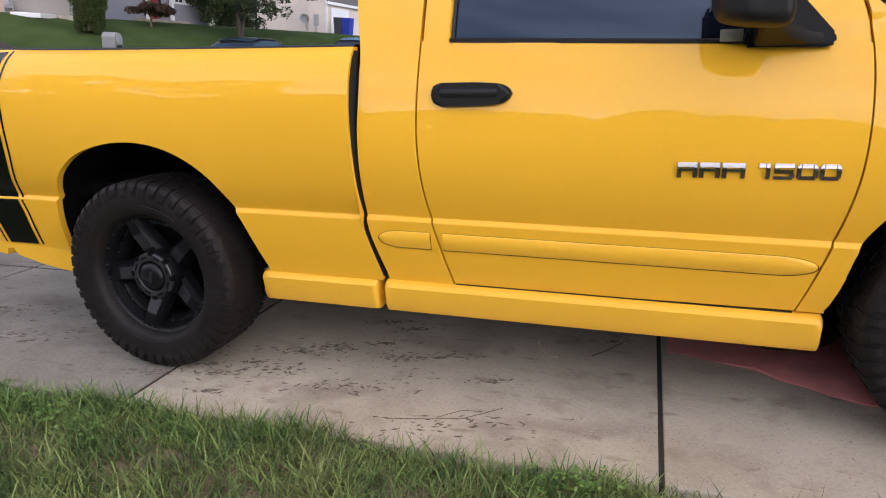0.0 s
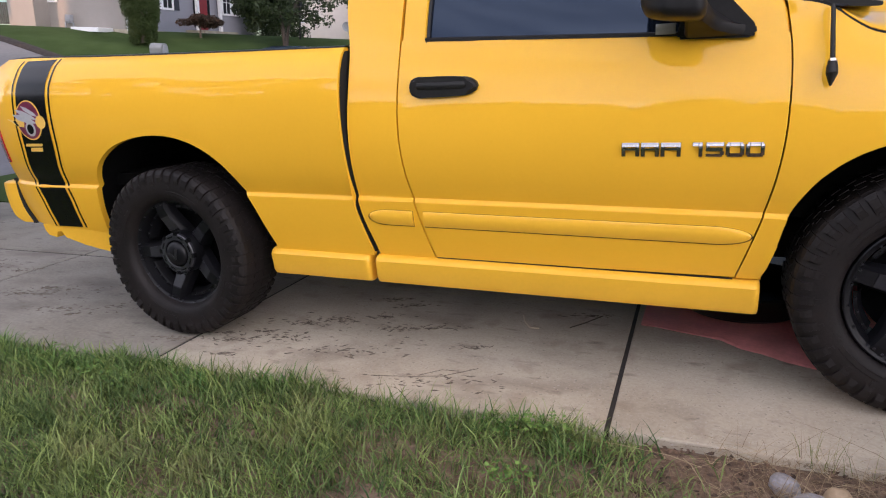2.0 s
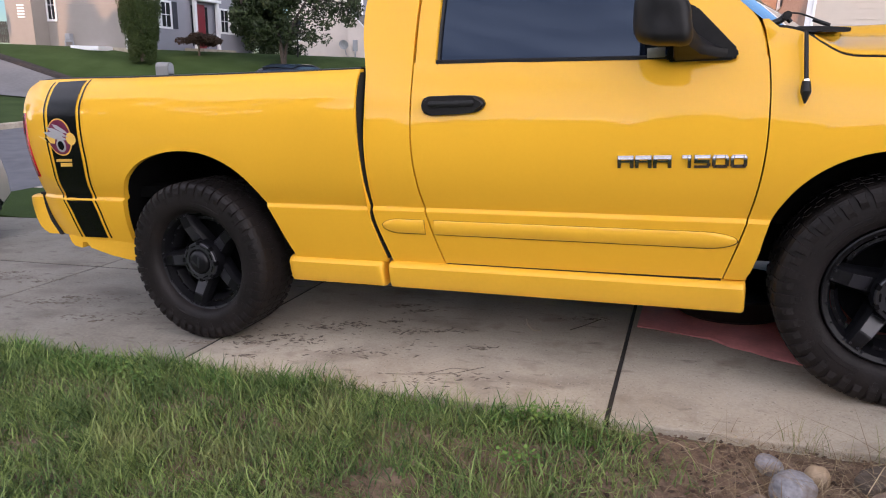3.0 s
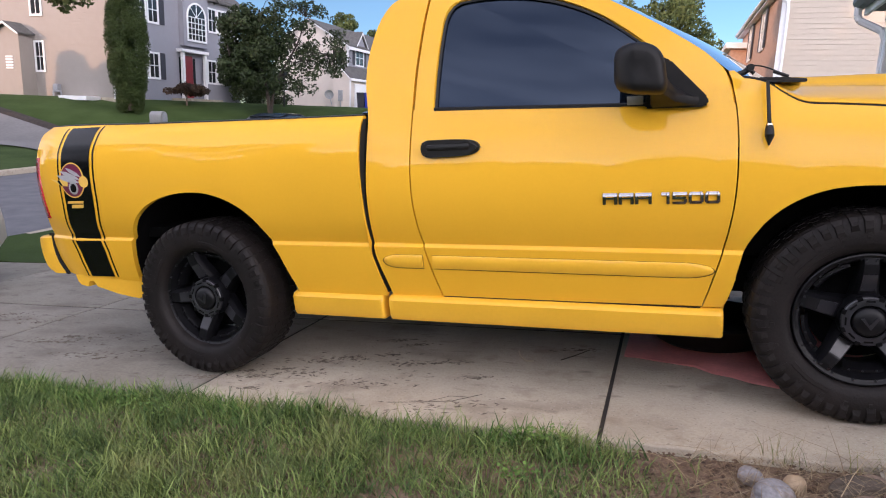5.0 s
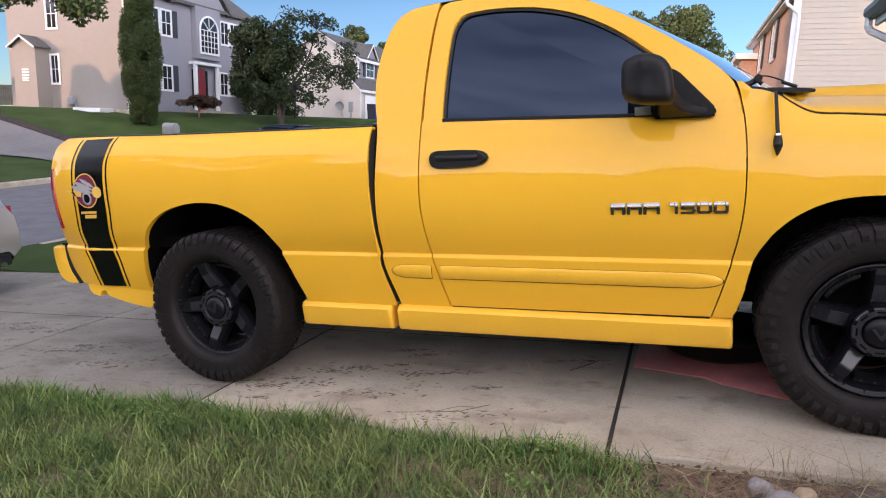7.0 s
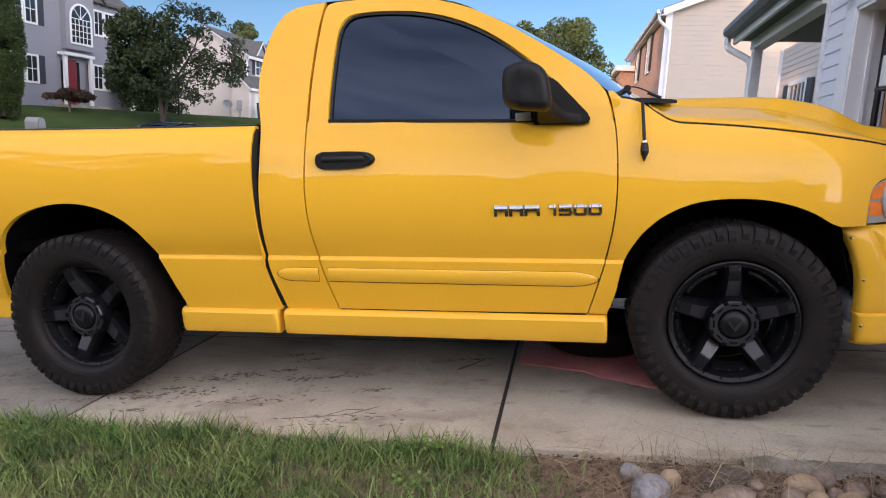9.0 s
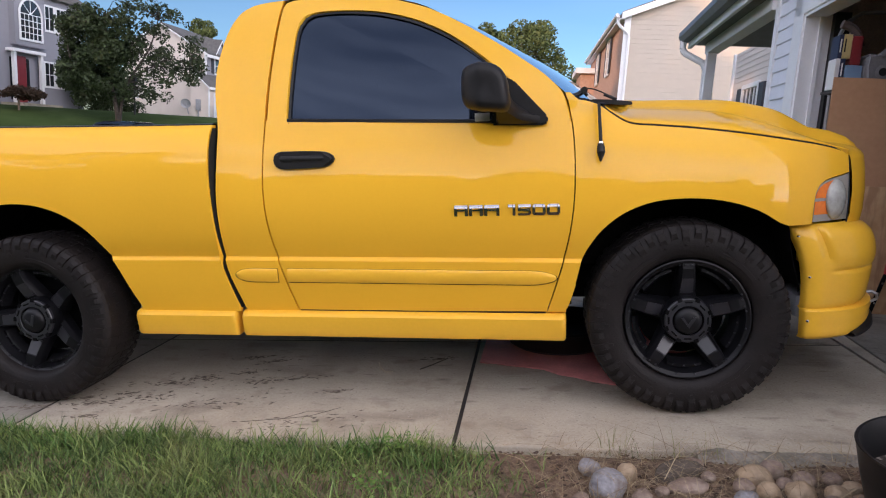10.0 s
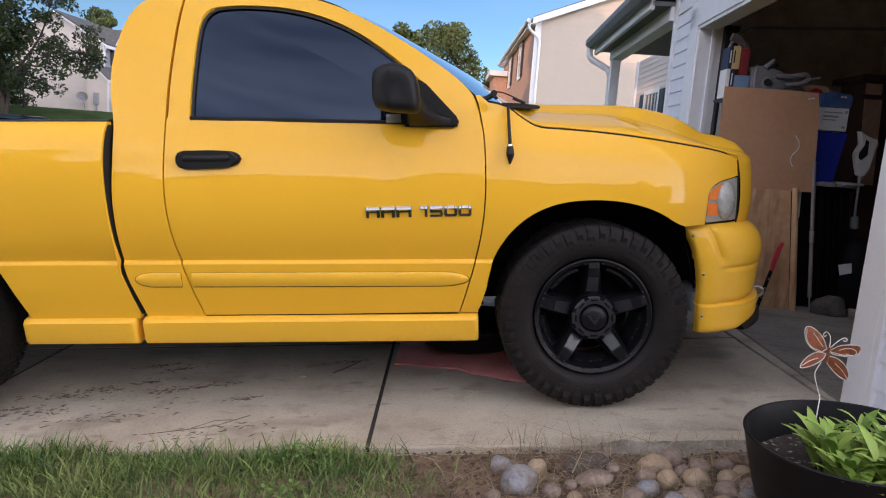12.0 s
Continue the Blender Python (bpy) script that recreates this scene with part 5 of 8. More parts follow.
tube(bm, [(-0.31, 6.60, 2.52), (-0.31, 6.60, 2.42), (-0.28, 6.585, 2.36), (-0.06, 6.45, 2.22), (-0.02, 6.42, 2.12), (-0.02, 6.42, -0.2)], 0.043)
part("downspout", bm, TRIM_WHITE, porch)
# ---- houses ----
def lap_wall(w, h, lap, gable=0.0, gx0=0.0):
    """Siding in real overlapping courses on a wall w wide, h high, with an optional gable above; faces -y."""
    bm = bmesh.new()
    z = 0.0
    top = h + gable
    while z < top:
        z1 = min(z + lap, top)
        if z < h:
            a, b = 0.0, w
        else:
            u = (z - h) / gable
            a, b = w / 2 * u, w - w / 2 * u
        vs = [bm.verts.new(p) for p in ((a, -0.012, z), (b, -0.012, z), (b, 0.0, z1), (a, 0.0, z1), (a, 0.0, z), (b, 0.0, z))]
        bm.faces.new(vs[:4])
        bm.faces.new((vs[0], vs[4], vs[5], vs[1]))
        z = z1
    return bm


def ring_bar(outer, inner, y0, y1):
    """A closed flat bar between two outlines of as many points, from y0 to y1."""
    bm = bmesh.new()
    rows = [[(ox, y1, oz), (ox, y0, oz), (ix, y0, iz), (ix, y1, iz), (ox, y1, oz)] for (ox, oz), (ix, iz) in zip(outer, inner)]
    loft(bm, rows + rows[:1])
    bmesh.ops.remove_doubles(bm, verts=bm.verts, dist=0.0005)
    return bm


def house_window(parent, m, w, h, shutters=True, arched=False, grid=(2, 2)):
    """A sash window on a wall that faces -y: frame, panes, glazing bars, shutters."""
    r = w / 2
    inner = [(-r, 0), (r, 0), (r, h), (-r, h)]
    outer = [(-r - 0.09, -0.10), (r + 0.09, -0.10), (r + 0.09, h + 0.09), (-r - 0.09, h + 0.09)]
    if arched:
        arc = [math.pi * k / 16 for k in range(17)]
        inner = [(-r, 0), (r, 0)] + [(r * math.cos(a), h + r * math.sin(a)) for a in arc]
        outer = [(-r - 0.09, -0.10), (r + 0.09, -0.10)] + [((r + 0.09) * math.cos(a), h + (r + 0.09) * math.sin(a)) for a in arc]
    ob = part("window", ring_bar(outer, inner, -0.05, 0.0), TRIM_WHITE, parent, m=m)
    nx, nz = grid
    for k in range(1, nx):
        x = -r + w * k / nx
        part("glazing_bar", boxes((x - 0.014, x + 0.014, -0.035, -0.014, 0, h)), TRIM_WHITE, ob)
    for k in range(1, nz + arched):
        z = h * k / nz
        part("glazing_bar", boxes((-r, r, -0.040, -0.013, z - 0.016, z + 0.016)), TRIM_WHITE, ob)
    if arched:
        for a in (0.25, 0.5, 0.75):
            part("glazing_bar", rod(bmesh.new(), (0, -0.022, h), (r * math.cos(math.pi * a), -0.022, h + r * math.sin(math.pi * a)), 0.02, n=4), TRIM_WHITE, ob)
    bm = bmesh.new()
    prism(bm, inner, -0.012, -0.004)
    part("pane", bm, PANE, ob)
    if shutters:
        for k in (-1, 1):
            x = k * (r + 0.29)
            part("shutter", boxes((x - 0.17, x + 0.17, -0.05, -0.003, -0.04, h + 0.04), bevel=0.006), SHUTTER, ob)
    return ob


def gable_roof(x0, x1, y0, y1, z, rise, axis, over=0.3):
    """A pitched roof; axis tells which way the ridge runs."""
    bm = bmesh.new()
    if axis == "x":
        prof = [(y0 - over, z - 0.1), ((y0 + y1) / 2, z + rise), (y1 + over, z - 0.1), (y1 + over, z + 0.06), ((y0 + y1) / 2, z + rise + 0.18), (y0 - over, z + 0.06)]
        a = [bm.verts.new((x0 - over, y, h)) for y, h in prof]
        b = [bm.verts.new((x1 + over, y, h)) for y, h in prof]
    else:
        prof = [(x0 - over, z - 0.1), ((x0 + x1) / 2, z + rise), (x1 + over, z - 0.1), (x1 + over, z + 0.06), ((x0 + x1) / 2, z + rise + 0.18), (x0 - over, z + 0.06)]
        a = [bm.verts.new((x, y0 - over, h)) for x, h in prof]
        b = [bm.verts.new((x, y1 + over, h)) for x, h in prof]
    bm.faces.new(a)
    bm.faces.new(list(reversed(b)))
    for k in range(6):
        bm.faces.new((a[k], b[k], b[(k + 1) % 6], a[(k + 1) % 6]))
    return bm


FACE_X = pose(0, 0, 0, 0, 0, 90)   # turns a -y wall so that it faces +x
FACE_MX = pose(0, 0, 0, 0, 0, -90)  # faces -x

# the recessed front beside the porch
front = part("wall_house_front", boxes((1.9, 2.05, 3.4, 13.25, -0.2, 3.3)), SIDING_CREAM, m=HOUSE)
tagged(front, "cream-sided house front under the porch", "wall", kind="structure")
part("siding", lap_wall(9.85, 3.5, 0.118), SIDING_CREAM, front, m=Matrix.Translation((1.89, 13.25, -0.2)) @ FACE_MX)
house_window(front, Matrix.Translation((1.87, 11.58, 1.00)) @ FACE_MX, 1.08, 1.42, True, False, (4, 2))
part("corner_board", boxes((1.84, 2.06, 13.25, 13.35, -0.2, 3.3)), TRIM_WHITE, front)
house_window(front, Matrix.Translation((1.87, 5.2, 0.75)) @ FACE_MX, 1.5, 1.25, False, False, (4, 2))

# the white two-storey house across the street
# white vinyl with its shade put into the colour: bluish front, beige flank
SIDING_DIM_COOL = mat("dim_cool_siding", (0.255, 0.255, 0.29), 0.65, vary=0.03, scale=3)
SIDING_DIM_WARM = mat("dim_warm_siding", (0.28, 0.25, 0.228), 0.65, vary=0.03, scale=3)
H1 = (-30.3, -22.6, 21.8, 31.2)
z1 = 1.82
house = thing("house", "white two-storey house with dark shutters and a red front door", "house", Matrix.Translation((0, 0, 0)))
part("wall", boxes((H1[0], H1[1], H1[2], H1[3], 0.5, z1 + 5.6)), SIDING, house)
part("siding", lap_wall(H1[1] - H1[0], 5.6, 0.13, 2.6), SIDING_DIM_WARM, house, m=Matrix.Translation((H1[0], H1[2] - 0.01, z1)))
part("siding", lap_wall(H1[3] - H1[2], 5.6, 0.13), SIDING_DIM_COOL, house, m=Matrix.Translation((H1[1] + 0.01, H1[2], z1)) @ FACE_X)
part("roof", gable_roof(*H1, z1 + 5.6, 2.6, "y"), ROOF, house)
part("foundation", boxes((H1[0] - 0.03, H1[1] + 0.03, H1[2] - 0.03, H1[3] + 0.03, 0.4, z1 + 0.05)), CONCRETE, house)
part("corner_board", boxes((H1[1] - 0.1, H1[1] + 0.035, H1[2] - 0.04, H1[2] + 0.1, z1, z1 + 5.6)), TRIM_WHITE, house)
part("corner_board", boxes((H1[1] - 0.1, H1[1] + 0.035, H1[3] - 0.1, H1[3] + 0.03, z1, z1 + 5.6)), TRIM_WHITE, house)


def h1_front(y, z):
    return Matrix.Translation((H1[1] + 0.02, y, z)) @ FACE_X


for y, z in ((23.95, 5.66), (23.88, 2.98), (29.25, 5.78), (29.10, 2.98)):
    for d in (-0.41, 0.41):
        house_window(house, h1_front(y + d, z), 0.60, 1.14, shutters=False)
    for x0 in (-1.18, 0.83):
        part("shutter", boxes((x0, x0 + 0.35, -0.05, -0.003, -0.08, 1.22), bevel=0.006), SHUTTER, house, m=h1_front(y, z))
part("bay", boxes((-0.98, 0.98, -0.30, 0.0, 4.74, 7.4)), SIDING_DIM_COOL, house, m=h1_front(27.17, 0))
part("siding", lap_wall(1.96, 2.66, 0.13), SIDING_DIM_COOL, house, m=h1_front(26.19, 4.74) @ Matrix.Translation((0, -0.305, 0)))
house_window(house, h1_front(27.17, 5.09) @ Matrix.Translation((0, -0.33, 0)), 1.34, 1.15, False, True, (5, 4))
part("front_door", boxes((-0.40, 0.40, -0.04, 0.0, 0.0, 2.20), bevel=0.01), RED_DOOR, house, "dark red front door", m=h1_front(26.70, 2.05))
part("portico", boxes((-0.95, -0.79, -0.35, -0.18, 0, 2.45), (0.79, 0.95, -0.35, -0.18, 0, 2.45), (-1.06, 1.06, -0.42, 0.0, 2.45, 2.60), bevel=0.01), TRIM_WHITE, house, m=h1_front(26.95, 1.95))
for s in (-0.53, 0.53):
    part("sidelight", boxes((s - 0.08, s + 0.08, -0.03, 0, 0.1, 2.1)), PANE, house, m=h1_front(26.70, 2.05))
part("step", boxes((-1.3, 1.3, -1.2, 0.0, -0.6, 0.0)), CONCRETE, house, m=h1_front(26.75, 2.0))
bm = bmesh.new()
prism(bm, [(-2.0, 7.35), (2.0, 7.35), (0, 9.4)], -0.25, 3.0)
part("front_gable", bm, SIDING_DIM_COOL, house, m=h1_front(26.8, 0))
bm = bmesh.new()
prism(bm, [(-2.3, 7.25), (0, 9.55), (2.3, 7.25), (2.3, 7.42), (0, 9.74), (-2.3, 7.42)], -0.4, 3.0)
part("gable_roof", bm, ROOF, house, m=h1_front(26.8, 0))
bx = boxes((-29.02, -27.52, 21.0, 21.8, 1.6, 4.78))
part("chimney_box", bx, SIDING_DIM_WARM, house)
bm = bmesh.new()
prism(bm, [(-29.02, 4.78), (-27.52, 4.78), (-28.27, 5.20)], 21.0, 21.8)
part("chimney_cap", bm, SIDING_DIM_WARM, house)
bm = bmesh.new()
prism(bm, [(-29.17, 4.70), (-28.27, 5.22), (-27.37, 4.70), (-27.37, 4.78), (-28.27, 5.31), (-29.17, 4.78)], 20.85, 21.8)
part("chimney_roof", bm, ROOF, house)
bm = bmesh.new()
prism(bm, [(-29.19, 4.66), (-28.27, 5.19), (-27.35, 4.66), (-27.35, 4.74), (-28.27, 5.28), (-29.19, 4.74)], 20.80, 20.85)
part("rake_board", bm, TRIM_WHITE, house)
house_window(house, Matrix.Translation((-27.16, 21.78, 3.10)), 0.46, 1.30, False)
house_window(house, Matrix.Translation((-27.18, 21.78, 5.72)), 0.60, 1.3, False)
part("louvre", boxes(*[(-28.42, -27.98, 20.95, 20.995, 3.10 + 0.13 * k, 3.18 + 0.13 * k) for k in range(5)]), TRIM_WHITE, house)
bm = boxes((-26.25, -25.95, 21.55, 21.78, 2.15, 2.45), bevel=0.02)
tube(bm, [(-26.3, 21.6, 1.75), (-26.3, 21.6, 2.1), (-25.8, 21.6, 2.1), (-25.8, 21.6, 1.75)], 0.04)
part("gas_meter", bm, GREY_PLASTIC, house, "grey gas meter with pipes")
part("cellar_hatch", boxes((-25.2, -23.5, 20.9, 21.75, 1.70, 1.90), bevel=0.02), TRIM_WHITE, house)

# a second pale house further up the street, with its garage
house2 = thing("house", "cream gabled house with an attached garage up the street", "house")
HX0, HX1, HY0, HY1, hz = -24.6, -18.85, 38.0, 50.0, 1.9
part("wall", boxes((HX0, HX1, HY0, HY1, 0.5, hz + 4.1)), SIDING_CREAM, house2)
part("siding", lap_wall(HX1 - HX0, 4.1, 0.16, 1.65), SIDING_CREAM, house2, m=Matrix.Translation((HX0, HY0 - 0.01, hz)))
# street side darkened and blued as if in shade
part("siding", lap_wall(HY1 - HY0, 4.1, 0.16), SIDING_DIM_COOL, house2, m=Matrix.Translation((HX1 + 0.01, HY0, hz)) @ FACE_X)
part("roof", gable_roof(HX0, HX1, HY0, HY1, hz + 4.1, 1.65, "y", 0.25), ROOF, house2)
bm = bmesh.new()
xm = (HX0 + HX1) / 2
prism(bm, [(HX0 - 0.30, hz + 3.96), (xm, hz + 5.75), (HX1 + 0.30, hz + 3.96), (HX1 + 0.30, hz + 4.06), (xm, hz + 5.84), (HX0 - 0.30, hz + 4.06)], HY0 - 0.29, HY0 - 0.26)
part("rake_board", bm, TRIM_WHITE, house2)
part("corner_board", boxes((HX1 - 0.06, HX1 + 0.04, HY0 - 0.05, HY0 + 0.06, hz, hz + 4.1)), TRIM_WHITE, house2)
bm = bmesh.new()
tube(bm, [(HX1 + 0.30, HY0 - 0.2, hz + 4.0), (HX1 + 0.08, HY0 - 0.08, hz + 3.7), (HX1 + 0.08, HY0 - 0.08, hz + 2.9)], 0.05, 6)
part("downspout", bm, TRIM_WHITE, house2)
# the garage wing with its lean-to roof
WX, WY = -18.05, 37.0
part("garage_wing", boxes((HX1 - 0.5, WX - 0.1, WY, HY1 - 4, 0.5, hz + 1.95)), SIDING_CREAM, house2)
bm = bmesh.new()
prism(bm, [(HX1 - 0.5, 3.0), (WX - 0.1, 3.0), (WX - 0.1, hz + 1.95), (HX1 - 0.22, hz + 2.95), (HX1 - 0.5, hz + 2.95)], WY - 0.01, WY + 0.1)
part("wing_gable", bm, SIDING_CREAM, house2)
bm = bmesh.new()
prism(bm, [(HX1 - 0.35, hz + 3.02), (WX + 0.05, hz + 1.86), (WX + 0.05, hz + 2.0), (HX1 - 0.35, hz + 3.16)], WY - 0.2, HY1 - 4)
part("wing_roof", bm, ROOF, house2)
bm = bmesh.new()
prism(bm, [(HX1 - 0.35, hz + 2.99), (WX + 0.05, hz + 1.83), (WX + 0.05, hz + 1.93), (HX1 - 0.35, hz + 3.09)], WY - 0.23, WY - 0.2)
part("rake_board", bm, TRIM_WHITE, house2)
part("fascia", boxes((WX + 0.03, WX + 0.13, WY - 0.2, HY1 - 4, hz + 1.78, hz + 1.94)), TRIM_WHITE, house2)
part("downspout", boxes((WX - 0.09, WX - 0.01, WY - 0.06, WY + 0.03, 1.4, hz + 1.8)), TRIM_WHITE, house2)
part("garage_door", boxes((-1.3, 1.3, -0.05, 0, -0.3, 1.62), bevel=0.01), TRIM_WHITE, house2, m=Matrix.Translation((WX - 0.08, WY + 1.9, hz)) @ FACE_X)
for k in range(4):
    part("door_panel", boxes((-1.2, 1.2, -0.07, -0.05, -0.25 + 0.45 * k, 0.12 + 0.45 * k), bevel=0.01), TRIM_WHITE, house2, m=Matrix.Translation((WX - 0.08, WY + 1.9, hz)) @ FACE_X)
for k in range(5):
    part("pane", boxes((-1.05 + 0.43 * k, -0.72 + 0.43 * k, -0.085, -0.07, 0.70, 0.98)), PANE, house2, m=Matrix.Translation((WX - 0.08, WY + 1.9, hz)) @ FACE_X)
# the wall gable over the upper window
bm = bmesh.new()
prism(bm, [(-1.0, hz + 3.9), (1.0, hz + 3.9), (0, hz + 5.0)], -0.06, 2.2)
part("front_gable", bm, SIDING_DIM_COOL, house2, m=Matrix.Translation((HX1, 39.95, 0)) @ FACE_X)
bm = bmesh.new()
prism(bm, [(-1.2, hz + 3.78), (0, hz + 5.08), (1.2, hz + 3.78), (1.2, hz + 3.95), (0, hz + 5.26), (-1.2, hz + 3.95)], -0.18, 2.2)
part("gable_roof", bm, ROOF, house2, m=Matrix.Translation((HX1, 39.95, 0)) @ FACE_X)
bm = bmesh.new()
prism(bm, [(-1.2, hz + 3.80), (0, hz + 5.10), (1.2, hz + 3.80), (1.2, hz + 3.88), (0, hz + 5.19), (-1.2, hz + 3.88)], -0.22, -0.18)
part("rake_board", bm, TRIM_WHITE, house2, m=Matrix.Translation((HX1, 39.95, 0)) @ FACE_X)
house_window(house2, Matrix.Translation((HX1 + 0.03, 39.75, hz + 2.98)) @ FACE_X, 1.15, 0.98, True)
part("eave_board", boxes((HX1 + 0.22, HX1 + 0.32, HY0 - 0.25, HY1, hz + 3.86, hz + 4.04)), TRIM_WHITE, house2)
# dish, meter and vent on the gable wall
bm = bmesh.new()
lathe(bm, [(0.0, 0.05), (0.2, 0.03), (0.31, -0.03), (0.31, -0.02), (0.2, 0.045)], 20, Matrix.Translation((-19.55, 36.75, 2.75)) @ pose(0, 0, 0, 20, 0, 20))
rod(bm, (-19.55, 36.8, 2.72), (-19.5, 37.0, 2.1), 0.03)
part("dish", bm, GREY_PLASTIC, house2, "grey satellite dish")
part("meter", boxes((-18.95, -18.65, 36.85, 37.0, 2.35, 3.05), (-18.84, -18.76, 36.9, 37.0, 1.8, 2.35), bevel=0.02), GREY_PLASTIC, house2, "grey electricity meter")
part("louvre", boxes(*[(-24.05, -23.5, 37.93, 37.985, 2.95 + 0.11 * k, 3.02 + 0.11 * k) for k in range(6)]), TRIM_WHITE, house2)

# the neighbour on our side: siding flank and brick front
NB = (5.33, 15.0, 21.2, 34.0)
SIDING_SAND = mat("sand_siding", (0.50, 0.43, 0.36), 0.65, vary=0.03, scale=3)
neighbour = thing("house", "neighbouring house with cream siding and a warm brick front", "house")
zn = 0.4
part("wall", boxes((NB[0], NB[1], NB[2], NB[3], 0.0, zn + 5.6)), SIDING_SAND, neighbour)
part("siding", lap_wall(NB[1] - NB[0], 5.6, 0.16, 1.85), SIDING_SAND, neighbour, m=Matrix.Translation((NB[0], NB[2] - 0.01, zn)))
part("roof", gable_roof(*NB, zn + 5.6, 1.85, "y", 0.22), ROOF, neighbour)
part("brick_front", boxes((NB[0] - 0.10, NB[0] - 0.005, NB[2] - 0.02, NB[3], 0.0, zn + 5.5)), BRICK, neighbour)
part("corner_board", boxes((NB[0] - 0.12, NB[0] + 0.10, NB[2] - 0.05, NB[2] + 0.03, 0, zn + 5.6)), TRIM_WHITE, neighbour)
bm = bmesh.new()
c = (NB[0] + NB[1]) / 2
prism(bm, [(NB[0] - 0.24, zn + 5.40), (c, zn + 7.36), (NB[1] + 0.24, zn + 5.40), (NB[1] + 0.24, zn + 5.62), (c, zn + 7.58), (NB[0] - 0.24, zn + 5.62)], NB[2] - 0.25, NB[2] - 0.225)
part("rake_board", bm, TRIM_WHITE, neighbour)
part("soffit", boxes((NB[0] - 0.36, NB[0] - 0.1, NB[2] - 0.22, NB[3], zn + 5.40, zn + 5.44)), TRIM_WHITE, neighbour)
part("fascia", boxes((NB[0] - 0.36, NB[0] - 0.32, NB[2] - 0.22, NB[3], zn + 5.36, zn + 5.56)), TRIM_WHITE, neighbour)
bm = bmesh.new()
tube(bm, [(NB[0] - 0.36, NB[2] - 0.12, zn + 5.45), (NB[0] - 0.34, NB[2] - 0.12, zn + 5.25), (NB[0] + 0.03, NB[2] - 0.09, zn + 4.95), (NB[0] + 0.06, NB[2] - 0.09, zn + 4.80), (NB[0] + 0.06, NB[2] - 0.09, 0.2)], 0.055)
part("downspout", bm, TRIM_WHITE, neighbour)
bm = bmesh.new()
rod(bm, (NB[0] - 0.40, NB[2] - 0.22, zn + 5.52), (NB[0] - 0.40, NB[3], zn + 5.52), 0.07, n=8)
part("gutter", bm, TRIM_WHITE, neighbour)
for y in (25.3, 29.5):
    for z in (zn + 4.0, zn + 1.1):
        house_window(neighbour, Matrix.Translation((NB[0] - 0.12, y, z)) @ FACE_MX, 0.95, 1.3, True)
part("front_porch", boxes((NB[0] - 1.05, NB[0] - 0.1, 30.7, 34.0, zn + 4.6, zn + 4.85)), TRIM_WHITE, neighbour)
part("porch_gable", boxes((NB[0] - 0.8, NB[0] - 0.1, 31.0, 34.0, zn + 0.0, zn + 4.6)), BRICK, neighbour)

# ---- trees ----
def leaf_cloud(centres, count, size, rng, squash=0.8, droop=0.0):
    """Small folded leaves scattered round clump centres (x, y, z, radius)."""
    cs = np.array(centres)
    pick = rng.choice(len(cs), count, p=cs[:, 3] ** 2 / np.sum(cs[:, 3] ** 2))
    d = rng.normal(size=(count, 3))
    d /= np.linalg.norm(d, axis=1)[:, None]
    rad = rng.uniform(0.25, 1.0, count) ** 0.5
    p = cs[pick, :3] + d * (rad * cs[pick, 3])[:, None] * np.array([1, 1, squash])
    a = rng.normal(size=(count, 3))
    a /= np.linalg.norm(a, axis=1)[:, None]
    b = np.cross(a, rng.normal(size=(count, 3)))
    b /= np.linalg.norm(b, axis=1)[:, None]
    s = size * rng.uniform(0.6, 1.3, count)[:, None]
    v = np.stack([p - a * s, p + b * s * 0.5, p + a * s, p - b * s * 0.5], 1).reshape(-1, 3)
    return v.tolist(), [(4 * k, 4 * k + 1, 4 * k + 2, 4 * k + 3) for k in range(count)]


def tree(x, y, z, height, spread_r, leaf, seed, leaves=9000, size=0.12, trunk=0.16, name_label="broadleaf tree", crown_low=0.3, clumps=34, squash=0.75, puff=(0.16, 0.32)):
    rng = np.random.default_rng(seed)
    t = thing("tree", name_label, "tree", Matrix.Translation((x, y, z)))
    bm = bmesh.new()
    fork = Vector((0.05 * height * (rng.random() - 0.5), 0, height * 0.32))
    rod(bm, (0, 0, -0.3), fork, trunk, trunk * 0.7, 9)
    centres = []
    for k in range(clumps):
        a = rng.uniform(0, 2 * math.pi)
        h = height * (crown_low + (0.95 - crown_low) * rng.random())
        u = (h / height - crown_low) / (1 - crown_low)
        r = spread_r * (0.35 + 0.65 * math.sin(math.pi * min(1, 0.15 + u * 0.8))) * rng.uniform(0.25, 1.0)
        c = (r * math.cos(a), r * math.sin(a), h)
        centres.append((*c, spread_r * rng.uniform(*puff)))
        if k % 2 == 0:
            mid_p = fork.lerp(Vector(c), 0.5) + Vector((0, 0, 0.06 * height * rng.random()))
            rod(bm, fork * rng.uniform(0.8, 1.0), mid_p, trunk * 0.4, trunk * 0.22, 6)
            rod(bm, mid_p, c, trunk * 0.22, trunk * 0.06, 5)
    part("trunk", bm, BARK, t, smooth=True)
    v, f = leaf_cloud(centres, leaves, size, rng, squash)
    ob = mesh_part("crown", v, f, leaf, t)
    ob["kind"] = "stuff"
    return t


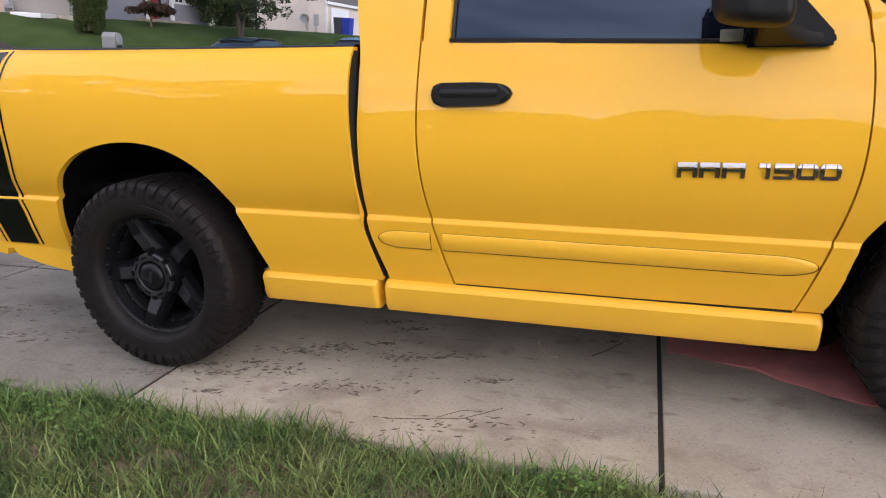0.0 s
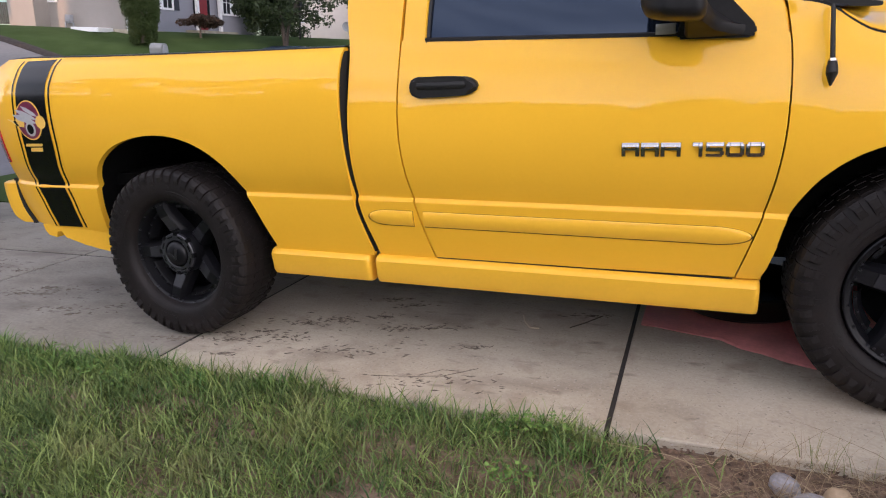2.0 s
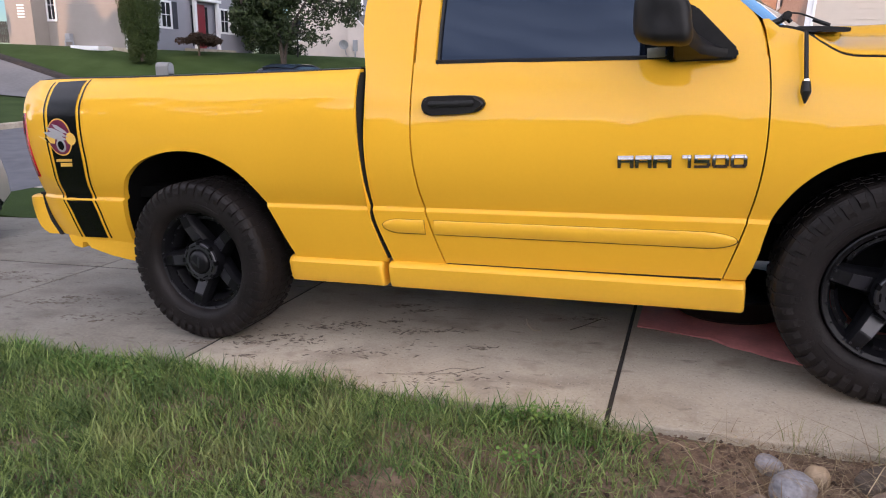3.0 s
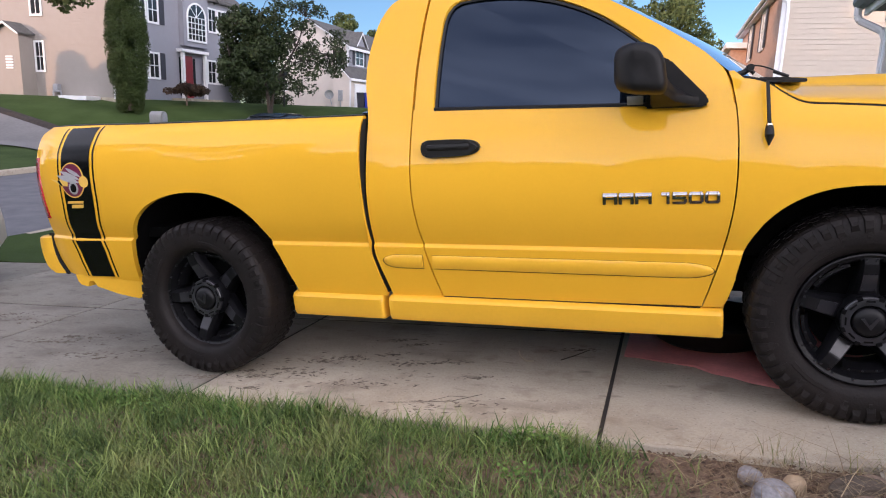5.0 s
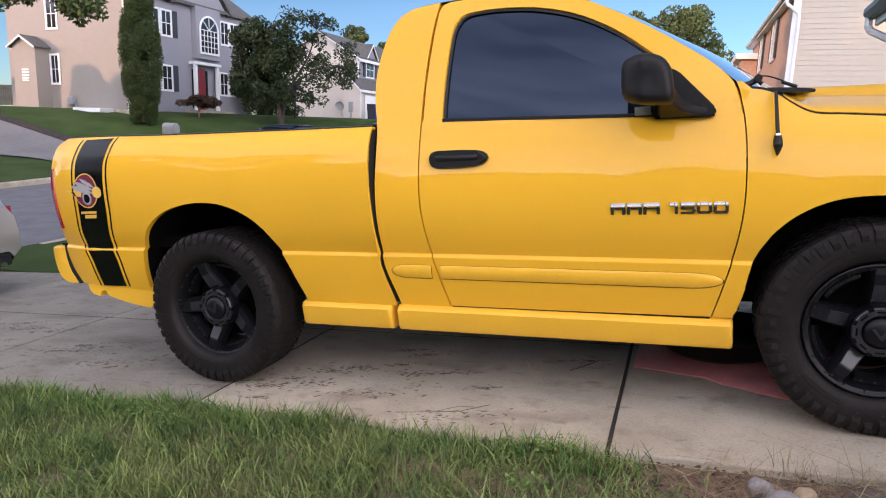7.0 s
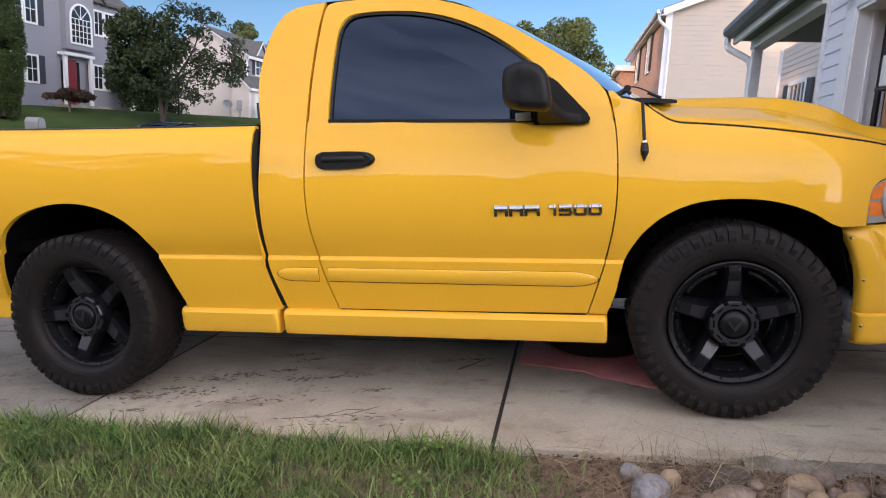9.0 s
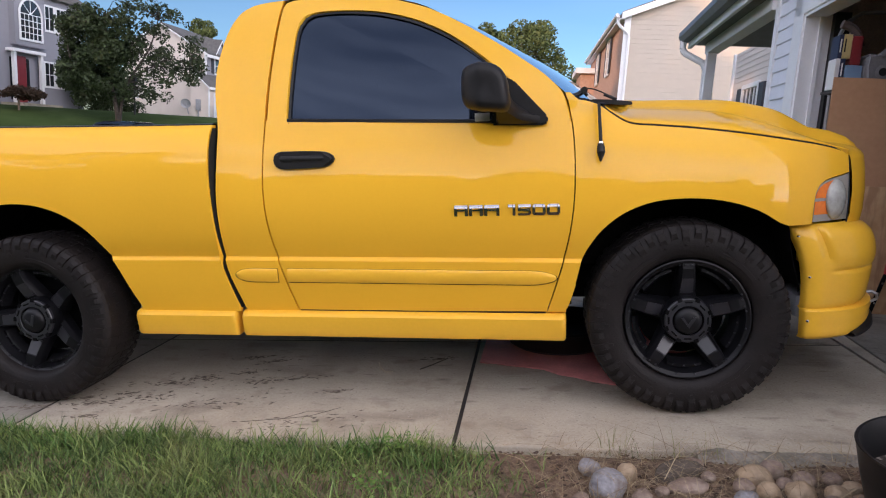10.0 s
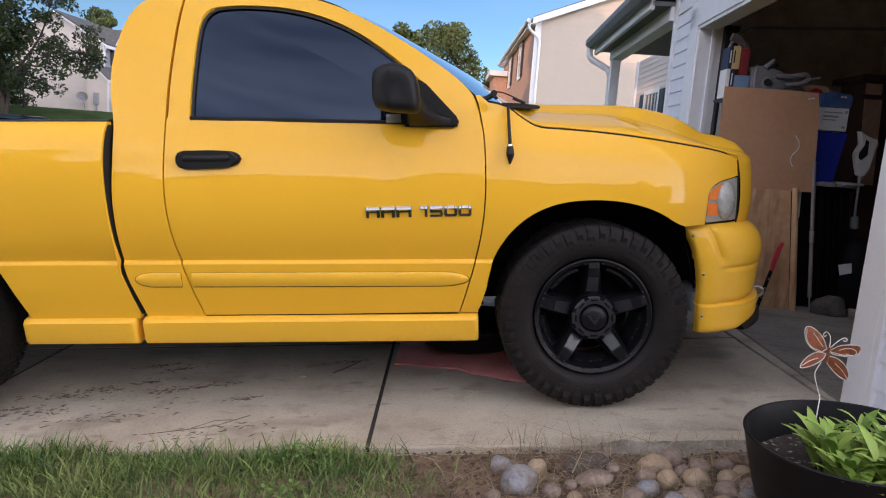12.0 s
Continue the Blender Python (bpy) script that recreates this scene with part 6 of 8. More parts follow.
def lawn_tree():
    """Two stems from one foot: a dense dark half and a thin, straggling one."""
    rng = np.random.default_rng(3)
    t = thing("tree", "dark green lawn tree with an open ragged crown", "tree", Matrix.Translation((-16.05, 24.6, 1.35)) @ pose(0, 0, 0, 0, 0, 33.7))
    bm = bmesh.new()
    stems = [smooth_line([(0, 0, -0.3), (-0.10, 0, 0.8), (-0.28, 0.05, 1.8), (-0.45, 0, 3.0), (-0.35, 0, 4.6)], 14), smooth_line([(0.03, 0, -0.3), (0.12, 0, 0.7), (0.35, -0.05, 1.6), (0.85, 0, 2.5), (1.35, 0.1, 3.4), (1.7, 0.1, 4.6)], 16), smooth_line([(0.45, 0, 1.8), (1.2, -0.2, 2.4), (2.1, -0.2, 2.9), (3.0, -0.1, 2.9)], 10), smooth_line([(-0.2, 0, 1.2), (-0.9, -0.3, 1.9), (-1.8, -0.3, 2.6)], 8)]
    for pts, r in zip(stems, (0.11, 0.085, 0.04, 0.05)):
        for k, (a, b) in enumerate(zip(pts, pts[1:])):
            u = k / len(pts)
            rod(bm, a, b, r * (1 - 0.8 * u), r * (1 - 0.8 * (u + 1 / len(pts))), 7)
    dense, thin = [], []
    while len(dense) < 95:
        u, w, h = rng.uniform(-1, 1), rng.uniform(-1, 1), rng.uniform(-1, 1)
        if u * u + w * w + h * h < 1:
            dense.append((-0.85 + 1.6 * u + 0.25 * h, 1.3 * w, 3.0 + 2.15 * h, rng.uniform(0.26, 0.55)))
    while len(thin) < 120:
        u, h = rng.uniform(0.2, 3.6), rng.uniform(0.9, 5.3)
        if h > 5.4 - 0.75 * max(0.0, u - 1.9) ** 1.4 or h < 0.9 + 0.75 * max(0.0, u - 1.8) or (2.0 < u < 2.6 and 3.4 < h < 4.7):
            continue
        thin.append((u, rng.uniform(-1.0, 1.0), h, rng.uniform(0.18, 0.46)))
    joints = [Vector(p) for pts in stems for p in pts[4:]]
    for c in dense[::2] + thin:
        c = Vector(c[:3])
        p = min(joints, key=lambda q: (q - c).length + 0.8 * max(0.0, q.z - c.z))
        knee = p.lerp(c, 0.55) + Vector((rng.uniform(-0.1, 0.1), rng.uniform(-0.1, 0.1), 0.12))
        rod(bm, p, knee, 0.018, 0.012, 5)
        rod(bm, knee, c, 0.012, 0.005, 5)
    part("trunk", bm, BARK_DARK, t, smooth=True)
    v, f = leaf_cloud(dense, 19000, 0.085, rng, 0.85)
    v2, f2 = leaf_cloud(thin, 5400, 0.085, rng, 0.8)
    n = len(v)
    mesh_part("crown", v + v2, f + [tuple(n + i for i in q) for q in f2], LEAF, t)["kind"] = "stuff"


lawn_tree()
for k, (x, y, h, r) in enumerate(((1.6, 52.0, 11.0, 3.4), (-1.9, 56.0, 11.2, 2.2), (5.2, 58.0, 7.4, 1.8), (-31.8, 62.0, 12.0, 1.8), (-29.9, 66.0, 11.0, 1.9), (-24.6, 60.0, 13.4, 1.5))):
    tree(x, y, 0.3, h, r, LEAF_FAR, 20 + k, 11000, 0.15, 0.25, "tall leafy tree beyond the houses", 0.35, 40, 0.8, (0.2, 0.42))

# a street tree whose branches hang into view, and unseen tall ones added towards the sun to dapple the walls
for k, (x, y, h, r) in enumerate(((-19.0, -15.0, 13.5, 4.2), (-13.0, -17.5, 12.0, 3.0), (-42.0, -2.0, 8.6, 2.8), (-41.0, -10.0, 14.0, 4.0), (-44.0, 8.3, 9.8, 3.6))):
    tree(x, y, -0.4, h, r, LEAF_FAR, 50 + k, 1500 if k == 3 else 4500 if k < 2 else 14000, 0.24, 0.28, "tall open tree added out of view to dapple the walls", 0.5, 22)

rng = np.random.default_rng(91)
limb = thing("tree", "leafy branches of a street tree hanging low across the road", "tree", Matrix.Translation((-15.9, 6.6, 0.0)))
bm = bmesh.new()
rod(bm, (0, 0, -0.2), (0.2, 0.3, 3.6), 0.16, 0.11)
tube(bm, [(0.2, 0.3, 3.6), (1.0, 1.6, 4.7), (2.2, 3.2, 4.75), (3.2, 4.2, 4.45)], 0.04)
part("trunk", bm, BARK, limb, smooth=True)
v, f = leaf_cloud([(0.9 + 2.5 * u + rng.normal(0, 0.15), 1.3 + 3.0 * u + rng.normal(0, 0.15), 4.6 - 0.35 * u + rng.normal(0, 0.16), rng.uniform(0.22, 0.42)) for u in rng.random(34)], 2600, 0.085, rng, 0.7)
mesh_part("crown", v, f, LEAF_FAR, limb)["kind"] = "stuff"

# dark shrub and bins between the far houses
shrub = thing("shrub", "dense dark green shrub beside the white house", "shrub", Matrix.Translation((-20.6, 30.5, 1.6)))
part("trunk", rod(bmesh.new(), (0, 0, -0.2), (0, 0, 0.8), 0.06, 0.04), BARK, shrub)
rng = np.random.default_rng(77)
v, f = leaf_cloud([(rng.uniform(-1.5, 1.5), rng.uniform(-1.0, 1.0), rng.uniform(0.2, 2.3), 0.5) for _ in range(60)], 13000, 0.07, rng, 0.8)
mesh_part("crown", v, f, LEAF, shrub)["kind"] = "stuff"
for x, material, label in ((-17.15, mat("bin_grey", (0.03, 0.032, 0.045), 0.5), "dark grey wheeled bin beside the cream house"), (-16.6, BLUE_BIN, "blue wheeled bin beside the cream house")):
    wheelie = thing("wheelie_bin", label, "bin", Matrix.Translation((x, 36.9, ground_z(x, 36.9))))
    bm = bmesh.new()
    prism(bm, [(-0.22, 0.0), (0.22, 0.0), (0.28, 0.95), (-0.28, 0.95)], -0.30, 0.30)
    part("body", bm, material, wheelie)
    part("lid", boxes((-0.30, 0.30, -0.34, 0.32, 0.95, 1.04), bevel=0.02), material, wheelie)
fence = thing("fence", "weathered wooden picket fence beside the white house", "fence", Matrix.Translation((-37.0, 24.0, 2.0)))
for k in range(48):
    part("picket", boxes((k * 0.138, k * 0.138 + 0.10, -0.02, 0.0, 0.0, 1.12)), BARK, fence)
for h in (0.3, 0.85):
    part("rail", boxes((0, 6.6, 0.0, 0.05, h, h + 0.09)), BARK, fence)

# cypress by the white house
rng = np.random.default_rng(8)
cy = thing("cypress", "dense dark green columnar cypress by the white house", "tree", Matrix.Translation((-20.75, 20.75, 1.5)))
bm = bmesh.new()
rod(bm, (0, 0, -0.2), (0, 0, 1.2), 0.14, 0.1)
part("trunk", bm, BARK, cy)
cents = []
for k in range(260):
    h = rng.uniform(0.0, 6.6)
    r = 0.92 * math.sin(math.pi * min(1.0, 0.12 + 0.84 * h / 6.8)) ** 0.8 * (1 if h < 2.4 else 1 - 0.40 * (h - 2.4) / 4.2)
    a = rng.uniform(0, 2 * math.pi)
    cents.append((r * 0.78 * math.cos(a), r * 0.78 * math.sin(a), h, 0.26))
cents += [(rng.uniform(-0.2, 0.2), rng.uniform(-0.2, 0.2), h, 0.3) for h in np.linspace(0.3, 5.8, 30)]
cents += [(0.36 * math.cos(a), 0.36 * math.sin(a), h, 0.26) for a, h in zip(rng.uniform(0, 6.28, 36), rng.uniform(-0.05, 0.6, 36))]
v, f = leaf_cloud(cents, 115000, 0.036, rng, 1.5)
mesh_part("crown", v, f, LEAF_DARK, cy)["kind"] = "stuff"

# low red maple by the door
mp = thing("maple_shrub", "low spreading dark red maple by the front door", "shrub", Matrix.Translation((-20.0, 23.5, 1.42)))
bm = bmesh.new()
rod(bm, (0, 0, -0.3), (0, 0, 0.7), 0.06, 0.04)
part("trunk", bm, BARK, mp)
v, f = leaf_cloud([(rng.uniform(-0.72, 0.72), rng.uniform(-0.7, 0.7), rng.uniform(0.75, 1.15), 0.32) for _ in range(24)], 3500, 0.06, rng, 0.5)
mesh_part("crown", v, f, LEAF_RED, mp)["kind"] = "stuff"

# wood behind the camera, along the sunny side, unseen and sized to block the sun
rng = np.random.default_rng(5)
cents = []
for x in np.arange(-115, 24, 1.6):
    top = 7.6 + 0.5 * math.sin(x * 0.7) + rng.uniform(-0.7, 0.7)
    for h in np.arange(0.6, top, 1.3):
        cents.append((x + rng.uniform(-1, 1), -24.0 + rng.uniform(-1.6, 1.6), h, rng.uniform(1.1, 1.6)))
v, f = leaf_cloud(cents, 150000, 0.50, rng)
wood = mesh_part("far_wood", v, f, LEAF_FAR)
tagged(wood, "line of leafy trees out of view that shades the drive", "trees", kind="stuff")


# ---- things on the drive ----
rng = np.random.default_rng(11)
bm = bmesh.new()
edge = [(2.115, 0.615), (2.19, 0.60), (2.28, 0.565), (2.37, 0.545), (2.46, 0.525), (2.54, 0.455), (2.62, 0.425), (2.70, 0.365), (2.80, 0.315), (2.92, 0.30), (3.1, 0.31), (3.25, 0.33)]
rows = [[(x, y + 0.012 * math.sin(9 * x), 0.004) for x, y in edge], [(x, y + 0.004, 0.011 + 0.003 * math.sin(31 * x)) for x, y in edge]]
for t in (0.25, 0.5, 0.75, 1.0):
    rows.append([(x + 0.02 * t, y + (1.45 - y) * t, 0.012 + 0.004 * math.sin(17 * x + 9 * t)) for x, y in edge])
loft(bm, rows)
tagged(part("floor_sheet", bm, PINK, smooth=True, m=TR.copy()), "wrinkled pink sheet spread on the drive under the truck", "sheet")
pan = thing("drain_pan", "round black drain pan on the pink sheet under the truck", "pan", TR @ Matrix.Translation((2.56, 1.0, 0.016)))
bm = bmesh.new()
lathe(bm, [(0.0, 0.0), (0.27, 0.0), (0.30, 0.02), (0.325, 0.11), (0.34, 0.125), (0.335, 0.135), (0.315, 0.12), (0.29, 0.03), (0.0, 0.02)], 40, pose(0, 0, 0, 90, 0, 0))
part("bowl", bm, BLACK_TRIM, pan, smooth=True)

# blown-in crumbs of soil and cut grass on the slabs
verts, faces = [], []
spots = [(rng.uniform(-3.4, 2.0), rng.uniform(-0.25, 0.75), rng.uniform(0.04, 0.16)) for _ in range(34)] + [(0.45, 0.05, 0.25), (0.9, 0.0, 0.3), (-0.5, 0.25, 0.25), (-1.3, 0.35, 0.3), (-2.5, 0.6, 0.35), (1.35, -0.2, 0.22), (0.6, 0.3, 0.2)]
for cx, cy, r in spots:
    for _ in range(int(26 + 170 * r)):
        a, d = rng.uniform(0, 2 * math.pi), r * abs(rng.normal()) * 0.6
        x = cx + d * math.cos(a) * 1.9
        y = cy + d * math.sin(a) * 0.45 + 0.25 * (x - cx)
        if y < -0.33:
            continue
        s = rng.uniform(0.003, 0.010)
        q = rng.normal(0.3, 0.5)
        k = len(verts)
        for j, ll in enumerate((2.3, 0.6, 2.0, 0.7)):
            b = q + j * math.pi / 2
            verts.append((x + s * ll * math.cos(b), y + s * ll * math.sin(b), 0.0012))
        verts.append((x, y, 0.0012 + s * 0.28))
        for j in range(4):
            faces.append((k + j, k + (j + 1) % 4, k + 4))
crumbs = mesh_part("soil_crumbs", verts, faces, mat("crumbs", (0.090, 0.072, 0.055), 0.95, scale=30, tone=(0.20, 0.165, 0.13)))
crumbs.matrix_basis = TR.copy()
tagged(crumbs, "crumbs of soil and cut grass scattered on the concrete", "dirt", kind="stuff")
STRAW = mat("straw", (0.55, 0.47, 0.33), 0.7)
TWIG = mat("twig_bark", (0.08, 0.06, 0.045), 0.8)
for name, pts, r, material, label in (
        ("straw", [(1.55, 0.60, 0.006), (1.575, 0.52, 0.008), (1.62, 0.45, 0.006), (1.66, 0.46, 0.004)], 0.0036, STRAW, "pale bent straw lying on the concrete"),
        ("twig", [(1.80, 0.50, 0.006), (1.86, 0.56, 0.012), (1.93, 0.68, 0.010)], 0.003, TWIG, "thin dark twig lying on the concrete"),
        ("twig", [(1.12, -0.22, 0.008), (1.28, -0.19, 0.012), (1.40, -0.15, 0.010), (1.52, -0.05, 0.012)], 0.0013, TWIG, "thin crooked twig at the edge of the drive"),
        ("twig", [(1.30, -0.17, 0.010), (1.38, -0.10, 0.012), (1.45, -0.09, 0.010)], 0.0011, TWIG, "thin crooked twig at the edge of the drive")):
    bm = bmesh.new()
    tube(bm, pts, r, 6)
    tagged(part(name, bm, material, m=TR.copy()), label, "twig" if name == "twig" else "straw")


# ---- lawn by the drive ----
def blades(pos, height, lean, width, rng):
    """Bent tapering blades: two quads and a tip each."""
    n = len(pos)
    a = rng.uniform(0, 2 * math.pi, n)
    side = np.stack([np.cos(a), np.sin(a), np.zeros(n)], 1)
    b = rng.uniform(0, 2 * math.pi, n)
    out = np.stack([np.cos(b), np.sin(b), np.zeros(n)], 1) * (lean * height)[:, None]
    up = np.zeros((n, 3))
    up[:, 2] = height * np.sqrt(np.clip(1 - lean**2 * 0.6, 0.05, 1))
    w = width[:, None] * side
    p0 = pos
    p1 = pos + up * 0.5 + out * 0.25
    p2 = pos + up * 0.85 + out * 0.65
    p3 = pos + up + out
    v = np.stack([p0 - w, p0 + w, p1 - w * 0.85, p1 + w * 0.85, p2 - w * 0.5, p2 + w * 0.5, p3], 1).reshape(-1, 3)
    f = []
    for k in range(n):
        j = 7 * k
        f += [(j, j + 1, j + 3, j + 2), (j + 2, j + 3, j + 5, j + 4), (j + 4, j + 5, j + 6)]
    return v.tolist(), f


def bare(x, y):
    """How thin the grass is: worn towards the stones."""
    n = noise.noise(Vector((x * 1.6, y * 2.4, 3.0)))
    m = noise.noise(Vector((x * 4.5, y * 6.0, 8.0)))
    rim = math.exp(-((y + 0.43) / 0.11) ** 2) * (1 - smoothstep(2.05, 2.3, x))
    patch = math.exp(-((x - 2.12) / 0.16) ** 2 - ((y + 0.72) / 0.16) ** 2)
    worn = smoothstep(0.5, 2.9, x + 0.5 * n - 0.6 * max(0, -0.72 - y)) * 0.9 + 0.25 * max(0, n) + 0.6 * max(0, m) * smoothstep(-2.5, 0.3, x)
    return min(1.0, max(0.0, worn - 0.75 * rim - 0.7 * patch))


def scatter(count, x0, x1, y0, y1, keep, rng):
    out = []
    while len(out) < count:
        xs, ys, rs = rng.uniform(x0, x1, 20000), rng.uniform(y0, y1, 20000), rng.random(20000)
        for x, y, r in zip(xs, ys, rs):
            if r < keep(x, y):
                out.append((x, y))
                if len(out) == count:
                    break
    return np.array(out)


def lawn_edge(x):
    return -0.385 + 0.03 * math.sin(2.3 * x) + 0.025 * math.sin(7.1 * x + 1) + 0.03 * noise.noise(Vector((x * 5.0, 0.0, 5.0)))


def keep_green(x, y):
    if y > lawn_edge(x) or x > 2.45:
        return 0.0
    clump = 0.55 + 0.45 * noise.noise(Vector((x * 5, y * 5, 0)))
    return max(0.0, (1 - bare(x, y))) * clump


xy = scatter(110000, -4.5, 2.5, -2.0, -0.33, keep_green, rng)
tuft = np.array([noise.noise(Vector((x * 3.1, y * 3.1, 7))) for x, y in xy])
edge_boost = np.exp(-np.abs(xy[:, 1] + 0.42) / 0.10) * 0.03
h = np.clip(0.066 + 0.060 * tuft + rng.normal(0, 0.024, len(xy)), 0.018, 0.16) + edge_boost * rng.random(len(xy))
pos = np.column_stack([xy, np.full(len(xy), -0.02)])
v, f = blades(pos, h, rng.uniform(0.35, 1.25, len(xy)), rng.uniform(0.0010, 0.0034, len(xy)), rng)
lawn = mesh_part("grass", v, f, GRASS)
lawn.matrix_basis = TR.copy()
tagged(lawn, "uneven green lawn grass along the edge of the drive", "grass", kind="stuff")
# the lawn goes on towards the camera's side
xy = scatter(52000, -4.7, 4.0, -5.6, -1.9, lambda x, y: 0.6 + 0.4 * noise.noise(Vector((x * 2.5, y * 2.5, 2))) - 0.5 * smoothstep(-4.2, -5.6, y), rng)
pos = np.array([(x, y, ground_z(x, y) - 0.02) for x, y in xy])
v, f = blades(pos, rng.uniform(0.03, 0.11, len(xy)), rng.uniform(0.35, 1.2, len(xy)), rng.uniform(0.0025, 0.006, len(xy)), rng)
tagged(mesh_part("grass", v, f, GRASS), "uneven green lawn grass beside the house", "grass", kind="stuff")
# dry stalks and thatch among it
xy = scatter(20000, -4.0, 3.7, -2.0, -0.35, lambda x, y: 0.0 if y > lawn_edge(x) else 0.10 + 0.9 * min(1, bare(x, y)), rng)
pos = np.column_stack([xy, np.full(len(xy), -0.018)])
v, f = blades(pos, rng.uniform(0.012, 0.042, len(xy)), rng.uniform(0.95, 1.285, len(xy)), rng.uniform(0.0008, 0.0018, len(xy)), rng)
thatch = mesh_part("dry_grass", v, f, DRY)
thatch.matrix_basis = TR.copy()
tagged(thatch, "dry straw-coloured grass and thatch over bare soil", "grass", kind="stuff")
# tall thin stalks on the very edge
xy = np.array([(x, lawn_edge(x) + rng.uniform(-0.05, 0.015)) for x in list(rng.uniform(-3.5, 2.2, 150)) + list(rng.normal(2.72, 0.05, 22)) + list(rng.normal(3.02, 0.06, 20))])
pos = np.column_stack([xy, np.full(len(xy), -0.02)])
v, f = blades(pos, rng.uniform(0.06, 0.15, len(xy)), rng.uniform(0.1, 0.6, len(xy)), rng.uniform(0.0008, 0.0016, len(xy)), rng)
stalks = mesh_part("grass_stalks", v, f, leaf_mat("stalks", (0.10, 0.14, 0.03), (0.34, 0.30, 0.13)))
stalks.matrix_basis = TR.copy()
tagged(stalks, "tall thin grass stalks at the edge of the drive", "grass", kind="stuff")

# broad darker blades in clumps along the slab's edge
clumps = [(x, lawn_edge(x) - abs(rng.normal(0, 0.05)), rng.uniform(0.05, 0.12)) for x in rng.uniform(-4.0, 2.12, 40)]
xy = np.array([(cx + rng.normal(0, r), cy - abs(rng.normal(0, r * 0.6))) for cx, cy, r in clumps for _ in range(60)])
pos = np.column_stack([xy, np.full(len(xy), -0.02)])
v, f = blades(pos, rng.uniform(0.05, 0.13, len(xy)), rng.uniform(0.3, 1.2, len(xy)), rng.uniform(0.002, 0.0042, len(xy)), rng)
clump_grass = mesh_part("edge_grass", v, f, leaf_mat("edge_blades", (0.030, 0.085, 0.020), (0.16, 0.27, 0.065)))
clump_grass.matrix_basis = TR.copy()
tagged(clump_grass, "clumps of broad dark green grass along the slab's edge", "grass", kind="stuff")
# small round-leaved weeds in patches among the grass
patches = [(rng.uniform(-3.5, 1.9), -0.42 - abs(rng.normal(0, 0.22)), rng.uniform(0.03, 0.08)) for _ in range(15)]
verts, faces = [], []
for cx, cy, r in patches:
    for _ in range(int(900 * r)):
        x, y = cx + rng.normal(0, r), cy + rng.normal(0, r * 0.6)
        if y > lawn_edge(x):
            continue
        z, turn_a, tip = rng.uniform(0.02, 0.075), rng.uniform(0, 6.28), rng.normal(0, 0.35)
        for j in range(3):
            b, sz = turn_a + j * 2.094, rng.uniform(0.006, 0.012)
            d, e = (math.cos(b), math.sin(b)), (-math.sin(b), math.cos(b))
            k = len(verts)
            for u, w in ((0.0, 0.0), (0.6, 0.55), (1.15, 0.4), (1.25, 0.0), (1.15, -0.4), (0.6, -0.55)):
                verts.append((x + sz * (d[0] * u + e[0] * w), y + sz * (d[1] * u + e[1] * w), z + sz * (0.25 * u + tip * w)))
            faces.append(tuple(range(k, k + 6)))
weeds = mesh_part("lawn_weeds", verts, faces, leaf_mat("weed_leaves", (0.045, 0.11, 0.022), (0.17, 0.28, 0.06)))
weeds.matrix_basis = TR.copy()
tagged(weeds, "patches of small round-leaved weeds among the lawn grass", "weeds", kind="stuff")
# loose straw over and between the stones
n = 1500
xy = np.column_stack([rng.uniform(2.4, 3.65, n), rng.uniform(-0.98, -0.37, n)])
pos = np.column_stack([xy, rng.uniform(-0.015, 0.055, n) * (rng.random(n) < 0.6)])
v, f = blades(pos, rng.uniform(0.04, 0.13, n), rng.uniform(1.18, 1.288, n), rng.uniform(0.0007, 0.0016, n), rng)
n2 = 90
pos = np.column_stack([rng.uniform(2.3, 3.55, n2), rng.uniform(-0.95, -0.40, n2), rng.uniform(0.0, 0.05, n2)])
v2, f2 = blades(pos, rng.uniform(0.14, 0.30, n2), rng.uniform(1.2, 1.285, n2), rng.uniform(0.0011, 0.0020, n2), rng)
f = f + [tuple(k + len(v) for k in face) for face in f2]
v = v + v2
straws = mesh_part("loose_straw", v, f, leaf_mat("loose_straws", (0.16, 0.11, 0.065), (0.40, 0.32, 0.20)))
straws.matrix_basis = TR.copy()
tagged(straws, "loose dry straw lying over the stones", "straw", kind="stuff")

# worn soil under it all
bm = bmesh.new()
rows = []
for x in steps((-4.6, 4.1, 110)):
    row = []
    for y in steps((-2.2, -0.362, 30)):
        n = noise.noise(Vector((x * 6, y * 6, 1))) * 0.010 + noise.noise(Vector((x * 17, y * 17, 4))) * 0.006
        row.append((x, y, -0.018 + n - (0.018 if y > -0.40 else 0)))
    rows.append(row)
loft(bm, rows)
bed = part("soil_bed", bm, SOIL, smooth=True, m=TR.copy())
tagged(bed, "bare brown soil under the grass and stones", "soil", kind="structure")


# chips of bark and clods among the stones
verts, faces = [], []
for _ in range(1500):
    x, y = rng.uniform(2.0, 3.6), rng.uniform(-1.0, -0.38)
    a, s = rng.uniform(0, 2 * math.pi), rng.uniform(0.004, 0.014)
    z = -0.016 + 0.01 * noise.noise(Vector((x * 6, y * 6, 1)))
    k = len(verts)
    for j in range(5):
        b = a + j * 1.2566
        r = s * (1.4 if j in (0, 2) else 0.7)
        verts.append((x + r * math.cos(b), y + r * math.sin(b), z))
    verts.append((x, y, z + s * 0.6))
    faces += [(k + j, k + (j + 1) % 5, k + 5) for j in range(5)]
chips = mesh_part("bark_chips", verts, faces, leaf_mat("chips", (0.045, 0.028, 0.02), (0.17, 0.11, 0.075)))
chips.matrix_basis = TR.copy()
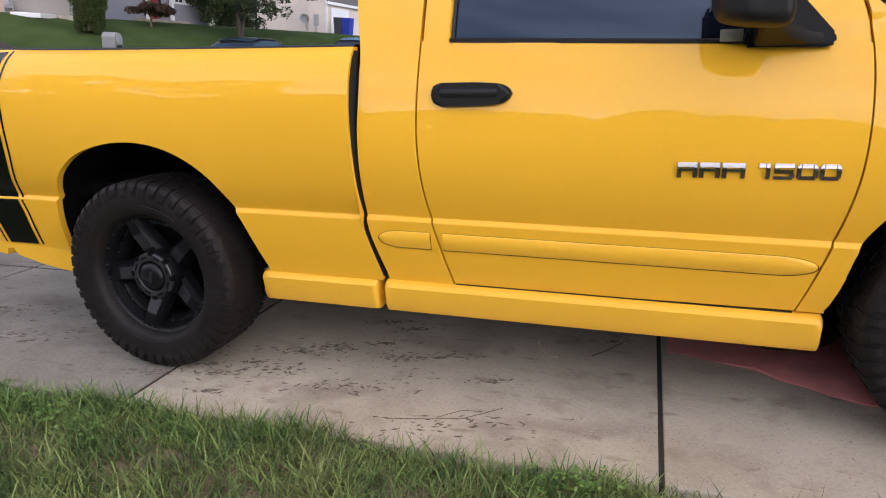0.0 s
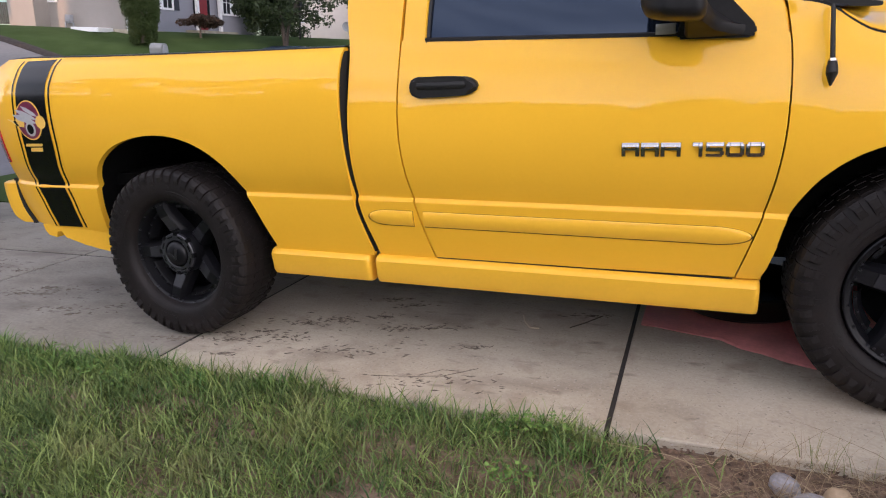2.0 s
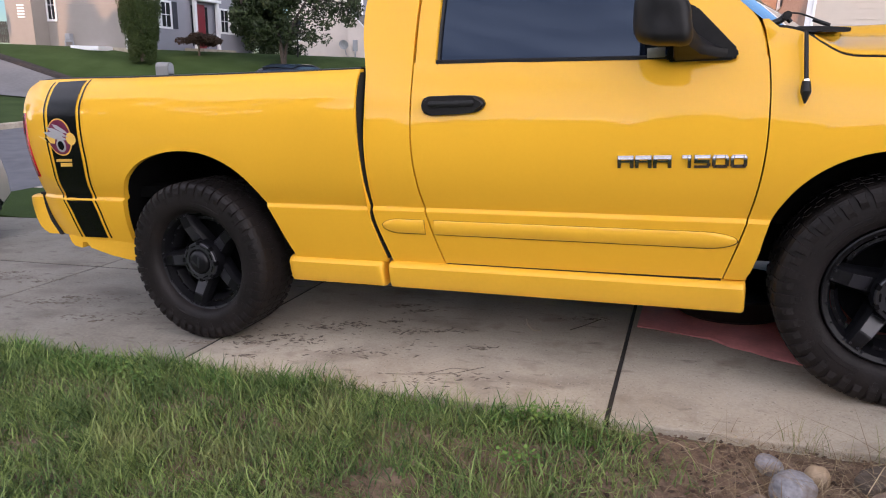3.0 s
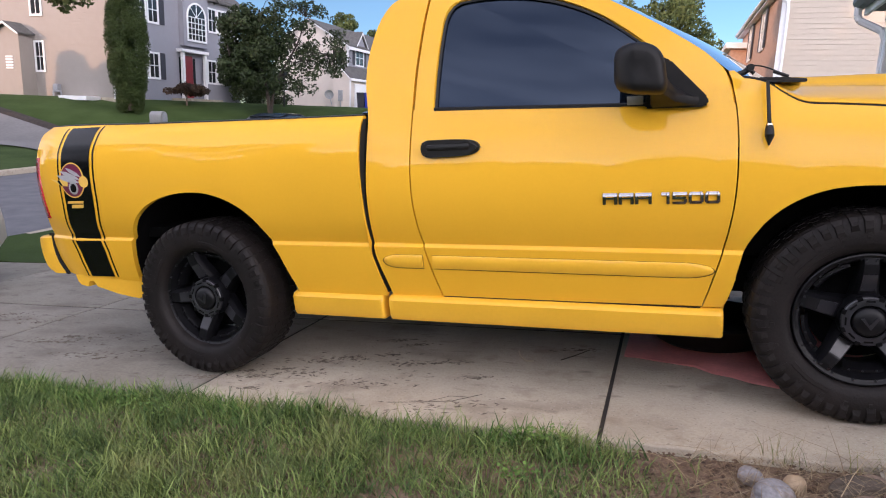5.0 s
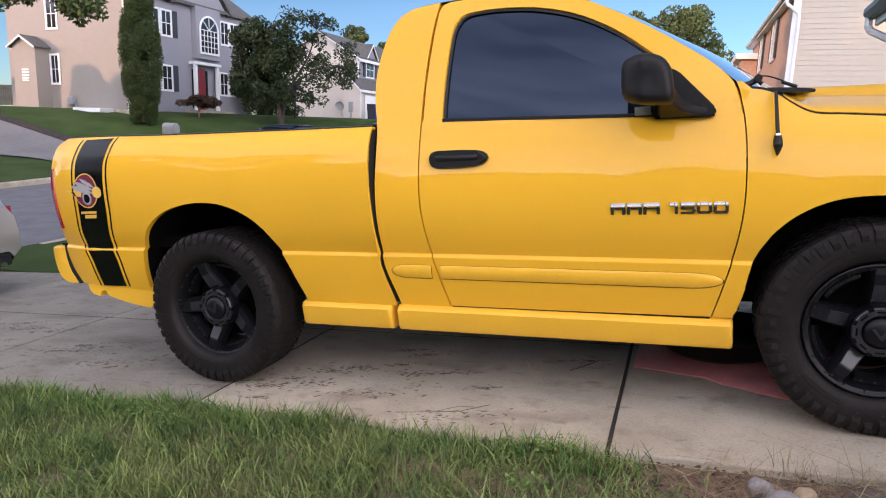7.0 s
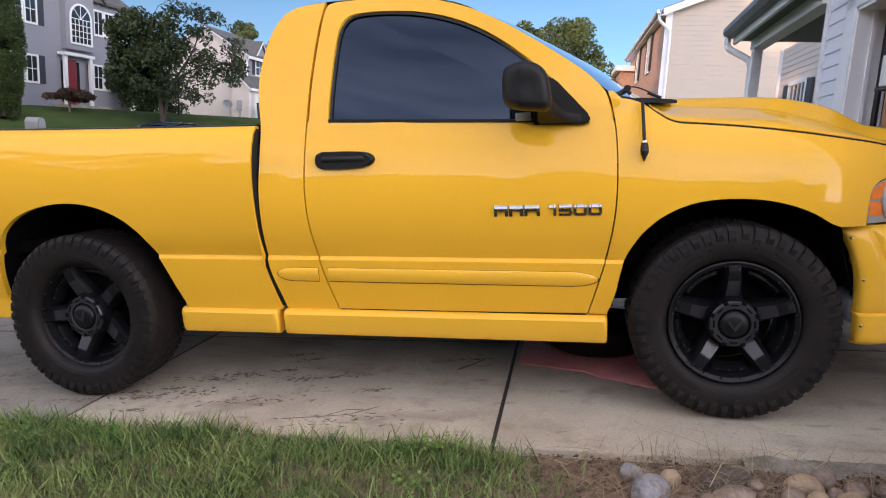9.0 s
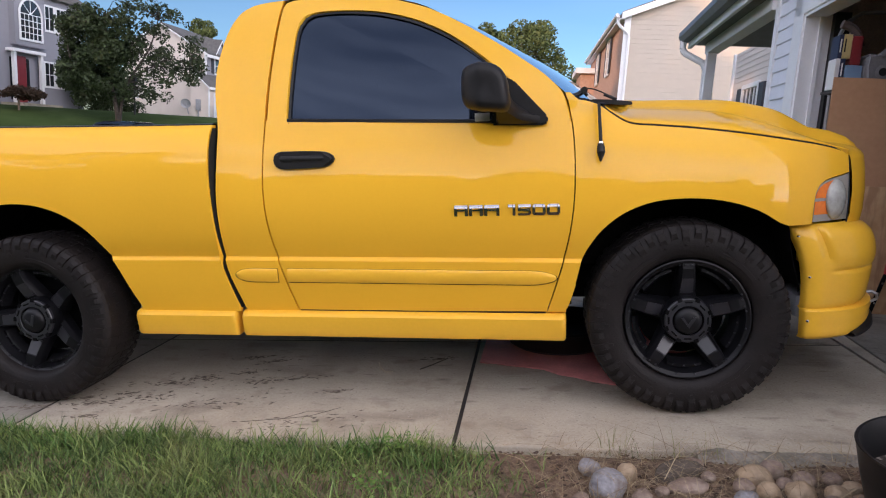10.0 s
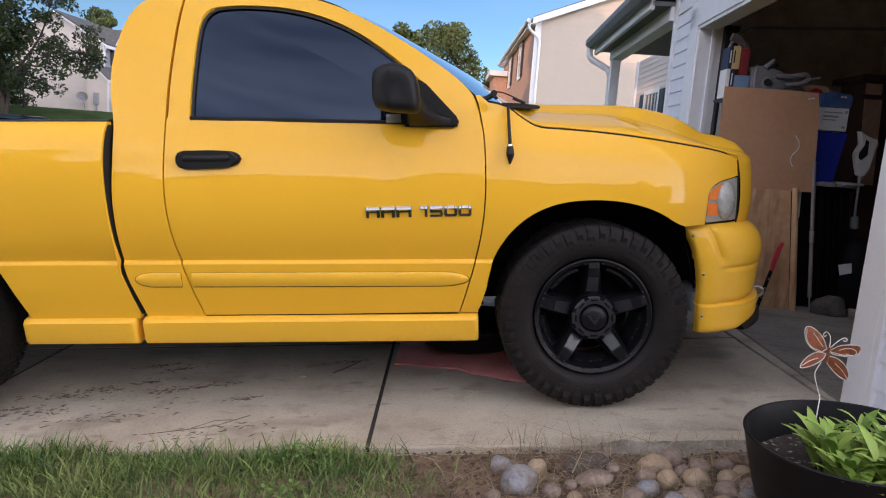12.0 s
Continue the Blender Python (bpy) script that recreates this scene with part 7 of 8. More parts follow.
tagged(chips, "brown bark chips and clods among the stones", "mulch", kind="stuff")


# ---- stones of the border ----
def stone(x, y, rx, ry, rz, seed, material, label, sink=0.52):
    r2 = np.random.default_rng(seed)
    bm = bmesh.new()
    bmesh.ops.create_icosphere(bm, subdivisions=4, radius=1.0)
    o = Vector(r2.uniform(-20, 20, 3))
    for v in bm.verts:
        d = 1 + 0.13 * noise.noise(v.co * 1.3 + o) + 0.035 * noise.noise(v.co * 4 + o)
        v.co = Vector((v.co.x * rx, v.co.y * ry, v.co.z * rz)) * d * 0.88
    rz *= 0.88
    ob = part("stone", bm, material, smooth=True, m=TR @ Matrix.Translation((x, y, -0.015 + rz * (1 - sink))) @ pose(0, 0, 0, 0, 0, float(r2.uniform(-30, 30))))
    return tagged(ob, label, "stone", "stones of the border")


STONE_GREY = stain(mat("grey_stone", (0.15, 0.145, 0.155), 0.7, scale=9, fine=70, bump=0.004, tone=(0.36, 0.35, 0.37)), (0.14, 0.10, 0.07), 14, 0.50, 0.66, 0.7)
STONE_TAN = stain(mat("tan_stone", (0.28, 0.20, 0.125), 0.65, scale=10, fine=60, bump=0.004, tone=(0.47, 0.35, 0.23)), (0.15, 0.11, 0.075), 13, 0.50, 0.66, 0.7)
STONE_BROWN = stain(mat("brown_stone", (0.17, 0.12, 0.095), 0.75, scale=9, fine=60, bump=0.005, tone=(0.33, 0.25, 0.20)), (0.40, 0.33, 0.27), 16, 0.56, 0.70, 0.6)
G, T, B = (STONE_GREY, "rounded grey river stone in the border"), (STONE_TAN, "smooth tan river stone in the border"), (STONE_BROWN, "flat brown river stone half sunk in soil")
for k, (x, y, rx, ry, rz, kind) in enumerate((
        (2.605, -0.525, 0.050, 0.040, 0.040, G), (2.655, -0.660, 0.075, 0.065, 0.065, G), (2.735, -0.560, 0.042, 0.040, 0.045, T),
        (2.765, -0.70, 0.040, 0.035, 0.028, B), (2.835, -0.75, 0.030, 0.030, 0.026, T), (2.93, -0.625, 0.085, 0.050, 0.030, B),
        (2.98, -0.455, 0.050, 0.035, 0.025, B), (3.17, -0.56, 0.070, 0.055, 0.050, T), (3.245, -0.50, 0.050, 0.040, 0.045, B),
        (3.115, -0.62, 0.042, 0.040, 0.035, B), (3.185, -0.655, 0.045, 0.042, 0.042, T), (3.285, -0.655, 0.055, 0.050, 0.045, T),
        (3.33, -0.565, 0.045, 0.040, 0.038, B), (3.10, -0.70, 0.050, 0.042, 0.034, G), (3.04, -0.745, 0.042, 0.036, 0.030, B),
        (3.23, -0.755, 0.050, 0.045, 0.032, B), (3.36, -0.73, 0.048, 0.044, 0.040, B), (3.40, -0.655, 0.045, 0.040, 0.040, T),
        (3.165, -0.775, 0.038, 0.034, 0.030, G), (3.315, -0.80, 0.036, 0.032, 0.030, T), (2.93, -0.80, 0.045, 0.040, 0.030, B),
        (3.43, -0.545, 0.040, 0.036, 0.030, B), (3.47, -0.61, 0.042, 0.038, 0.032, T), (3.46, -0.70, 0.046, 0.040, 0.034, B), (3.42, -0.76, 0.038, 0.034, 0.030, G), (3.38, -0.82, 0.044, 0.040, 0.032, B), (3.26, -0.585, 0.034, 0.030, 0.028, B), (3.02, -0.545, 0.030, 0.026, 0.022, B), (2.84, -0.655, 0.028, 0.026, 0.020, B), (2.56, -0.72, 0.030, 0.028, 0.022, B), (3.10, -0.82, 0.044, 0.038, 0.030, T), (3.00, -0.86, 0.038, 0.034, 0.028, B), (2.80, -0.86, 0.042, 0.036, 0.030, T), (2.50, -0.80, 0.035, 0.030, 0.022, B), (2.70, -0.80, 0.045, 0.04, 0.03, B))):
    stone(x, y, rx, ry, rz, 40 + k, kind[0], kind[1])
bm = bmesh.new()
prism(bm, [(2.86, -0.50), (2.92, -0.455), (3.0, -0.475), (3.02, -0.53), (2.95, -0.545), (2.88, -0.60), (2.83, -0.56)], -0.02, 0.02, Matrix.Translation((0, 0, 0)) @ Matrix(((1, 0, 0, 0), (0, 0, 1, 0), (0, 1, 0, 0), (0, 0, 0, 1))))
bmesh.ops.bevel(bm, geom=bm.edges, offset=0.006, segments=1, affect="EDGES")
tagged(part("bark_piece", bm, BARK, m=TR @ Matrix.Translation((0, 0, 0.0))), "dark rotten piece of bark between the stones", "bark")
# the thick lump of spilled concrete at the slab's edge
bm = bmesh.new()
rows = []
for x in steps((3.02, 3.75, 70)):
    row = []
    for k in range(9):
        u = k / 8
        y = -0.37 - u * (0.10 + 0.05 * noise.noise(Vector((x * 5, 0, 0))))
        row.append((x, y + 0.02, (0.010 - 0.055 * u**2.0) * min(1.0, 0.3 + u * 6) + 0.012 * noise.noise(Vector((x * 14, u * 3, 2))) + 0.006 * noise.noise(Vector((x * 45, u * 9, 2)))))
    rows.append(row)
loft(bm, rows)
tagged(part("slab_edge_lump", bm, stain(mat("rough_concrete", (0.15, 0.135, 0.11), 0.95, scale=12, fine=80, bump=0.008, tone=(0.30, 0.275, 0.235)), (0.09, 0.085, 0.05), 9, 0.5, 0.65, 0.6), smooth=True, m=TR.copy()), "rough lump of concrete along the slab's edge", "concrete", kind="structure")

# ---- planter with lily leaves and a butterfly on a wire ----
planter = thing("planter", "large round black plastic planter on the soil", "planter", TR @ Matrix.Translation((3.680, -0.875, -0.02)) @ Matrix.Diagonal((1.11, 1.08, 0.97, 1)))
bm = bmesh.new()
lathe(bm, [(0.0, 0.0), (0.225, 0.0), (0.235, 0.01), (0.270, 0.20), (0.281, 0.283), (0.284, 0.288), (0.281, 0.291), (0.274, 0.289), (0.248, 0.16), (0.0, 0.16)], 64, pose(0, 0, 0, 90, 0, 0))
part("tub", bm, POT, planter, smooth=True)
bm = bmesh.new()
rows = []
for k in range(8):
    r = 0.250 * k / 7
    rows.append([(r * math.cos(2 * math.pi * j / 24), r * math.sin(2 * math.pi * j / 24), 0.170 + 0.022 * noise.noise(Vector((r * 20 * math.cos(2 * math.pi * j / 24), r * 20 * math.sin(2 * math.pi * j / 24), 0)))) for j in range(25)])
loft(bm, rows)
bmesh.ops.remove_doubles(bm, verts=bm.verts, dist=0.0005)
part("potting_soil", bm, stain(mat("potting_mix", (0.012, 0.009, 0.007), 0.95, scale=25, fine=120, bump=0.01, tone=(0.05, 0.037, 0.027)), (0.34, 0.30, 0.26), 55, 0.60, 0.66, 0.8), planter, "dark potting soil", smooth=True)
lily = thing("lily_plant", "fresh green lily shoots with pointed leaves in the planter", "plant", TR @ Matrix.Translation((3.70, -0.985, 0.15)))
for k in range(52):
    cx, cy = float(np.clip(rng.normal(0.045, 0.10), -0.12, 0.22)), float(np.clip(rng.normal(0.0, 0.08), -0.13, 0.14))
    bm = bmesh.new()
    top = rng.uniform(0.05, 0.12)
    rod(bm, (cx, cy, 0.0), (cx * 1.15, cy * 1.15, top), 0.005, 0.004, 6)
    for j in range(9):
        a = j * 2.4 + k
        z0 = top * (0.15 + 0.85 * j / 8)
        ln = rng.uniform(0.075, 0.145)
        d = Vector((math.cos(a), math.sin(a), 0))
        s = Vector((-d.y, d.x, 0))
        base = Vector((cx * 1.1, cy * 1.1, z0))
        rows = []
        for u, w in ((0, 0.005), (0.2, 0.0115), (0.42, 0.0150), (0.65, 0.0128), (0.85, 0.0068), (1.0, 0.0006)):
            c = base + d * ln * (0.35 * u + 0.35 * u * u) + Vector((0, 0, ln * (1.1 * u - 0.45 * u * u)))
            rows.append([tuple(c - s * w + Vector((0, 0, 0.003))), tuple(c), tuple(c + s * w + Vector((0, 0, 0.003)))])
        loft(bm, rows)
    part("shoot", bm, LILY, lily, smooth=True)
fly = thing("garden_butterfly", "copper butterfly ornament with white wire edges on a stake", "ornament", TR @ Matrix.Translation((3.735, -0.62, 0.455)) @ Matrix.Diagonal((1.08, 1.0, 1.08, 1)))
WIRE = mat("white_wire", (0.62, 0.58, 0.53), 0.5)
AMBER_FILM = mat("copper_film", (0.24, 0.070, 0.030), 0.30, 0.25, vary=0.45, scale=28, fine=140, bump=0.002, coat=0.4)


def wing(pts, out, scrolls=()):
    """A film wing in a wire frame, bowed towards the viewer, with scrolled wires on it."""
    fine = smooth_line([(x, z, 0) for x, z in pts] + [(pts[0][0], pts[0][1], 0)], 34)
    lift_w = lambda x: out * abs(x) - 0.9 * x * x
    bm = bmesh.new()
    bm.faces.new([bm.verts.new((p[0], lift_w(p[0]), p[1])) for p in fine[:-1]])
    ob = part("wing", bm, AMBER_FILM, fly)
    bm = bmesh.new()
    tube(bm, [(p[0], lift_w(p[0]) - 0.001, p[1]) for p in fine], 0.0014, 5)
    part("wing_edge", bm, WIRE, ob)
    for line in scrolls:
        bm = bmesh.new()
        tube(bm, [(p[0], lift_w(p[0]) - 0.002, p[1]) for p in smooth_line([(x, z, 0) for x, z in line], 14)], 0.0011, 5)
        part("wing_scroll", bm, WIRE, ob)


wing([(-0.004, 0.012), (-0.022, 0.050), (-0.050, 0.078), (-0.080, 0.094), (-0.093, 0.092), (-0.094, 0.070), (-0.082, 0.040), (-0.055, 0.015), (-0.025, 0.004)], -0.25, [[(-0.088, 0.088), (-0.086, 0.055), (-0.066, 0.026), (-0.030, 0.008)], [(-0.060, 0.070), (-0.040, 0.045), (-0.020, 0.020)]])
wing([(0.006, 0.006), (0.030, 0.022), (0.060, 0.028), (0.087, 0.024), (0.086, 0.008), (0.070, -0.010), (0.040, -0.010), (0.012, -0.004)], -0.25, [[(0.030, 0.008), (0.050, 0.016), (0.070, 0.014), (0.078, 0.002), (0.066, -0.006), (0.050, -0.002)], [(0.012, 0.0), (0.04, -0.006), (0.066, -0.008)]])
wing([(-0.006, -0.004), (-0.040, 0.004), (-0.075, -0.008), (-0.098, -0.028), (-0.100, -0.040), (-0.070, -0.042), (-0.038, -0.034), (-0.012, -0.018)], -0.2, [[(-0.095, -0.034), (-0.065, -0.022), (-0.035, -0.016)]])
wing([(0.002, -0.012), (0.028, -0.020), (0.050, -0.040), (0.063, -0.068), (0.060, -0.090), (0.040, -0.082), (0.016, -0.058), (0.0, -0.034)], -0.2, [[(0.060, -0.086), (0.046, -0.062), (0.022, -0.036)]])
bm = bmesh.new()
rod(bm, (-0.004, -0.004, -0.032), (0.004, -0.004, 0.016), 0.0055, 0.0045, 8)
part("body", bm, COPPER, fly)
bm = bmesh.new()
tube(bm, smooth_line([(0.004, 0, 0.016), (0.006, 0, 0.040), (0.002, 0, 0.058), (-0.010, 0, 0.068), (-0.018, 0, 0.060), (-0.014, 0, 0.052), (-0.008, 0, 0.056)], 16), 0.0015, 5)
tube(bm, smooth_line([(0.006, 0, 0.014), (0.022, 0, 0.028), (0.040, 0, 0.042), (0.054, 0, 0.046), (0.060, 0, 0.038), (0.052, 0, 0.034), (0.048, 0, 0.038)], 16), 0.0015, 5)
part("feelers", bm, WIRE, fly)
bm = bmesh.new()
tube(bm, smooth_line([(-0.018, 0, -0.034), (-0.036, 0, -0.070), (-0.032, -0.01, -0.110), (-0.026, -0.02, -0.145), (-0.040, -0.04, -0.180), (-0.062, -0.07, -0.225), (-0.085, -0.10, -0.290)], 28), 0.0017, 5)
part("stake", bm, WIRE, fly)

# ---- in the garage ----
def garage_thing(name, label, category, x, y, z=0.0, turn=0.0):
    return thing(name, label, category, HOUSE @ Matrix.Translation((x, y, z)) @ pose(0, 0, 0, 0, 0, turn))


def lean_panel(outline, y_top, y_low, thick):
    """A flat sheet, its outline in x and z, that leans from y_low at the floor to y_top above."""
    z1 = max(z for _, z in outline)
    bm = prism(bmesh.new(), outline, 0.0, thick)
    for v in bm.verts:
        v.co.y += y_low + (y_top - y_low) * v.co.z / z1
    return bm


g = garage_thing("cardboard_sheet", "large plain brown cardboard sheet leaning in the garage", "cardboard", 0.0, 0.0)
edge = smooth_line([(0.645, 1.582), (0.668, 1.45), (0.682, 1.25), (0.694, 1.05), (0.706, 0.88)], 10)
part("panel", lean_panel([(-0.015, 0.872), (-0.012, 1.589), (0.20, 1.590), (0.45, 1.589)] + edge, 1.98, 1.95, 0.012), CARDBOARD, g)
bm = bmesh.new()
tube(bm, smooth_line([(0.520, 1.963, 1.275), (0.555, 1.963, 1.225), (0.552, 1.963, 1.18), (0.515, 1.962, 1.13), (0.512, 1.962, 1.09), (0.532, 1.962, 1.055)], 16), 0.0035, 5)
part("tape_scrap", bm, PAPER, g)
part("tape_scrap", lean_panel([(0.575, 1.532), (0.620, 1.540), (0.622, 1.548), (0.577, 1.541)], 1.976, 1.972, 0.002), PAPER, g)
tagged(part("plywood_sheet", lean_panel([(0.10, 0.0), (0.115, 0.875), (0.535, 0.883), (0.642, 0.0)], 1.935, 1.92, 0.018), PLYWOOD, m=HOUSE), "worn plywood sheet standing on the garage floor", "plywood")
bm = bmesh.new()
rod(bm, (0.655, 1.89, 0.0), (0.553, 1.91, 0.905), 0.024, 0.022, 10)
tagged(part("wood_post", bm, PLYWOOD, smooth=True, m=HOUSE), "round wooden post leaning beside the plywood", "wood")
bm = bmesh.new()
rod(bm, (0.735, 1.84, 0.13), (0.625, 1.85, 1.10), 0.014, 0.013, 10)
g = garage_thing("cane", "grey metal pole with a thin tip leaning in the garage", "pole", 0.0, 0.0)
part("shaft", bm, mat("dull_pole", (0.27, 0.24, 0.22), 0.5, 0.3), g, smooth=True)
part("tip", rod(bmesh.new(), (0.750, 1.838, 0.0), (0.735, 1.84, 0.13), 0.005), ALLOY, g)
part("collar", rod(bmesh.new(), (0.6895, 1.8441, 0.53), (0.681, 1.8449, 0.61), 0.0165), ALLOY, g)
g = garage_thing("storage_shelf", "dark storage shelf behind the cardboard holding clutter", "shelf", 0.3, 2.25)
part("board", boxes((-0.225, 0.60, -0.05, 0.20, 1.512, 1.53)), DARK_WOOD, g)
part("side", boxes((-0.12, -0.09, -0.15, 0.20, 0, 1.50)), DARK_WOOD, g)
part("side", boxes((0.57, 0.60, 0.17, 0.20, 0, 1.50)), DARK_WOOD, g)
DULL_YELLOW, NAVY, SKY_BLUE = mat("pale_yellow_card", (0.55, 0.42, 0.18), 0.7), mat("navy_card", (0.01, 0.015, 0.05), 0.6), mat("pale_blue", (0.16, 0.25, 0.38), 0.6)
for x0, x1, z0, z1, m_, lab in ((0.060, 0.090, 1.53, 1.742, PAPER, "white box standing on the shelf"), (0.091, 0.122, 1.53, 1.742, NAVY, "navy box with white print on the shelf"), (0.124, 0.235, 1.53, 1.70, SKY_BLUE, "pale blue packet on the shelf"), (0.064, 0.092, 1.742, 1.903, NAVY, "dark box lying on the other boxes"), (0.093, 0.147, 1.742, 1.906, DULL_YELLOW, "pale yellow box on the other boxes"), (0.150, 0.215, 1.70, 1.895, mat("deep_red_card", (0.22, 0.015, 0.02), 0.6), "dark red box on the blue packet")):
    ob = tagged(part("shelf_box", boxes((x0, x1, 2.2, 2.34, z0, z1), bevel=0.004), m_, m=HOUSE), lab, "box", "boxes on the shelf")
    if m_ in (NAVY, DULL_YELLOW):
        part("print_bar", boxes((x0 + 0.008, x0 + 0.016, 2.198, 2.2, z1 - 0.12, z1 - 0.03)), PAPER if m_ == NAVY else GAP, ob)
bm = bmesh.new()
tube(bm, smooth_line([(0.10, 2.3, 1.99), (0.16, 2.3, 1.97), (0.21, 2.3, 1.92), (0.235, 2.3, 1.84)], 10), 0.03, 8)
tagged(part("cloth_roll", bm, mat("pinkish_cloth", (0.10, 0.075, 0.07), 0.9), smooth=True, m=HOUSE), "rolled pinkish cloth lying over the boxes", "cloth")
vac = garage_thing("canister_vacuum", "grey canister vacuum with its hose lying on the shelf", "vacuum", 0.0, 0.0)
VAC = mat("vacuum_grey", (0.19, 0.185, 0.195), 0.45, vary=0.15)
bm = bmesh.new()
prism(bm, [(0.255, 1.535), (0.70, 1.535), (0.66, 1.60), (0.60, 1.655), (0.50, 1.715), (0.43, 1.745), (0.36, 1.762), (0.30, 1.782), (0.245, 1.772), (0.238, 1.70)], 2.16, 2.34)
bmesh.ops.bevel(bm, geom=bm.edges, offset=0.020, segments=3, affect="EDGES")
part("body", bm, VAC, vac, smooth=True)
bm = bmesh.new()
rod(bm, (0.325, 2.17, 1.755), (0.385, 2.17, 1.815), 0.024, 0.020, 12)
part("nozzle", bm, VAC, vac, "round grey hose nozzle", smooth=True)
part("nozzle_mouth", rod(bmesh.new(), (0.395, 2.146, 1.782), (0.397, 2.142, 1.784), 0.014, 0.014, 12), GAP, vac)
bm = bmesh.new()
lathe(bm, [(0.0, -0.01), (0.034, -0.012), (0.046, -0.006), (0.048, 0.01)], 20, Matrix.Translation((0.35, 2.165, 1.655)))
part("wheel", bm, VAC, vac, smooth=True)
part("wheel_hub", lathe(bmesh.new(), [(0.0, -0.016), (0.026, -0.016), (0.028, -0.010)], 16, Matrix.Translation((0.35, 2.165, 1.655))), GAP, vac)
bm = bmesh.new()
tube(bm, smooth_line([(0.40, 2.14, 1.70), (0.48, 2.13, 1.70), (0.56, 2.12, 1.715), (0.60, 2.12, 1.722), (0.625, 2.12, 1.705), (0.60, 2.12, 1.67), (0.52, 2.12, 1.645), (0.46, 2.12, 1.635)], 22), 0.017, 8)
part("hose", bm, VAC, vac, smooth=True)
part("hose_end", rod(bmesh.new(), (0.62, 2.1, 1.685), (0.695, 2.1, 1.70), 0.011, 0.009, 8), GREY_PLASTIC, vac)
g = garage_thing("shopping_bag", "beige paper bag with a red patch lying on the shelf", "bag", 0.0, 0.0)
bm = bmesh.new()
prism(bm, [(0.60, 1.535), (0.875, 1.535), (0.862, 1.60), (0.842, 1.665), (0.70, 1.672), (0.62, 1.650)], 2.24, 2.34)
bmesh.ops.bevel(bm, geom=bm.edges, offset=0.012, segments=2, affect="EDGES")
part("sack", bm, mat("beige_paper", (0.45, 0.30, 0.20), 0.8, vary=0.1, scale=14), g)
bm = bmesh.new()
prism(bm, [(0.665, 1.59), (0.70, 1.625), (0.74, 1.645), (0.78, 1.635), (0.815, 1.60), (0.82, 1.56), (0.67, 1.56)], 2.230, 2.238)
part("print_patch", bm, mat("dark_red_print", (0.34, 0.014, 0.018), 0.6), g)
g = garage_thing("storage_bin", "blue plastic storage bin on the black crate", "bin", 0.0, 2.22)
bm = bmesh.new()
prism(bm, [(0.757, 0.955), (0.905, 0.955), (0.940, 1.29), (0.955, 1.295), (0.955, 1.325), (0.733, 1.325), (0.733, 1.295), (0.742, 1.29)], -0.12, 0.25)
bmesh.ops.bevel(bm, geom=bm.edges, offset=0.006, segments=2, affect="EDGES")
part("tub", bm, BLUE_BIN, g)
g = garage_thing("carton", "blue and white printed carton on the storage bin", "carton", 0.0, 2.22)
part("box", boxes((0.742, 0.944, -0.11, 0.2, 1.332, 1.50), bevel=0.004), PAPER, g, "white printed carton side")
bm = bmesh.new()
prism(bm, [(0.738, 1.50), (0.950, 1.50), (0.958, 1.56), (0.950, 1.60), (0.80, 1.612), (0.735, 1.60)], -0.115, 0.2)
bmesh.ops.bevel(bm, geom=bm.edges, offset=0.008, segments=2, affect="EDGES")
part("blue_top", bm, mat("blue_wrap", (0.06, 0.11, 0.26), 0.35, vary=0.3, scale=12), g)
for x0, x1, z0, z1 in ((0.765, 0.90, 1.462, 1.470), (0.765, 0.875, 1.43, 1.444), (0.765, 0.86, 1.408, 1.416), (0.905, 0.93, 1.355, 1.372), (0.915, 0.932, 1.46, 1.482)):
    part("print_bar", boxes((x0, x1, -0.1125, -0.110, z0, z1)), GREY_PLASTIC, g)
for x0 in (0.865, 0.890):
    part("print_dot", boxes((x0, x0 + 0.018, -0.118, -0.112, 1.572, 1.586)), PAPER, g)
g = garage_thing("garden_crate", "tall black ribbed crate on the garage floor", "crate", 0.0, 2.1)
for k in range(5):
    x0 = 0.815 + k * 0.046
    part("rib", lean_panel([(x0 + 0.115, 0.02), (x0, 0.89), (x0 + 0.024, 0.89), (x0 + 0.139, 0.02)], -0.03, -0.03, 0.05), MATTE_BLACK, g)
part("back_panel", lean_panel([(0.905, 0.0), (0.790, 0.90), (1.03, 0.905), (1.15, 0.0)], 0.0, 0.0, 0.25), MATTE_BLACK, g)
part("rim", boxes((0.785, 1.035, -0.05, 0.25, 0.895, 0.925), bevel=0.006), MATTE_BLACK, g)
for x0, x1, y0, z0, z1 in ((0.80, 0.88, -0.09, 0.925, 0.960), (0.90, 1.05, -0.07, 0.925, 0.945), (0.93, 1.07, -0.11, 0.945, 0.965)):
    tagged(part("folded_paper", boxes((x0, x1, 2.1 + y0, 2.3, z0, z1), bevel=0.006), mat("dusty_paper", (0.30, 0.28, 0.27), 0.8, vary=0.2, scale=20), m=HOUSE @ Matrix.Translation((0, 0, 0.002))), "folded grey paper lying on the black crate", "paper", "papers on the crate")
g = garage_thing("thin_panel", "black thin panel with a pale paper strip leaning in the garage", "panel", 0.0, 0.0)
part("sheet", lean_panel([(0.70, 0.0), (0.60, 0.90), (0.74, 0.90), (0.86, 0.0)], 2.12, 2.06, 0.012), MATTE_BLACK, g)
part("paper_strip", lean_panel([(0.672, 0.67), (0.642, 0.875), (0.690, 0.88), (0.70, 0.68)], 2.10, 2.09, 0.004), PAPER, g)
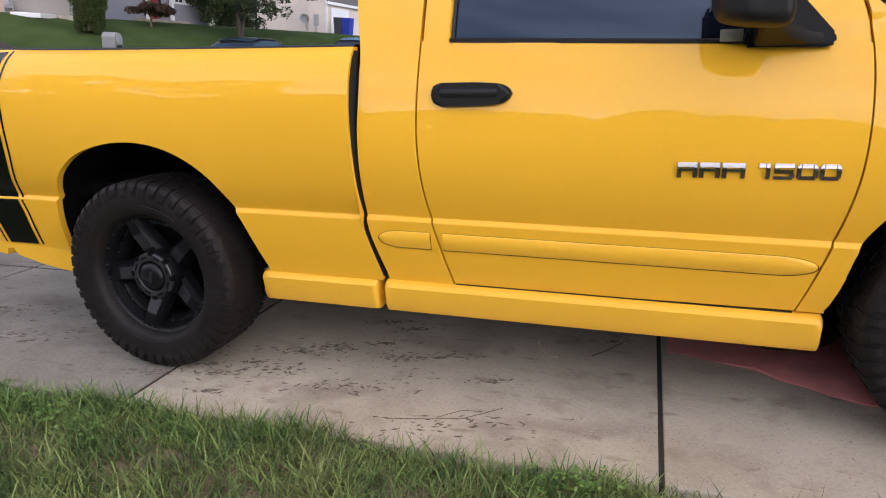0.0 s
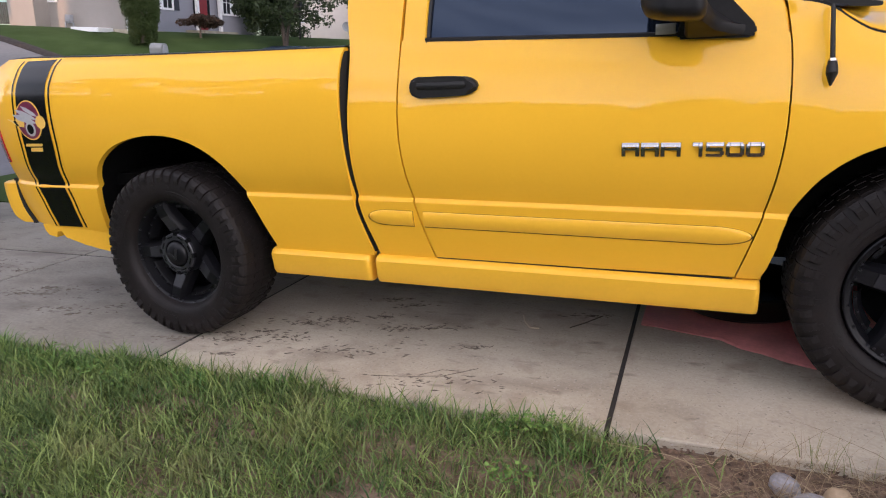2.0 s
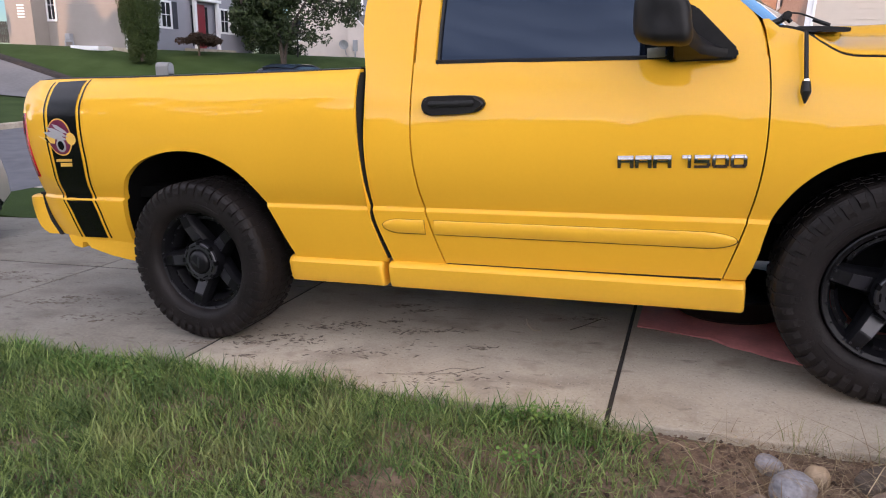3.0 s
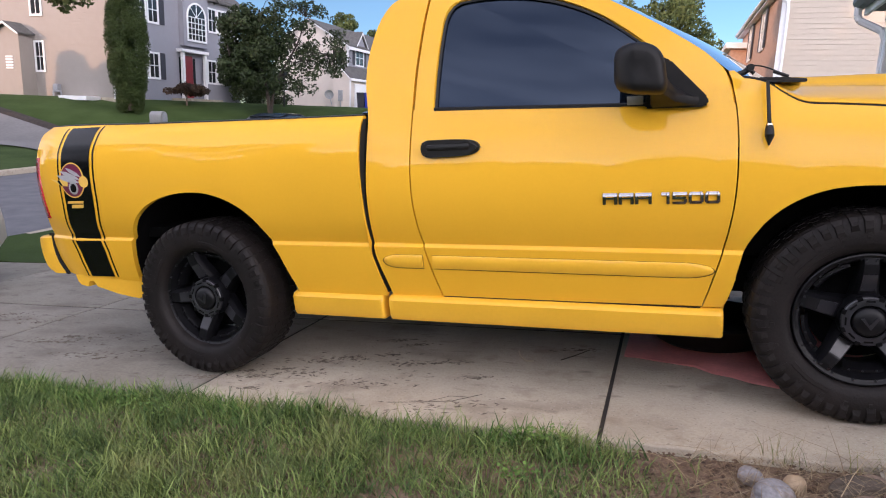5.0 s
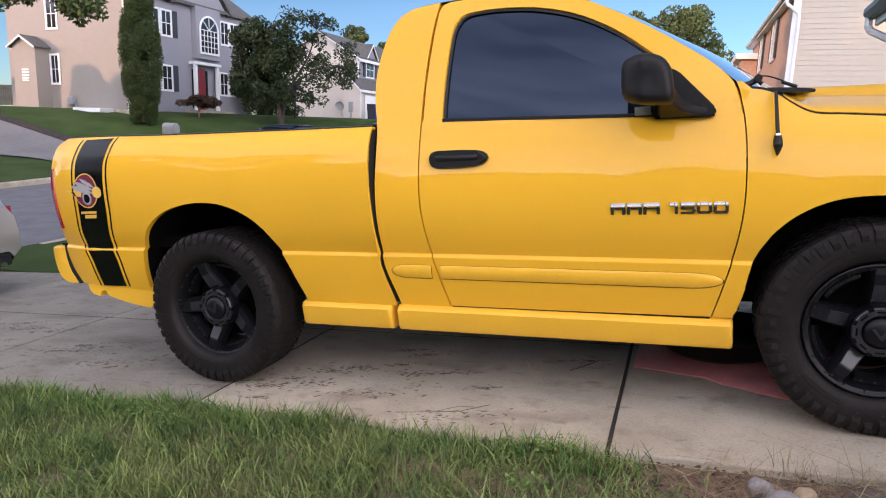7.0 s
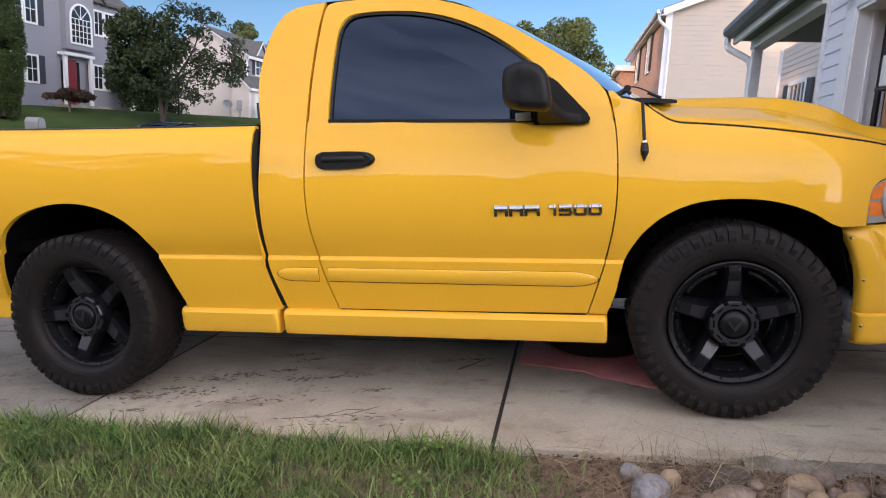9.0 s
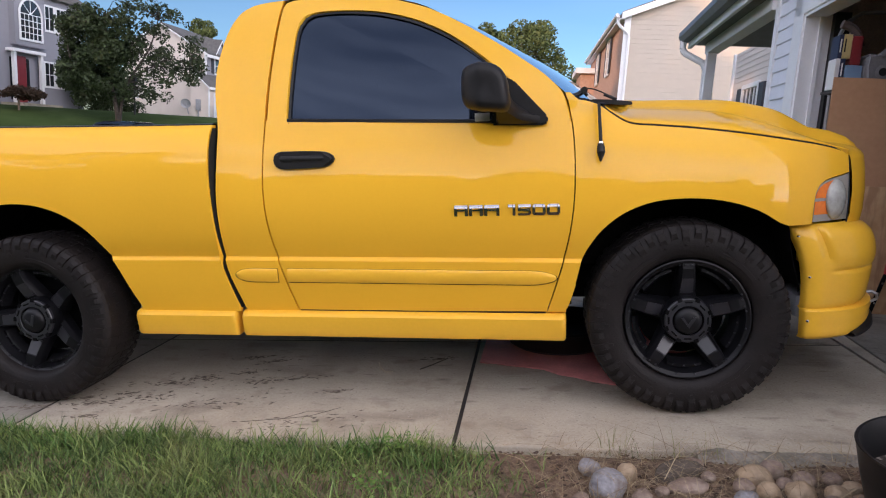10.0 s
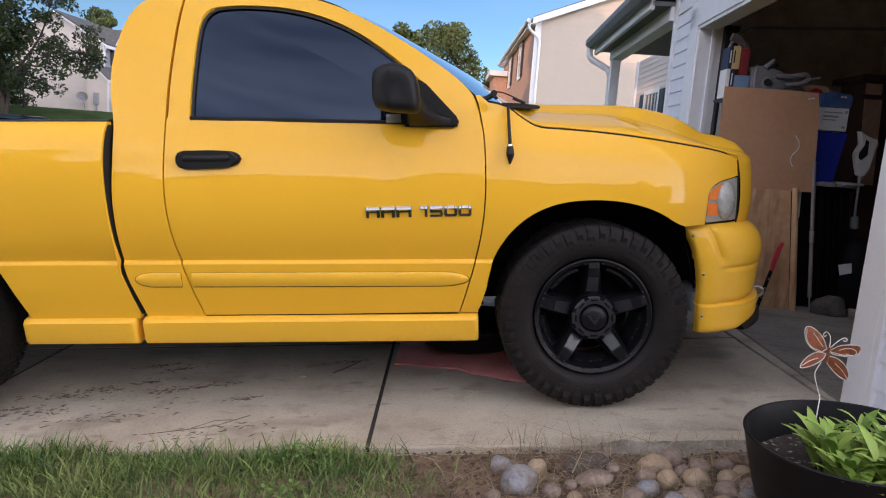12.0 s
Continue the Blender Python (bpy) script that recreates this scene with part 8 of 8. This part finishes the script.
tagged(part("paper_tag", lean_panel([(0.985, 0.290), (0.962, 0.365), (1.056, 0.385), (1.066, 0.312)], 1.955, 1.95, 0.003), PAPER, m=HOUSE), "white paper tag hanging on the black crate", "tag")
g = garage_thing("stick_vacuum", "white and grey cordless stick vacuum hanging upright", "vacuum", 1.12, 2.1)
bm = bmesh.new()
prism(bm, [(-0.094, 1.345), (-0.075, 1.335), (-0.045, 1.305), (-0.005, 1.296), (0.039, 1.290), (0.040, 1.235), (0.018, 1.225), (0.020, 1.170), (0.012, 1.070), (-0.012, 1.022), (-0.052, 1.022), (-0.066, 1.09), (-0.090, 1.14), (-0.094, 1.19), (-0.060, 1.25), (-0.072, 1.31)], -0.035, 0.035)
bmesh.ops.bevel(bm, geom=bm.edges, offset=0.006, segments=2, affect="EDGES")
part("body", bm, mat("warm_white_plastic", (0.50, 0.49, 0.47), 0.45, vary=0.08), g, smooth=True)
bm = bmesh.new()
prism(bm, [(-0.050, 1.285), (-0.026, 1.270), (-0.022, 1.175), (-0.060, 1.135), (-0.082, 1.150), (-0.084, 1.185), (-0.052, 1.245)], -0.038, -0.036)
part("grip_gap", bm, GAP, g)
part("battery", boxes((-0.015, 0.050, -0.030, 0.03, 1.235, 1.272), bevel=0.006), GREY_PLASTIC, g)
part("tube", rod(bmesh.new(), (-0.032, 0, 1.03), (-0.018, 0, 0.71), 0.010), ALLOY, g)
part("head", rod(bmesh.new(), (-0.018, 0, 0.72), (-0.008, 0, 0.63), 0.026, 0.032, 12), mat("green_grey_plastic", (0.14, 0.17, 0.15), 0.5), g)
part("lower_tube", rod(bmesh.new(), (-0.008, 0, 0.63), (0.01, 0.02, 0.0), 0.010), MATTE_BLACK, g)
g = garage_thing("bookcase", "tall dark reddish wooden cabinet in the garage", "cabinet", 1.65, 2.55)
part("body", boxes((-0.36, 0.8, 0.0, 0.4, 0.0, 1.76), bevel=0.006), DARK_WOOD, g)
part("top", boxes((-0.43, 0.84, -0.05, 0.42, 1.76, 1.81), bevel=0.006), DARK_WOOD, g)
PALE_WOOD = mat("pale_wood", (0.42, 0.25, 0.17), 0.6, scale=3, fine=24, tone=(0.50, 0.32, 0.22))
part("panel", lean_panel([(-0.32, 0.95), (-0.375, 1.62), (-0.24, 1.625), (-0.20, 0.95)], -0.012, -0.012, 0.010), PALE_WOOD, g)
part("panel", boxes((-0.378, -0.25, -0.012, -0.002, 1.66, 1.745), bevel=0.004), PALE_WOOD, g)
part("rail", boxes((-0.40, 0.2, -0.02, 0.0, 1.625, 1.655), bevel=0.004), DARK_WOOD, g)
part("pilaster", boxes((-0.15, -0.04, -0.03, 0.0, 0.05, 1.74), bevel=0.006), mat("red_brown_wood", (0.12, 0.036, 0.018), 0.4, vary=0.25, scale=4), g)
bm = bmesh.new()
box(bm, 1.05, 1.62, 1.95, 2.3, 0.0, 0.55, bevel=0.09)
for v in bm.verts:
    v.co.x += 0.03 * noise.noise(v.co * 7)
    v.co.z += 0.05 * noise.noise(v.co * 5) * (v.co.z > 0.2)
tagged(part("black_bag", bm, MATTE_BLACK, smooth=True, m=HOUSE), "black padded bag on the garage floor", "bag")
bm = bmesh.new()
bmesh.ops.create_icosphere(bm, subdivisions=3, radius=1.0)
for v in bm.verts:
    n = 1 + 0.25 * noise.noise(v.co * 1.6)
    v.co = Vector((0.90 + 0.13 * v.co.x * n, 1.86 + 0.09 * v.co.y * n, max(0.0, 0.05 + 0.10 * v.co.z * n)))
tagged(part("grey_sack", bm, mat("sack_cloth", (0.10, 0.085, 0.075), 0.9, vary=0.3, scale=20), smooth=True, m=HOUSE), "dusty brown sack on the garage floor", "sack")
tagged(part("glove", boxes((1.0, 1.10, 1.78, 1.86, 0.0, 0.07), bevel=0.025), mat("pale_cloth", (0.30, 0.25, 0.21), 0.9), smooth=True, m=HOUSE @ Matrix.Translation((0, 0, 0.001))), "pale work glove beside the sack", "glove")
g = garage_thing("red_pruner", "red-handled lopper leaning against the plywood", "tool", 0.0, 0.0)
bm = bmesh.new()
prism(bm, [(0.438, 0.29), (0.455, 0.29), (0.505, 0.505), (0.490, 0.512), (0.462, 0.47), (0.440, 0.36)], 1.85, 1.872)
part("handle", bm, mat("faded_red", (0.55, 0.05, 0.06), 0.5), g)
part("blade", rod(bmesh.new(), (0.385, 1.86, 0.02), (0.446, 1.86, 0.30), 0.013), MATTE_BLACK, g)
for z in (0.10, 0.17, 0.24):
    part("bolt", rod(bmesh.new(), (0.40 + (z - 0.1) * 0.22, 1.842, z), (0.40 + (z - 0.1) * 0.22, 1.85, z), 0.007), CHROME, g)
g = garage_thing("track_rail", "galvanised garage door track beside the jamb", "rail", 0.0, 0.0)
bm = bmesh.new()
tube(bm, [(0.215, 2.665, 0.0), (0.215, 2.665, 1.85), (0.225, 2.665, 1.98), (0.26, 2.665, 2.07), (0.36, 2.665, 2.14), (2.6, 2.72, 2.25)], 0.014, 6)
part("track", bm, mat("dull_steel", (0.30, 0.30, 0.31), 0.45, 0.6), g)
tagged(part("door_sill", boxes((0.0, 1.9, -0.02, 2.76, 0.0, 0.012)), CONCRETE_DARK, m=HOUSE), "worn strip of floor inside the garage door", "floor", kind="structure")

# ---- street things ----
def sedan(name, m, paint, label, seed=0):
    """A plain saloon, nose to +x, standing on z 0."""
    car = thing(name, label, "car", m)
    secs = [(-2.38, 0.42, 0.72, 0.80), (-2.36, 0.36, 0.86, 0.86), (-2.28, 0.30, 0.93, 0.88), (-1.9, 0.24, 0.97, 0.90), (-1.0, 0.22, 1.0, 0.91), (0.0, 0.22, 0.97, 0.91), (1.0, 0.22, 0.96, 0.91), (1.8, 0.25, 0.86, 0.88), (2.2, 0.30, 0.74, 0.82), (2.36, 0.36, 0.62, 0.72), (2.40, 0.42, 0.54, 0.66)]
    rows = []
    for x, lo, hi, w in secs:
        mid = (lo + hi) / 2
        rows.append([(x, -w * 0.9, lo), (x, -w, lo + 0.08), (x, -w * 1.0, mid), (x, -w * 0.97, hi - 0.1), (x, -w * 0.88, hi), (x, -w * 0.4, hi + 0.02), (x, w * 0.4, hi + 0.02), (x, w * 0.88, hi), (x, w * 0.97, hi - 0.1), (x, w, mid), (x, w, lo + 0.08), (x, w * 0.9, lo)])
    bm = bmesh.new()
    vs = loft(bm, rows)
    bm.faces.new(vs[0])
    bm.faces.new(vs[-1])
    part("body", bm, paint, car, smooth=True)
    top = [(-1.75, 1.05, 0.72), (-1.2, 1.36, 0.62), (-0.7, 1.455, 0.60), (0.1, 1.47, 0.60), (0.6, 1.36, 0.63), (1.25, 0.98, 0.74)]
    bm = bmesh.new()
    rows = [[(x, -w - 0.06, 0.96), (x, -w, z - 0.05), (x, -w * 0.8, z), (x, w * 0.8, z), (x, w, z - 0.05), (x, w + 0.06, 0.96)] for x, z, w in top]
    loft(bm, rows)
    part("cabin_glass", bm, PANE, car, "dark car windows", smooth=True)
    bm = bmesh.new()
    loft(bm, [[(x, -w * 0.86, z + 0.012), (x, 0, z + 0.03), (x, w * 0.86, z + 0.012)] for x, z, w in top[1:5]])
    part("roof", bm, paint, car, smooth=True)
    for wx in (-1.4, 1.4):
        for s in (-1, 1):
            bm = bmesh.new()
            lathe(bm, [(0.20, -0.02), (0.23, -0.03), (0.30, -0.02), (0.325, 0.02), (0.325, 0.18), (0.25, 0.2)], 28, Matrix.Translation((wx, s * 0.90, 0.325)) @ Matrix.Diagonal((1, -s, 1, 1)) @ Matrix.Translation((0, 0.0, 0)))
            tyre = part("tyre", bm, RUBBER, car, smooth=True)
            bm = bmesh.new()
            lathe(bm, [(0.0, -0.015), (0.20, -0.022), (0.21, 0.02)], 24, Matrix.Translation((wx, s * 0.90, 0.325)) @ Matrix.Diagonal((1, -s, 1, 1)))
            part("hubcap", bm, ALLOY, tyre, smooth=True)
    for s in (-1, 1):
        bm = bmesh.new()
        loft(bm, [[(-2.10, s * 0.895, z), (-2.26, s * 0.885, z), (-2.345, s * 0.82, z - 0.01), (-2.378, s * 0.52, z - 0.02)] for z in (0.69, 0.74, 0.80, 0.86)])
        part("tail_lamp", bm, RED_LENS, car, "red tail lamp", smooth=True)
    bm = bmesh.new()
    rod(bm, (-2.42, -0.62, 0.30), (-2.2, -0.62, 0.30), 0.035, n=14)
    part("exhaust", bm, CHROME, car, "chrome tail pipe")
    part("lower_bumper", boxes((-2.37, -2.2, -0.75, 0.75, 0.28, 0.42), bevel=0.03), BLACK_TRIM, car)
    return car


sedan("parked_car", TR @ Matrix.Translation((-6.25, 0.94, 0.0)) @ pose(0, 0, 0, 0, 0, 180), SILVER_CAR, "silver-gold saloon car parked on the drive behind the truck")
sedan("parked_car", Matrix.Translation((-9.7, 15.9, road_z(15.9))) @ pose(0, 0, 0, 0, 0, 92), BLUE_CAR, "dark blue saloon car parked in the street")
sedan("parked_car", Matrix.Translation((-8.6, 21.6, road_z(21.6))) @ pose(0, 0, 0, 0, 0, 90), BLUE_CAR, "dark blue car parked further up the street")

box_thing = thing("mailbox", "grey arched metal mailbox on a post by the street", "mailbox", Matrix.Translation((-5.2, 5.35, -0.42)))
bm = bmesh.new()
prism(bm, [(0.08 * math.cos(math.pi * k / 12), 1.715 + 0.075 * math.sin(math.pi * k / 12)) for k in range(13)] + [(-0.08, 1.585), (0.08, 1.585)], -0.10, 0.10)
part("shell", bm, mat("mailbox_grey", (0.27, 0.27, 0.265), 0.5, 0.3, vary=0.1), box_thing, m=pose(0, 0, 0, 0, 0, 98))
part("post", boxes((-0.05, 0.05, -0.05, 0.05, -0.2, 1.58), bevel=0.005), PLYWOOD, box_thing)
bm = bmesh.new()
prism(bm, [(-0.06, 1.64), (0.06, 1.64), (0.06, 1.71), (0.035, 1.758), (0.0, 1.770), (-0.035, 1.758), (-0.06, 1.71)], -0.112, -0.099)
part("flap", bm, GREY_PLASTIC, box_thing, "dark flap", m=pose(0, 0, 0, 0, 0, 98))
part("slot", boxes((-0.06, 0.06, -0.106, -0.099, 1.592, 1.625)), BLACK_TRIM, box_thing, m=pose(0, 0, 0, 0, 0, 98))
lampp = thing("street_lamp", "thin black lamp post on the lawn", "lamp post", Matrix.Translation((-16.8, 27.0, 1.3)))
part("pole", rod(bmesh.new(), (0, 0, 0), (0, 0, 2.0), 0.045), BLACK_TRIM, lampp)
part("lantern", boxes((-0.11, 0.11, -0.11, 0.11, 2.0, 2.35), bevel=0.02), BLACK_TRIM, lampp)
# the neighbour's concrete drive across the street, with a dark mulch edge
bm = bmesh.new()
DRIVE_FAR = smooth_line([(-14.2, 11.0), (-15.5, 11.9), (-16.9, 12.9), (-19.0, 13.7), (-20.6, 13.9), (-24.0, 14.1), (-36.0, 14.6)], 40)
loft(bm, [[(x, y + d, ground_z(x, y + d) + 0.05) for d in (0, 0.5, 1.0, 1.6, 2.1, 2.6, 3.15)] for x, y in DRIVE_FAR])
tagged(part("far_driveway", bm, mat("far_concrete", (0.14, 0.136, 0.136), 0.9, scale=0.6, fine=8, tone=(0.19, 0.182, 0.182)), smooth=True), "pale concrete drive across the street", "driveway", kind="structure")
bm = bmesh.new()
loft(bm, [[(x, y + d, ground_z(x, y + d) + h) for d, h in ((3.15, 0.02), (3.25, 0.11), (3.55, 0.11), (3.7, 0.01))] for x, y in DRIVE_FAR])
tagged(part("mulch_edge", bm, mat("dark_mulch", (0.018, 0.014, 0.012), 0.95, scale=6, fine=40, tone=(0.045, 0.034, 0.028)), smooth=True), "dark mulch along the lawn's edge", "mulch", kind="structure")
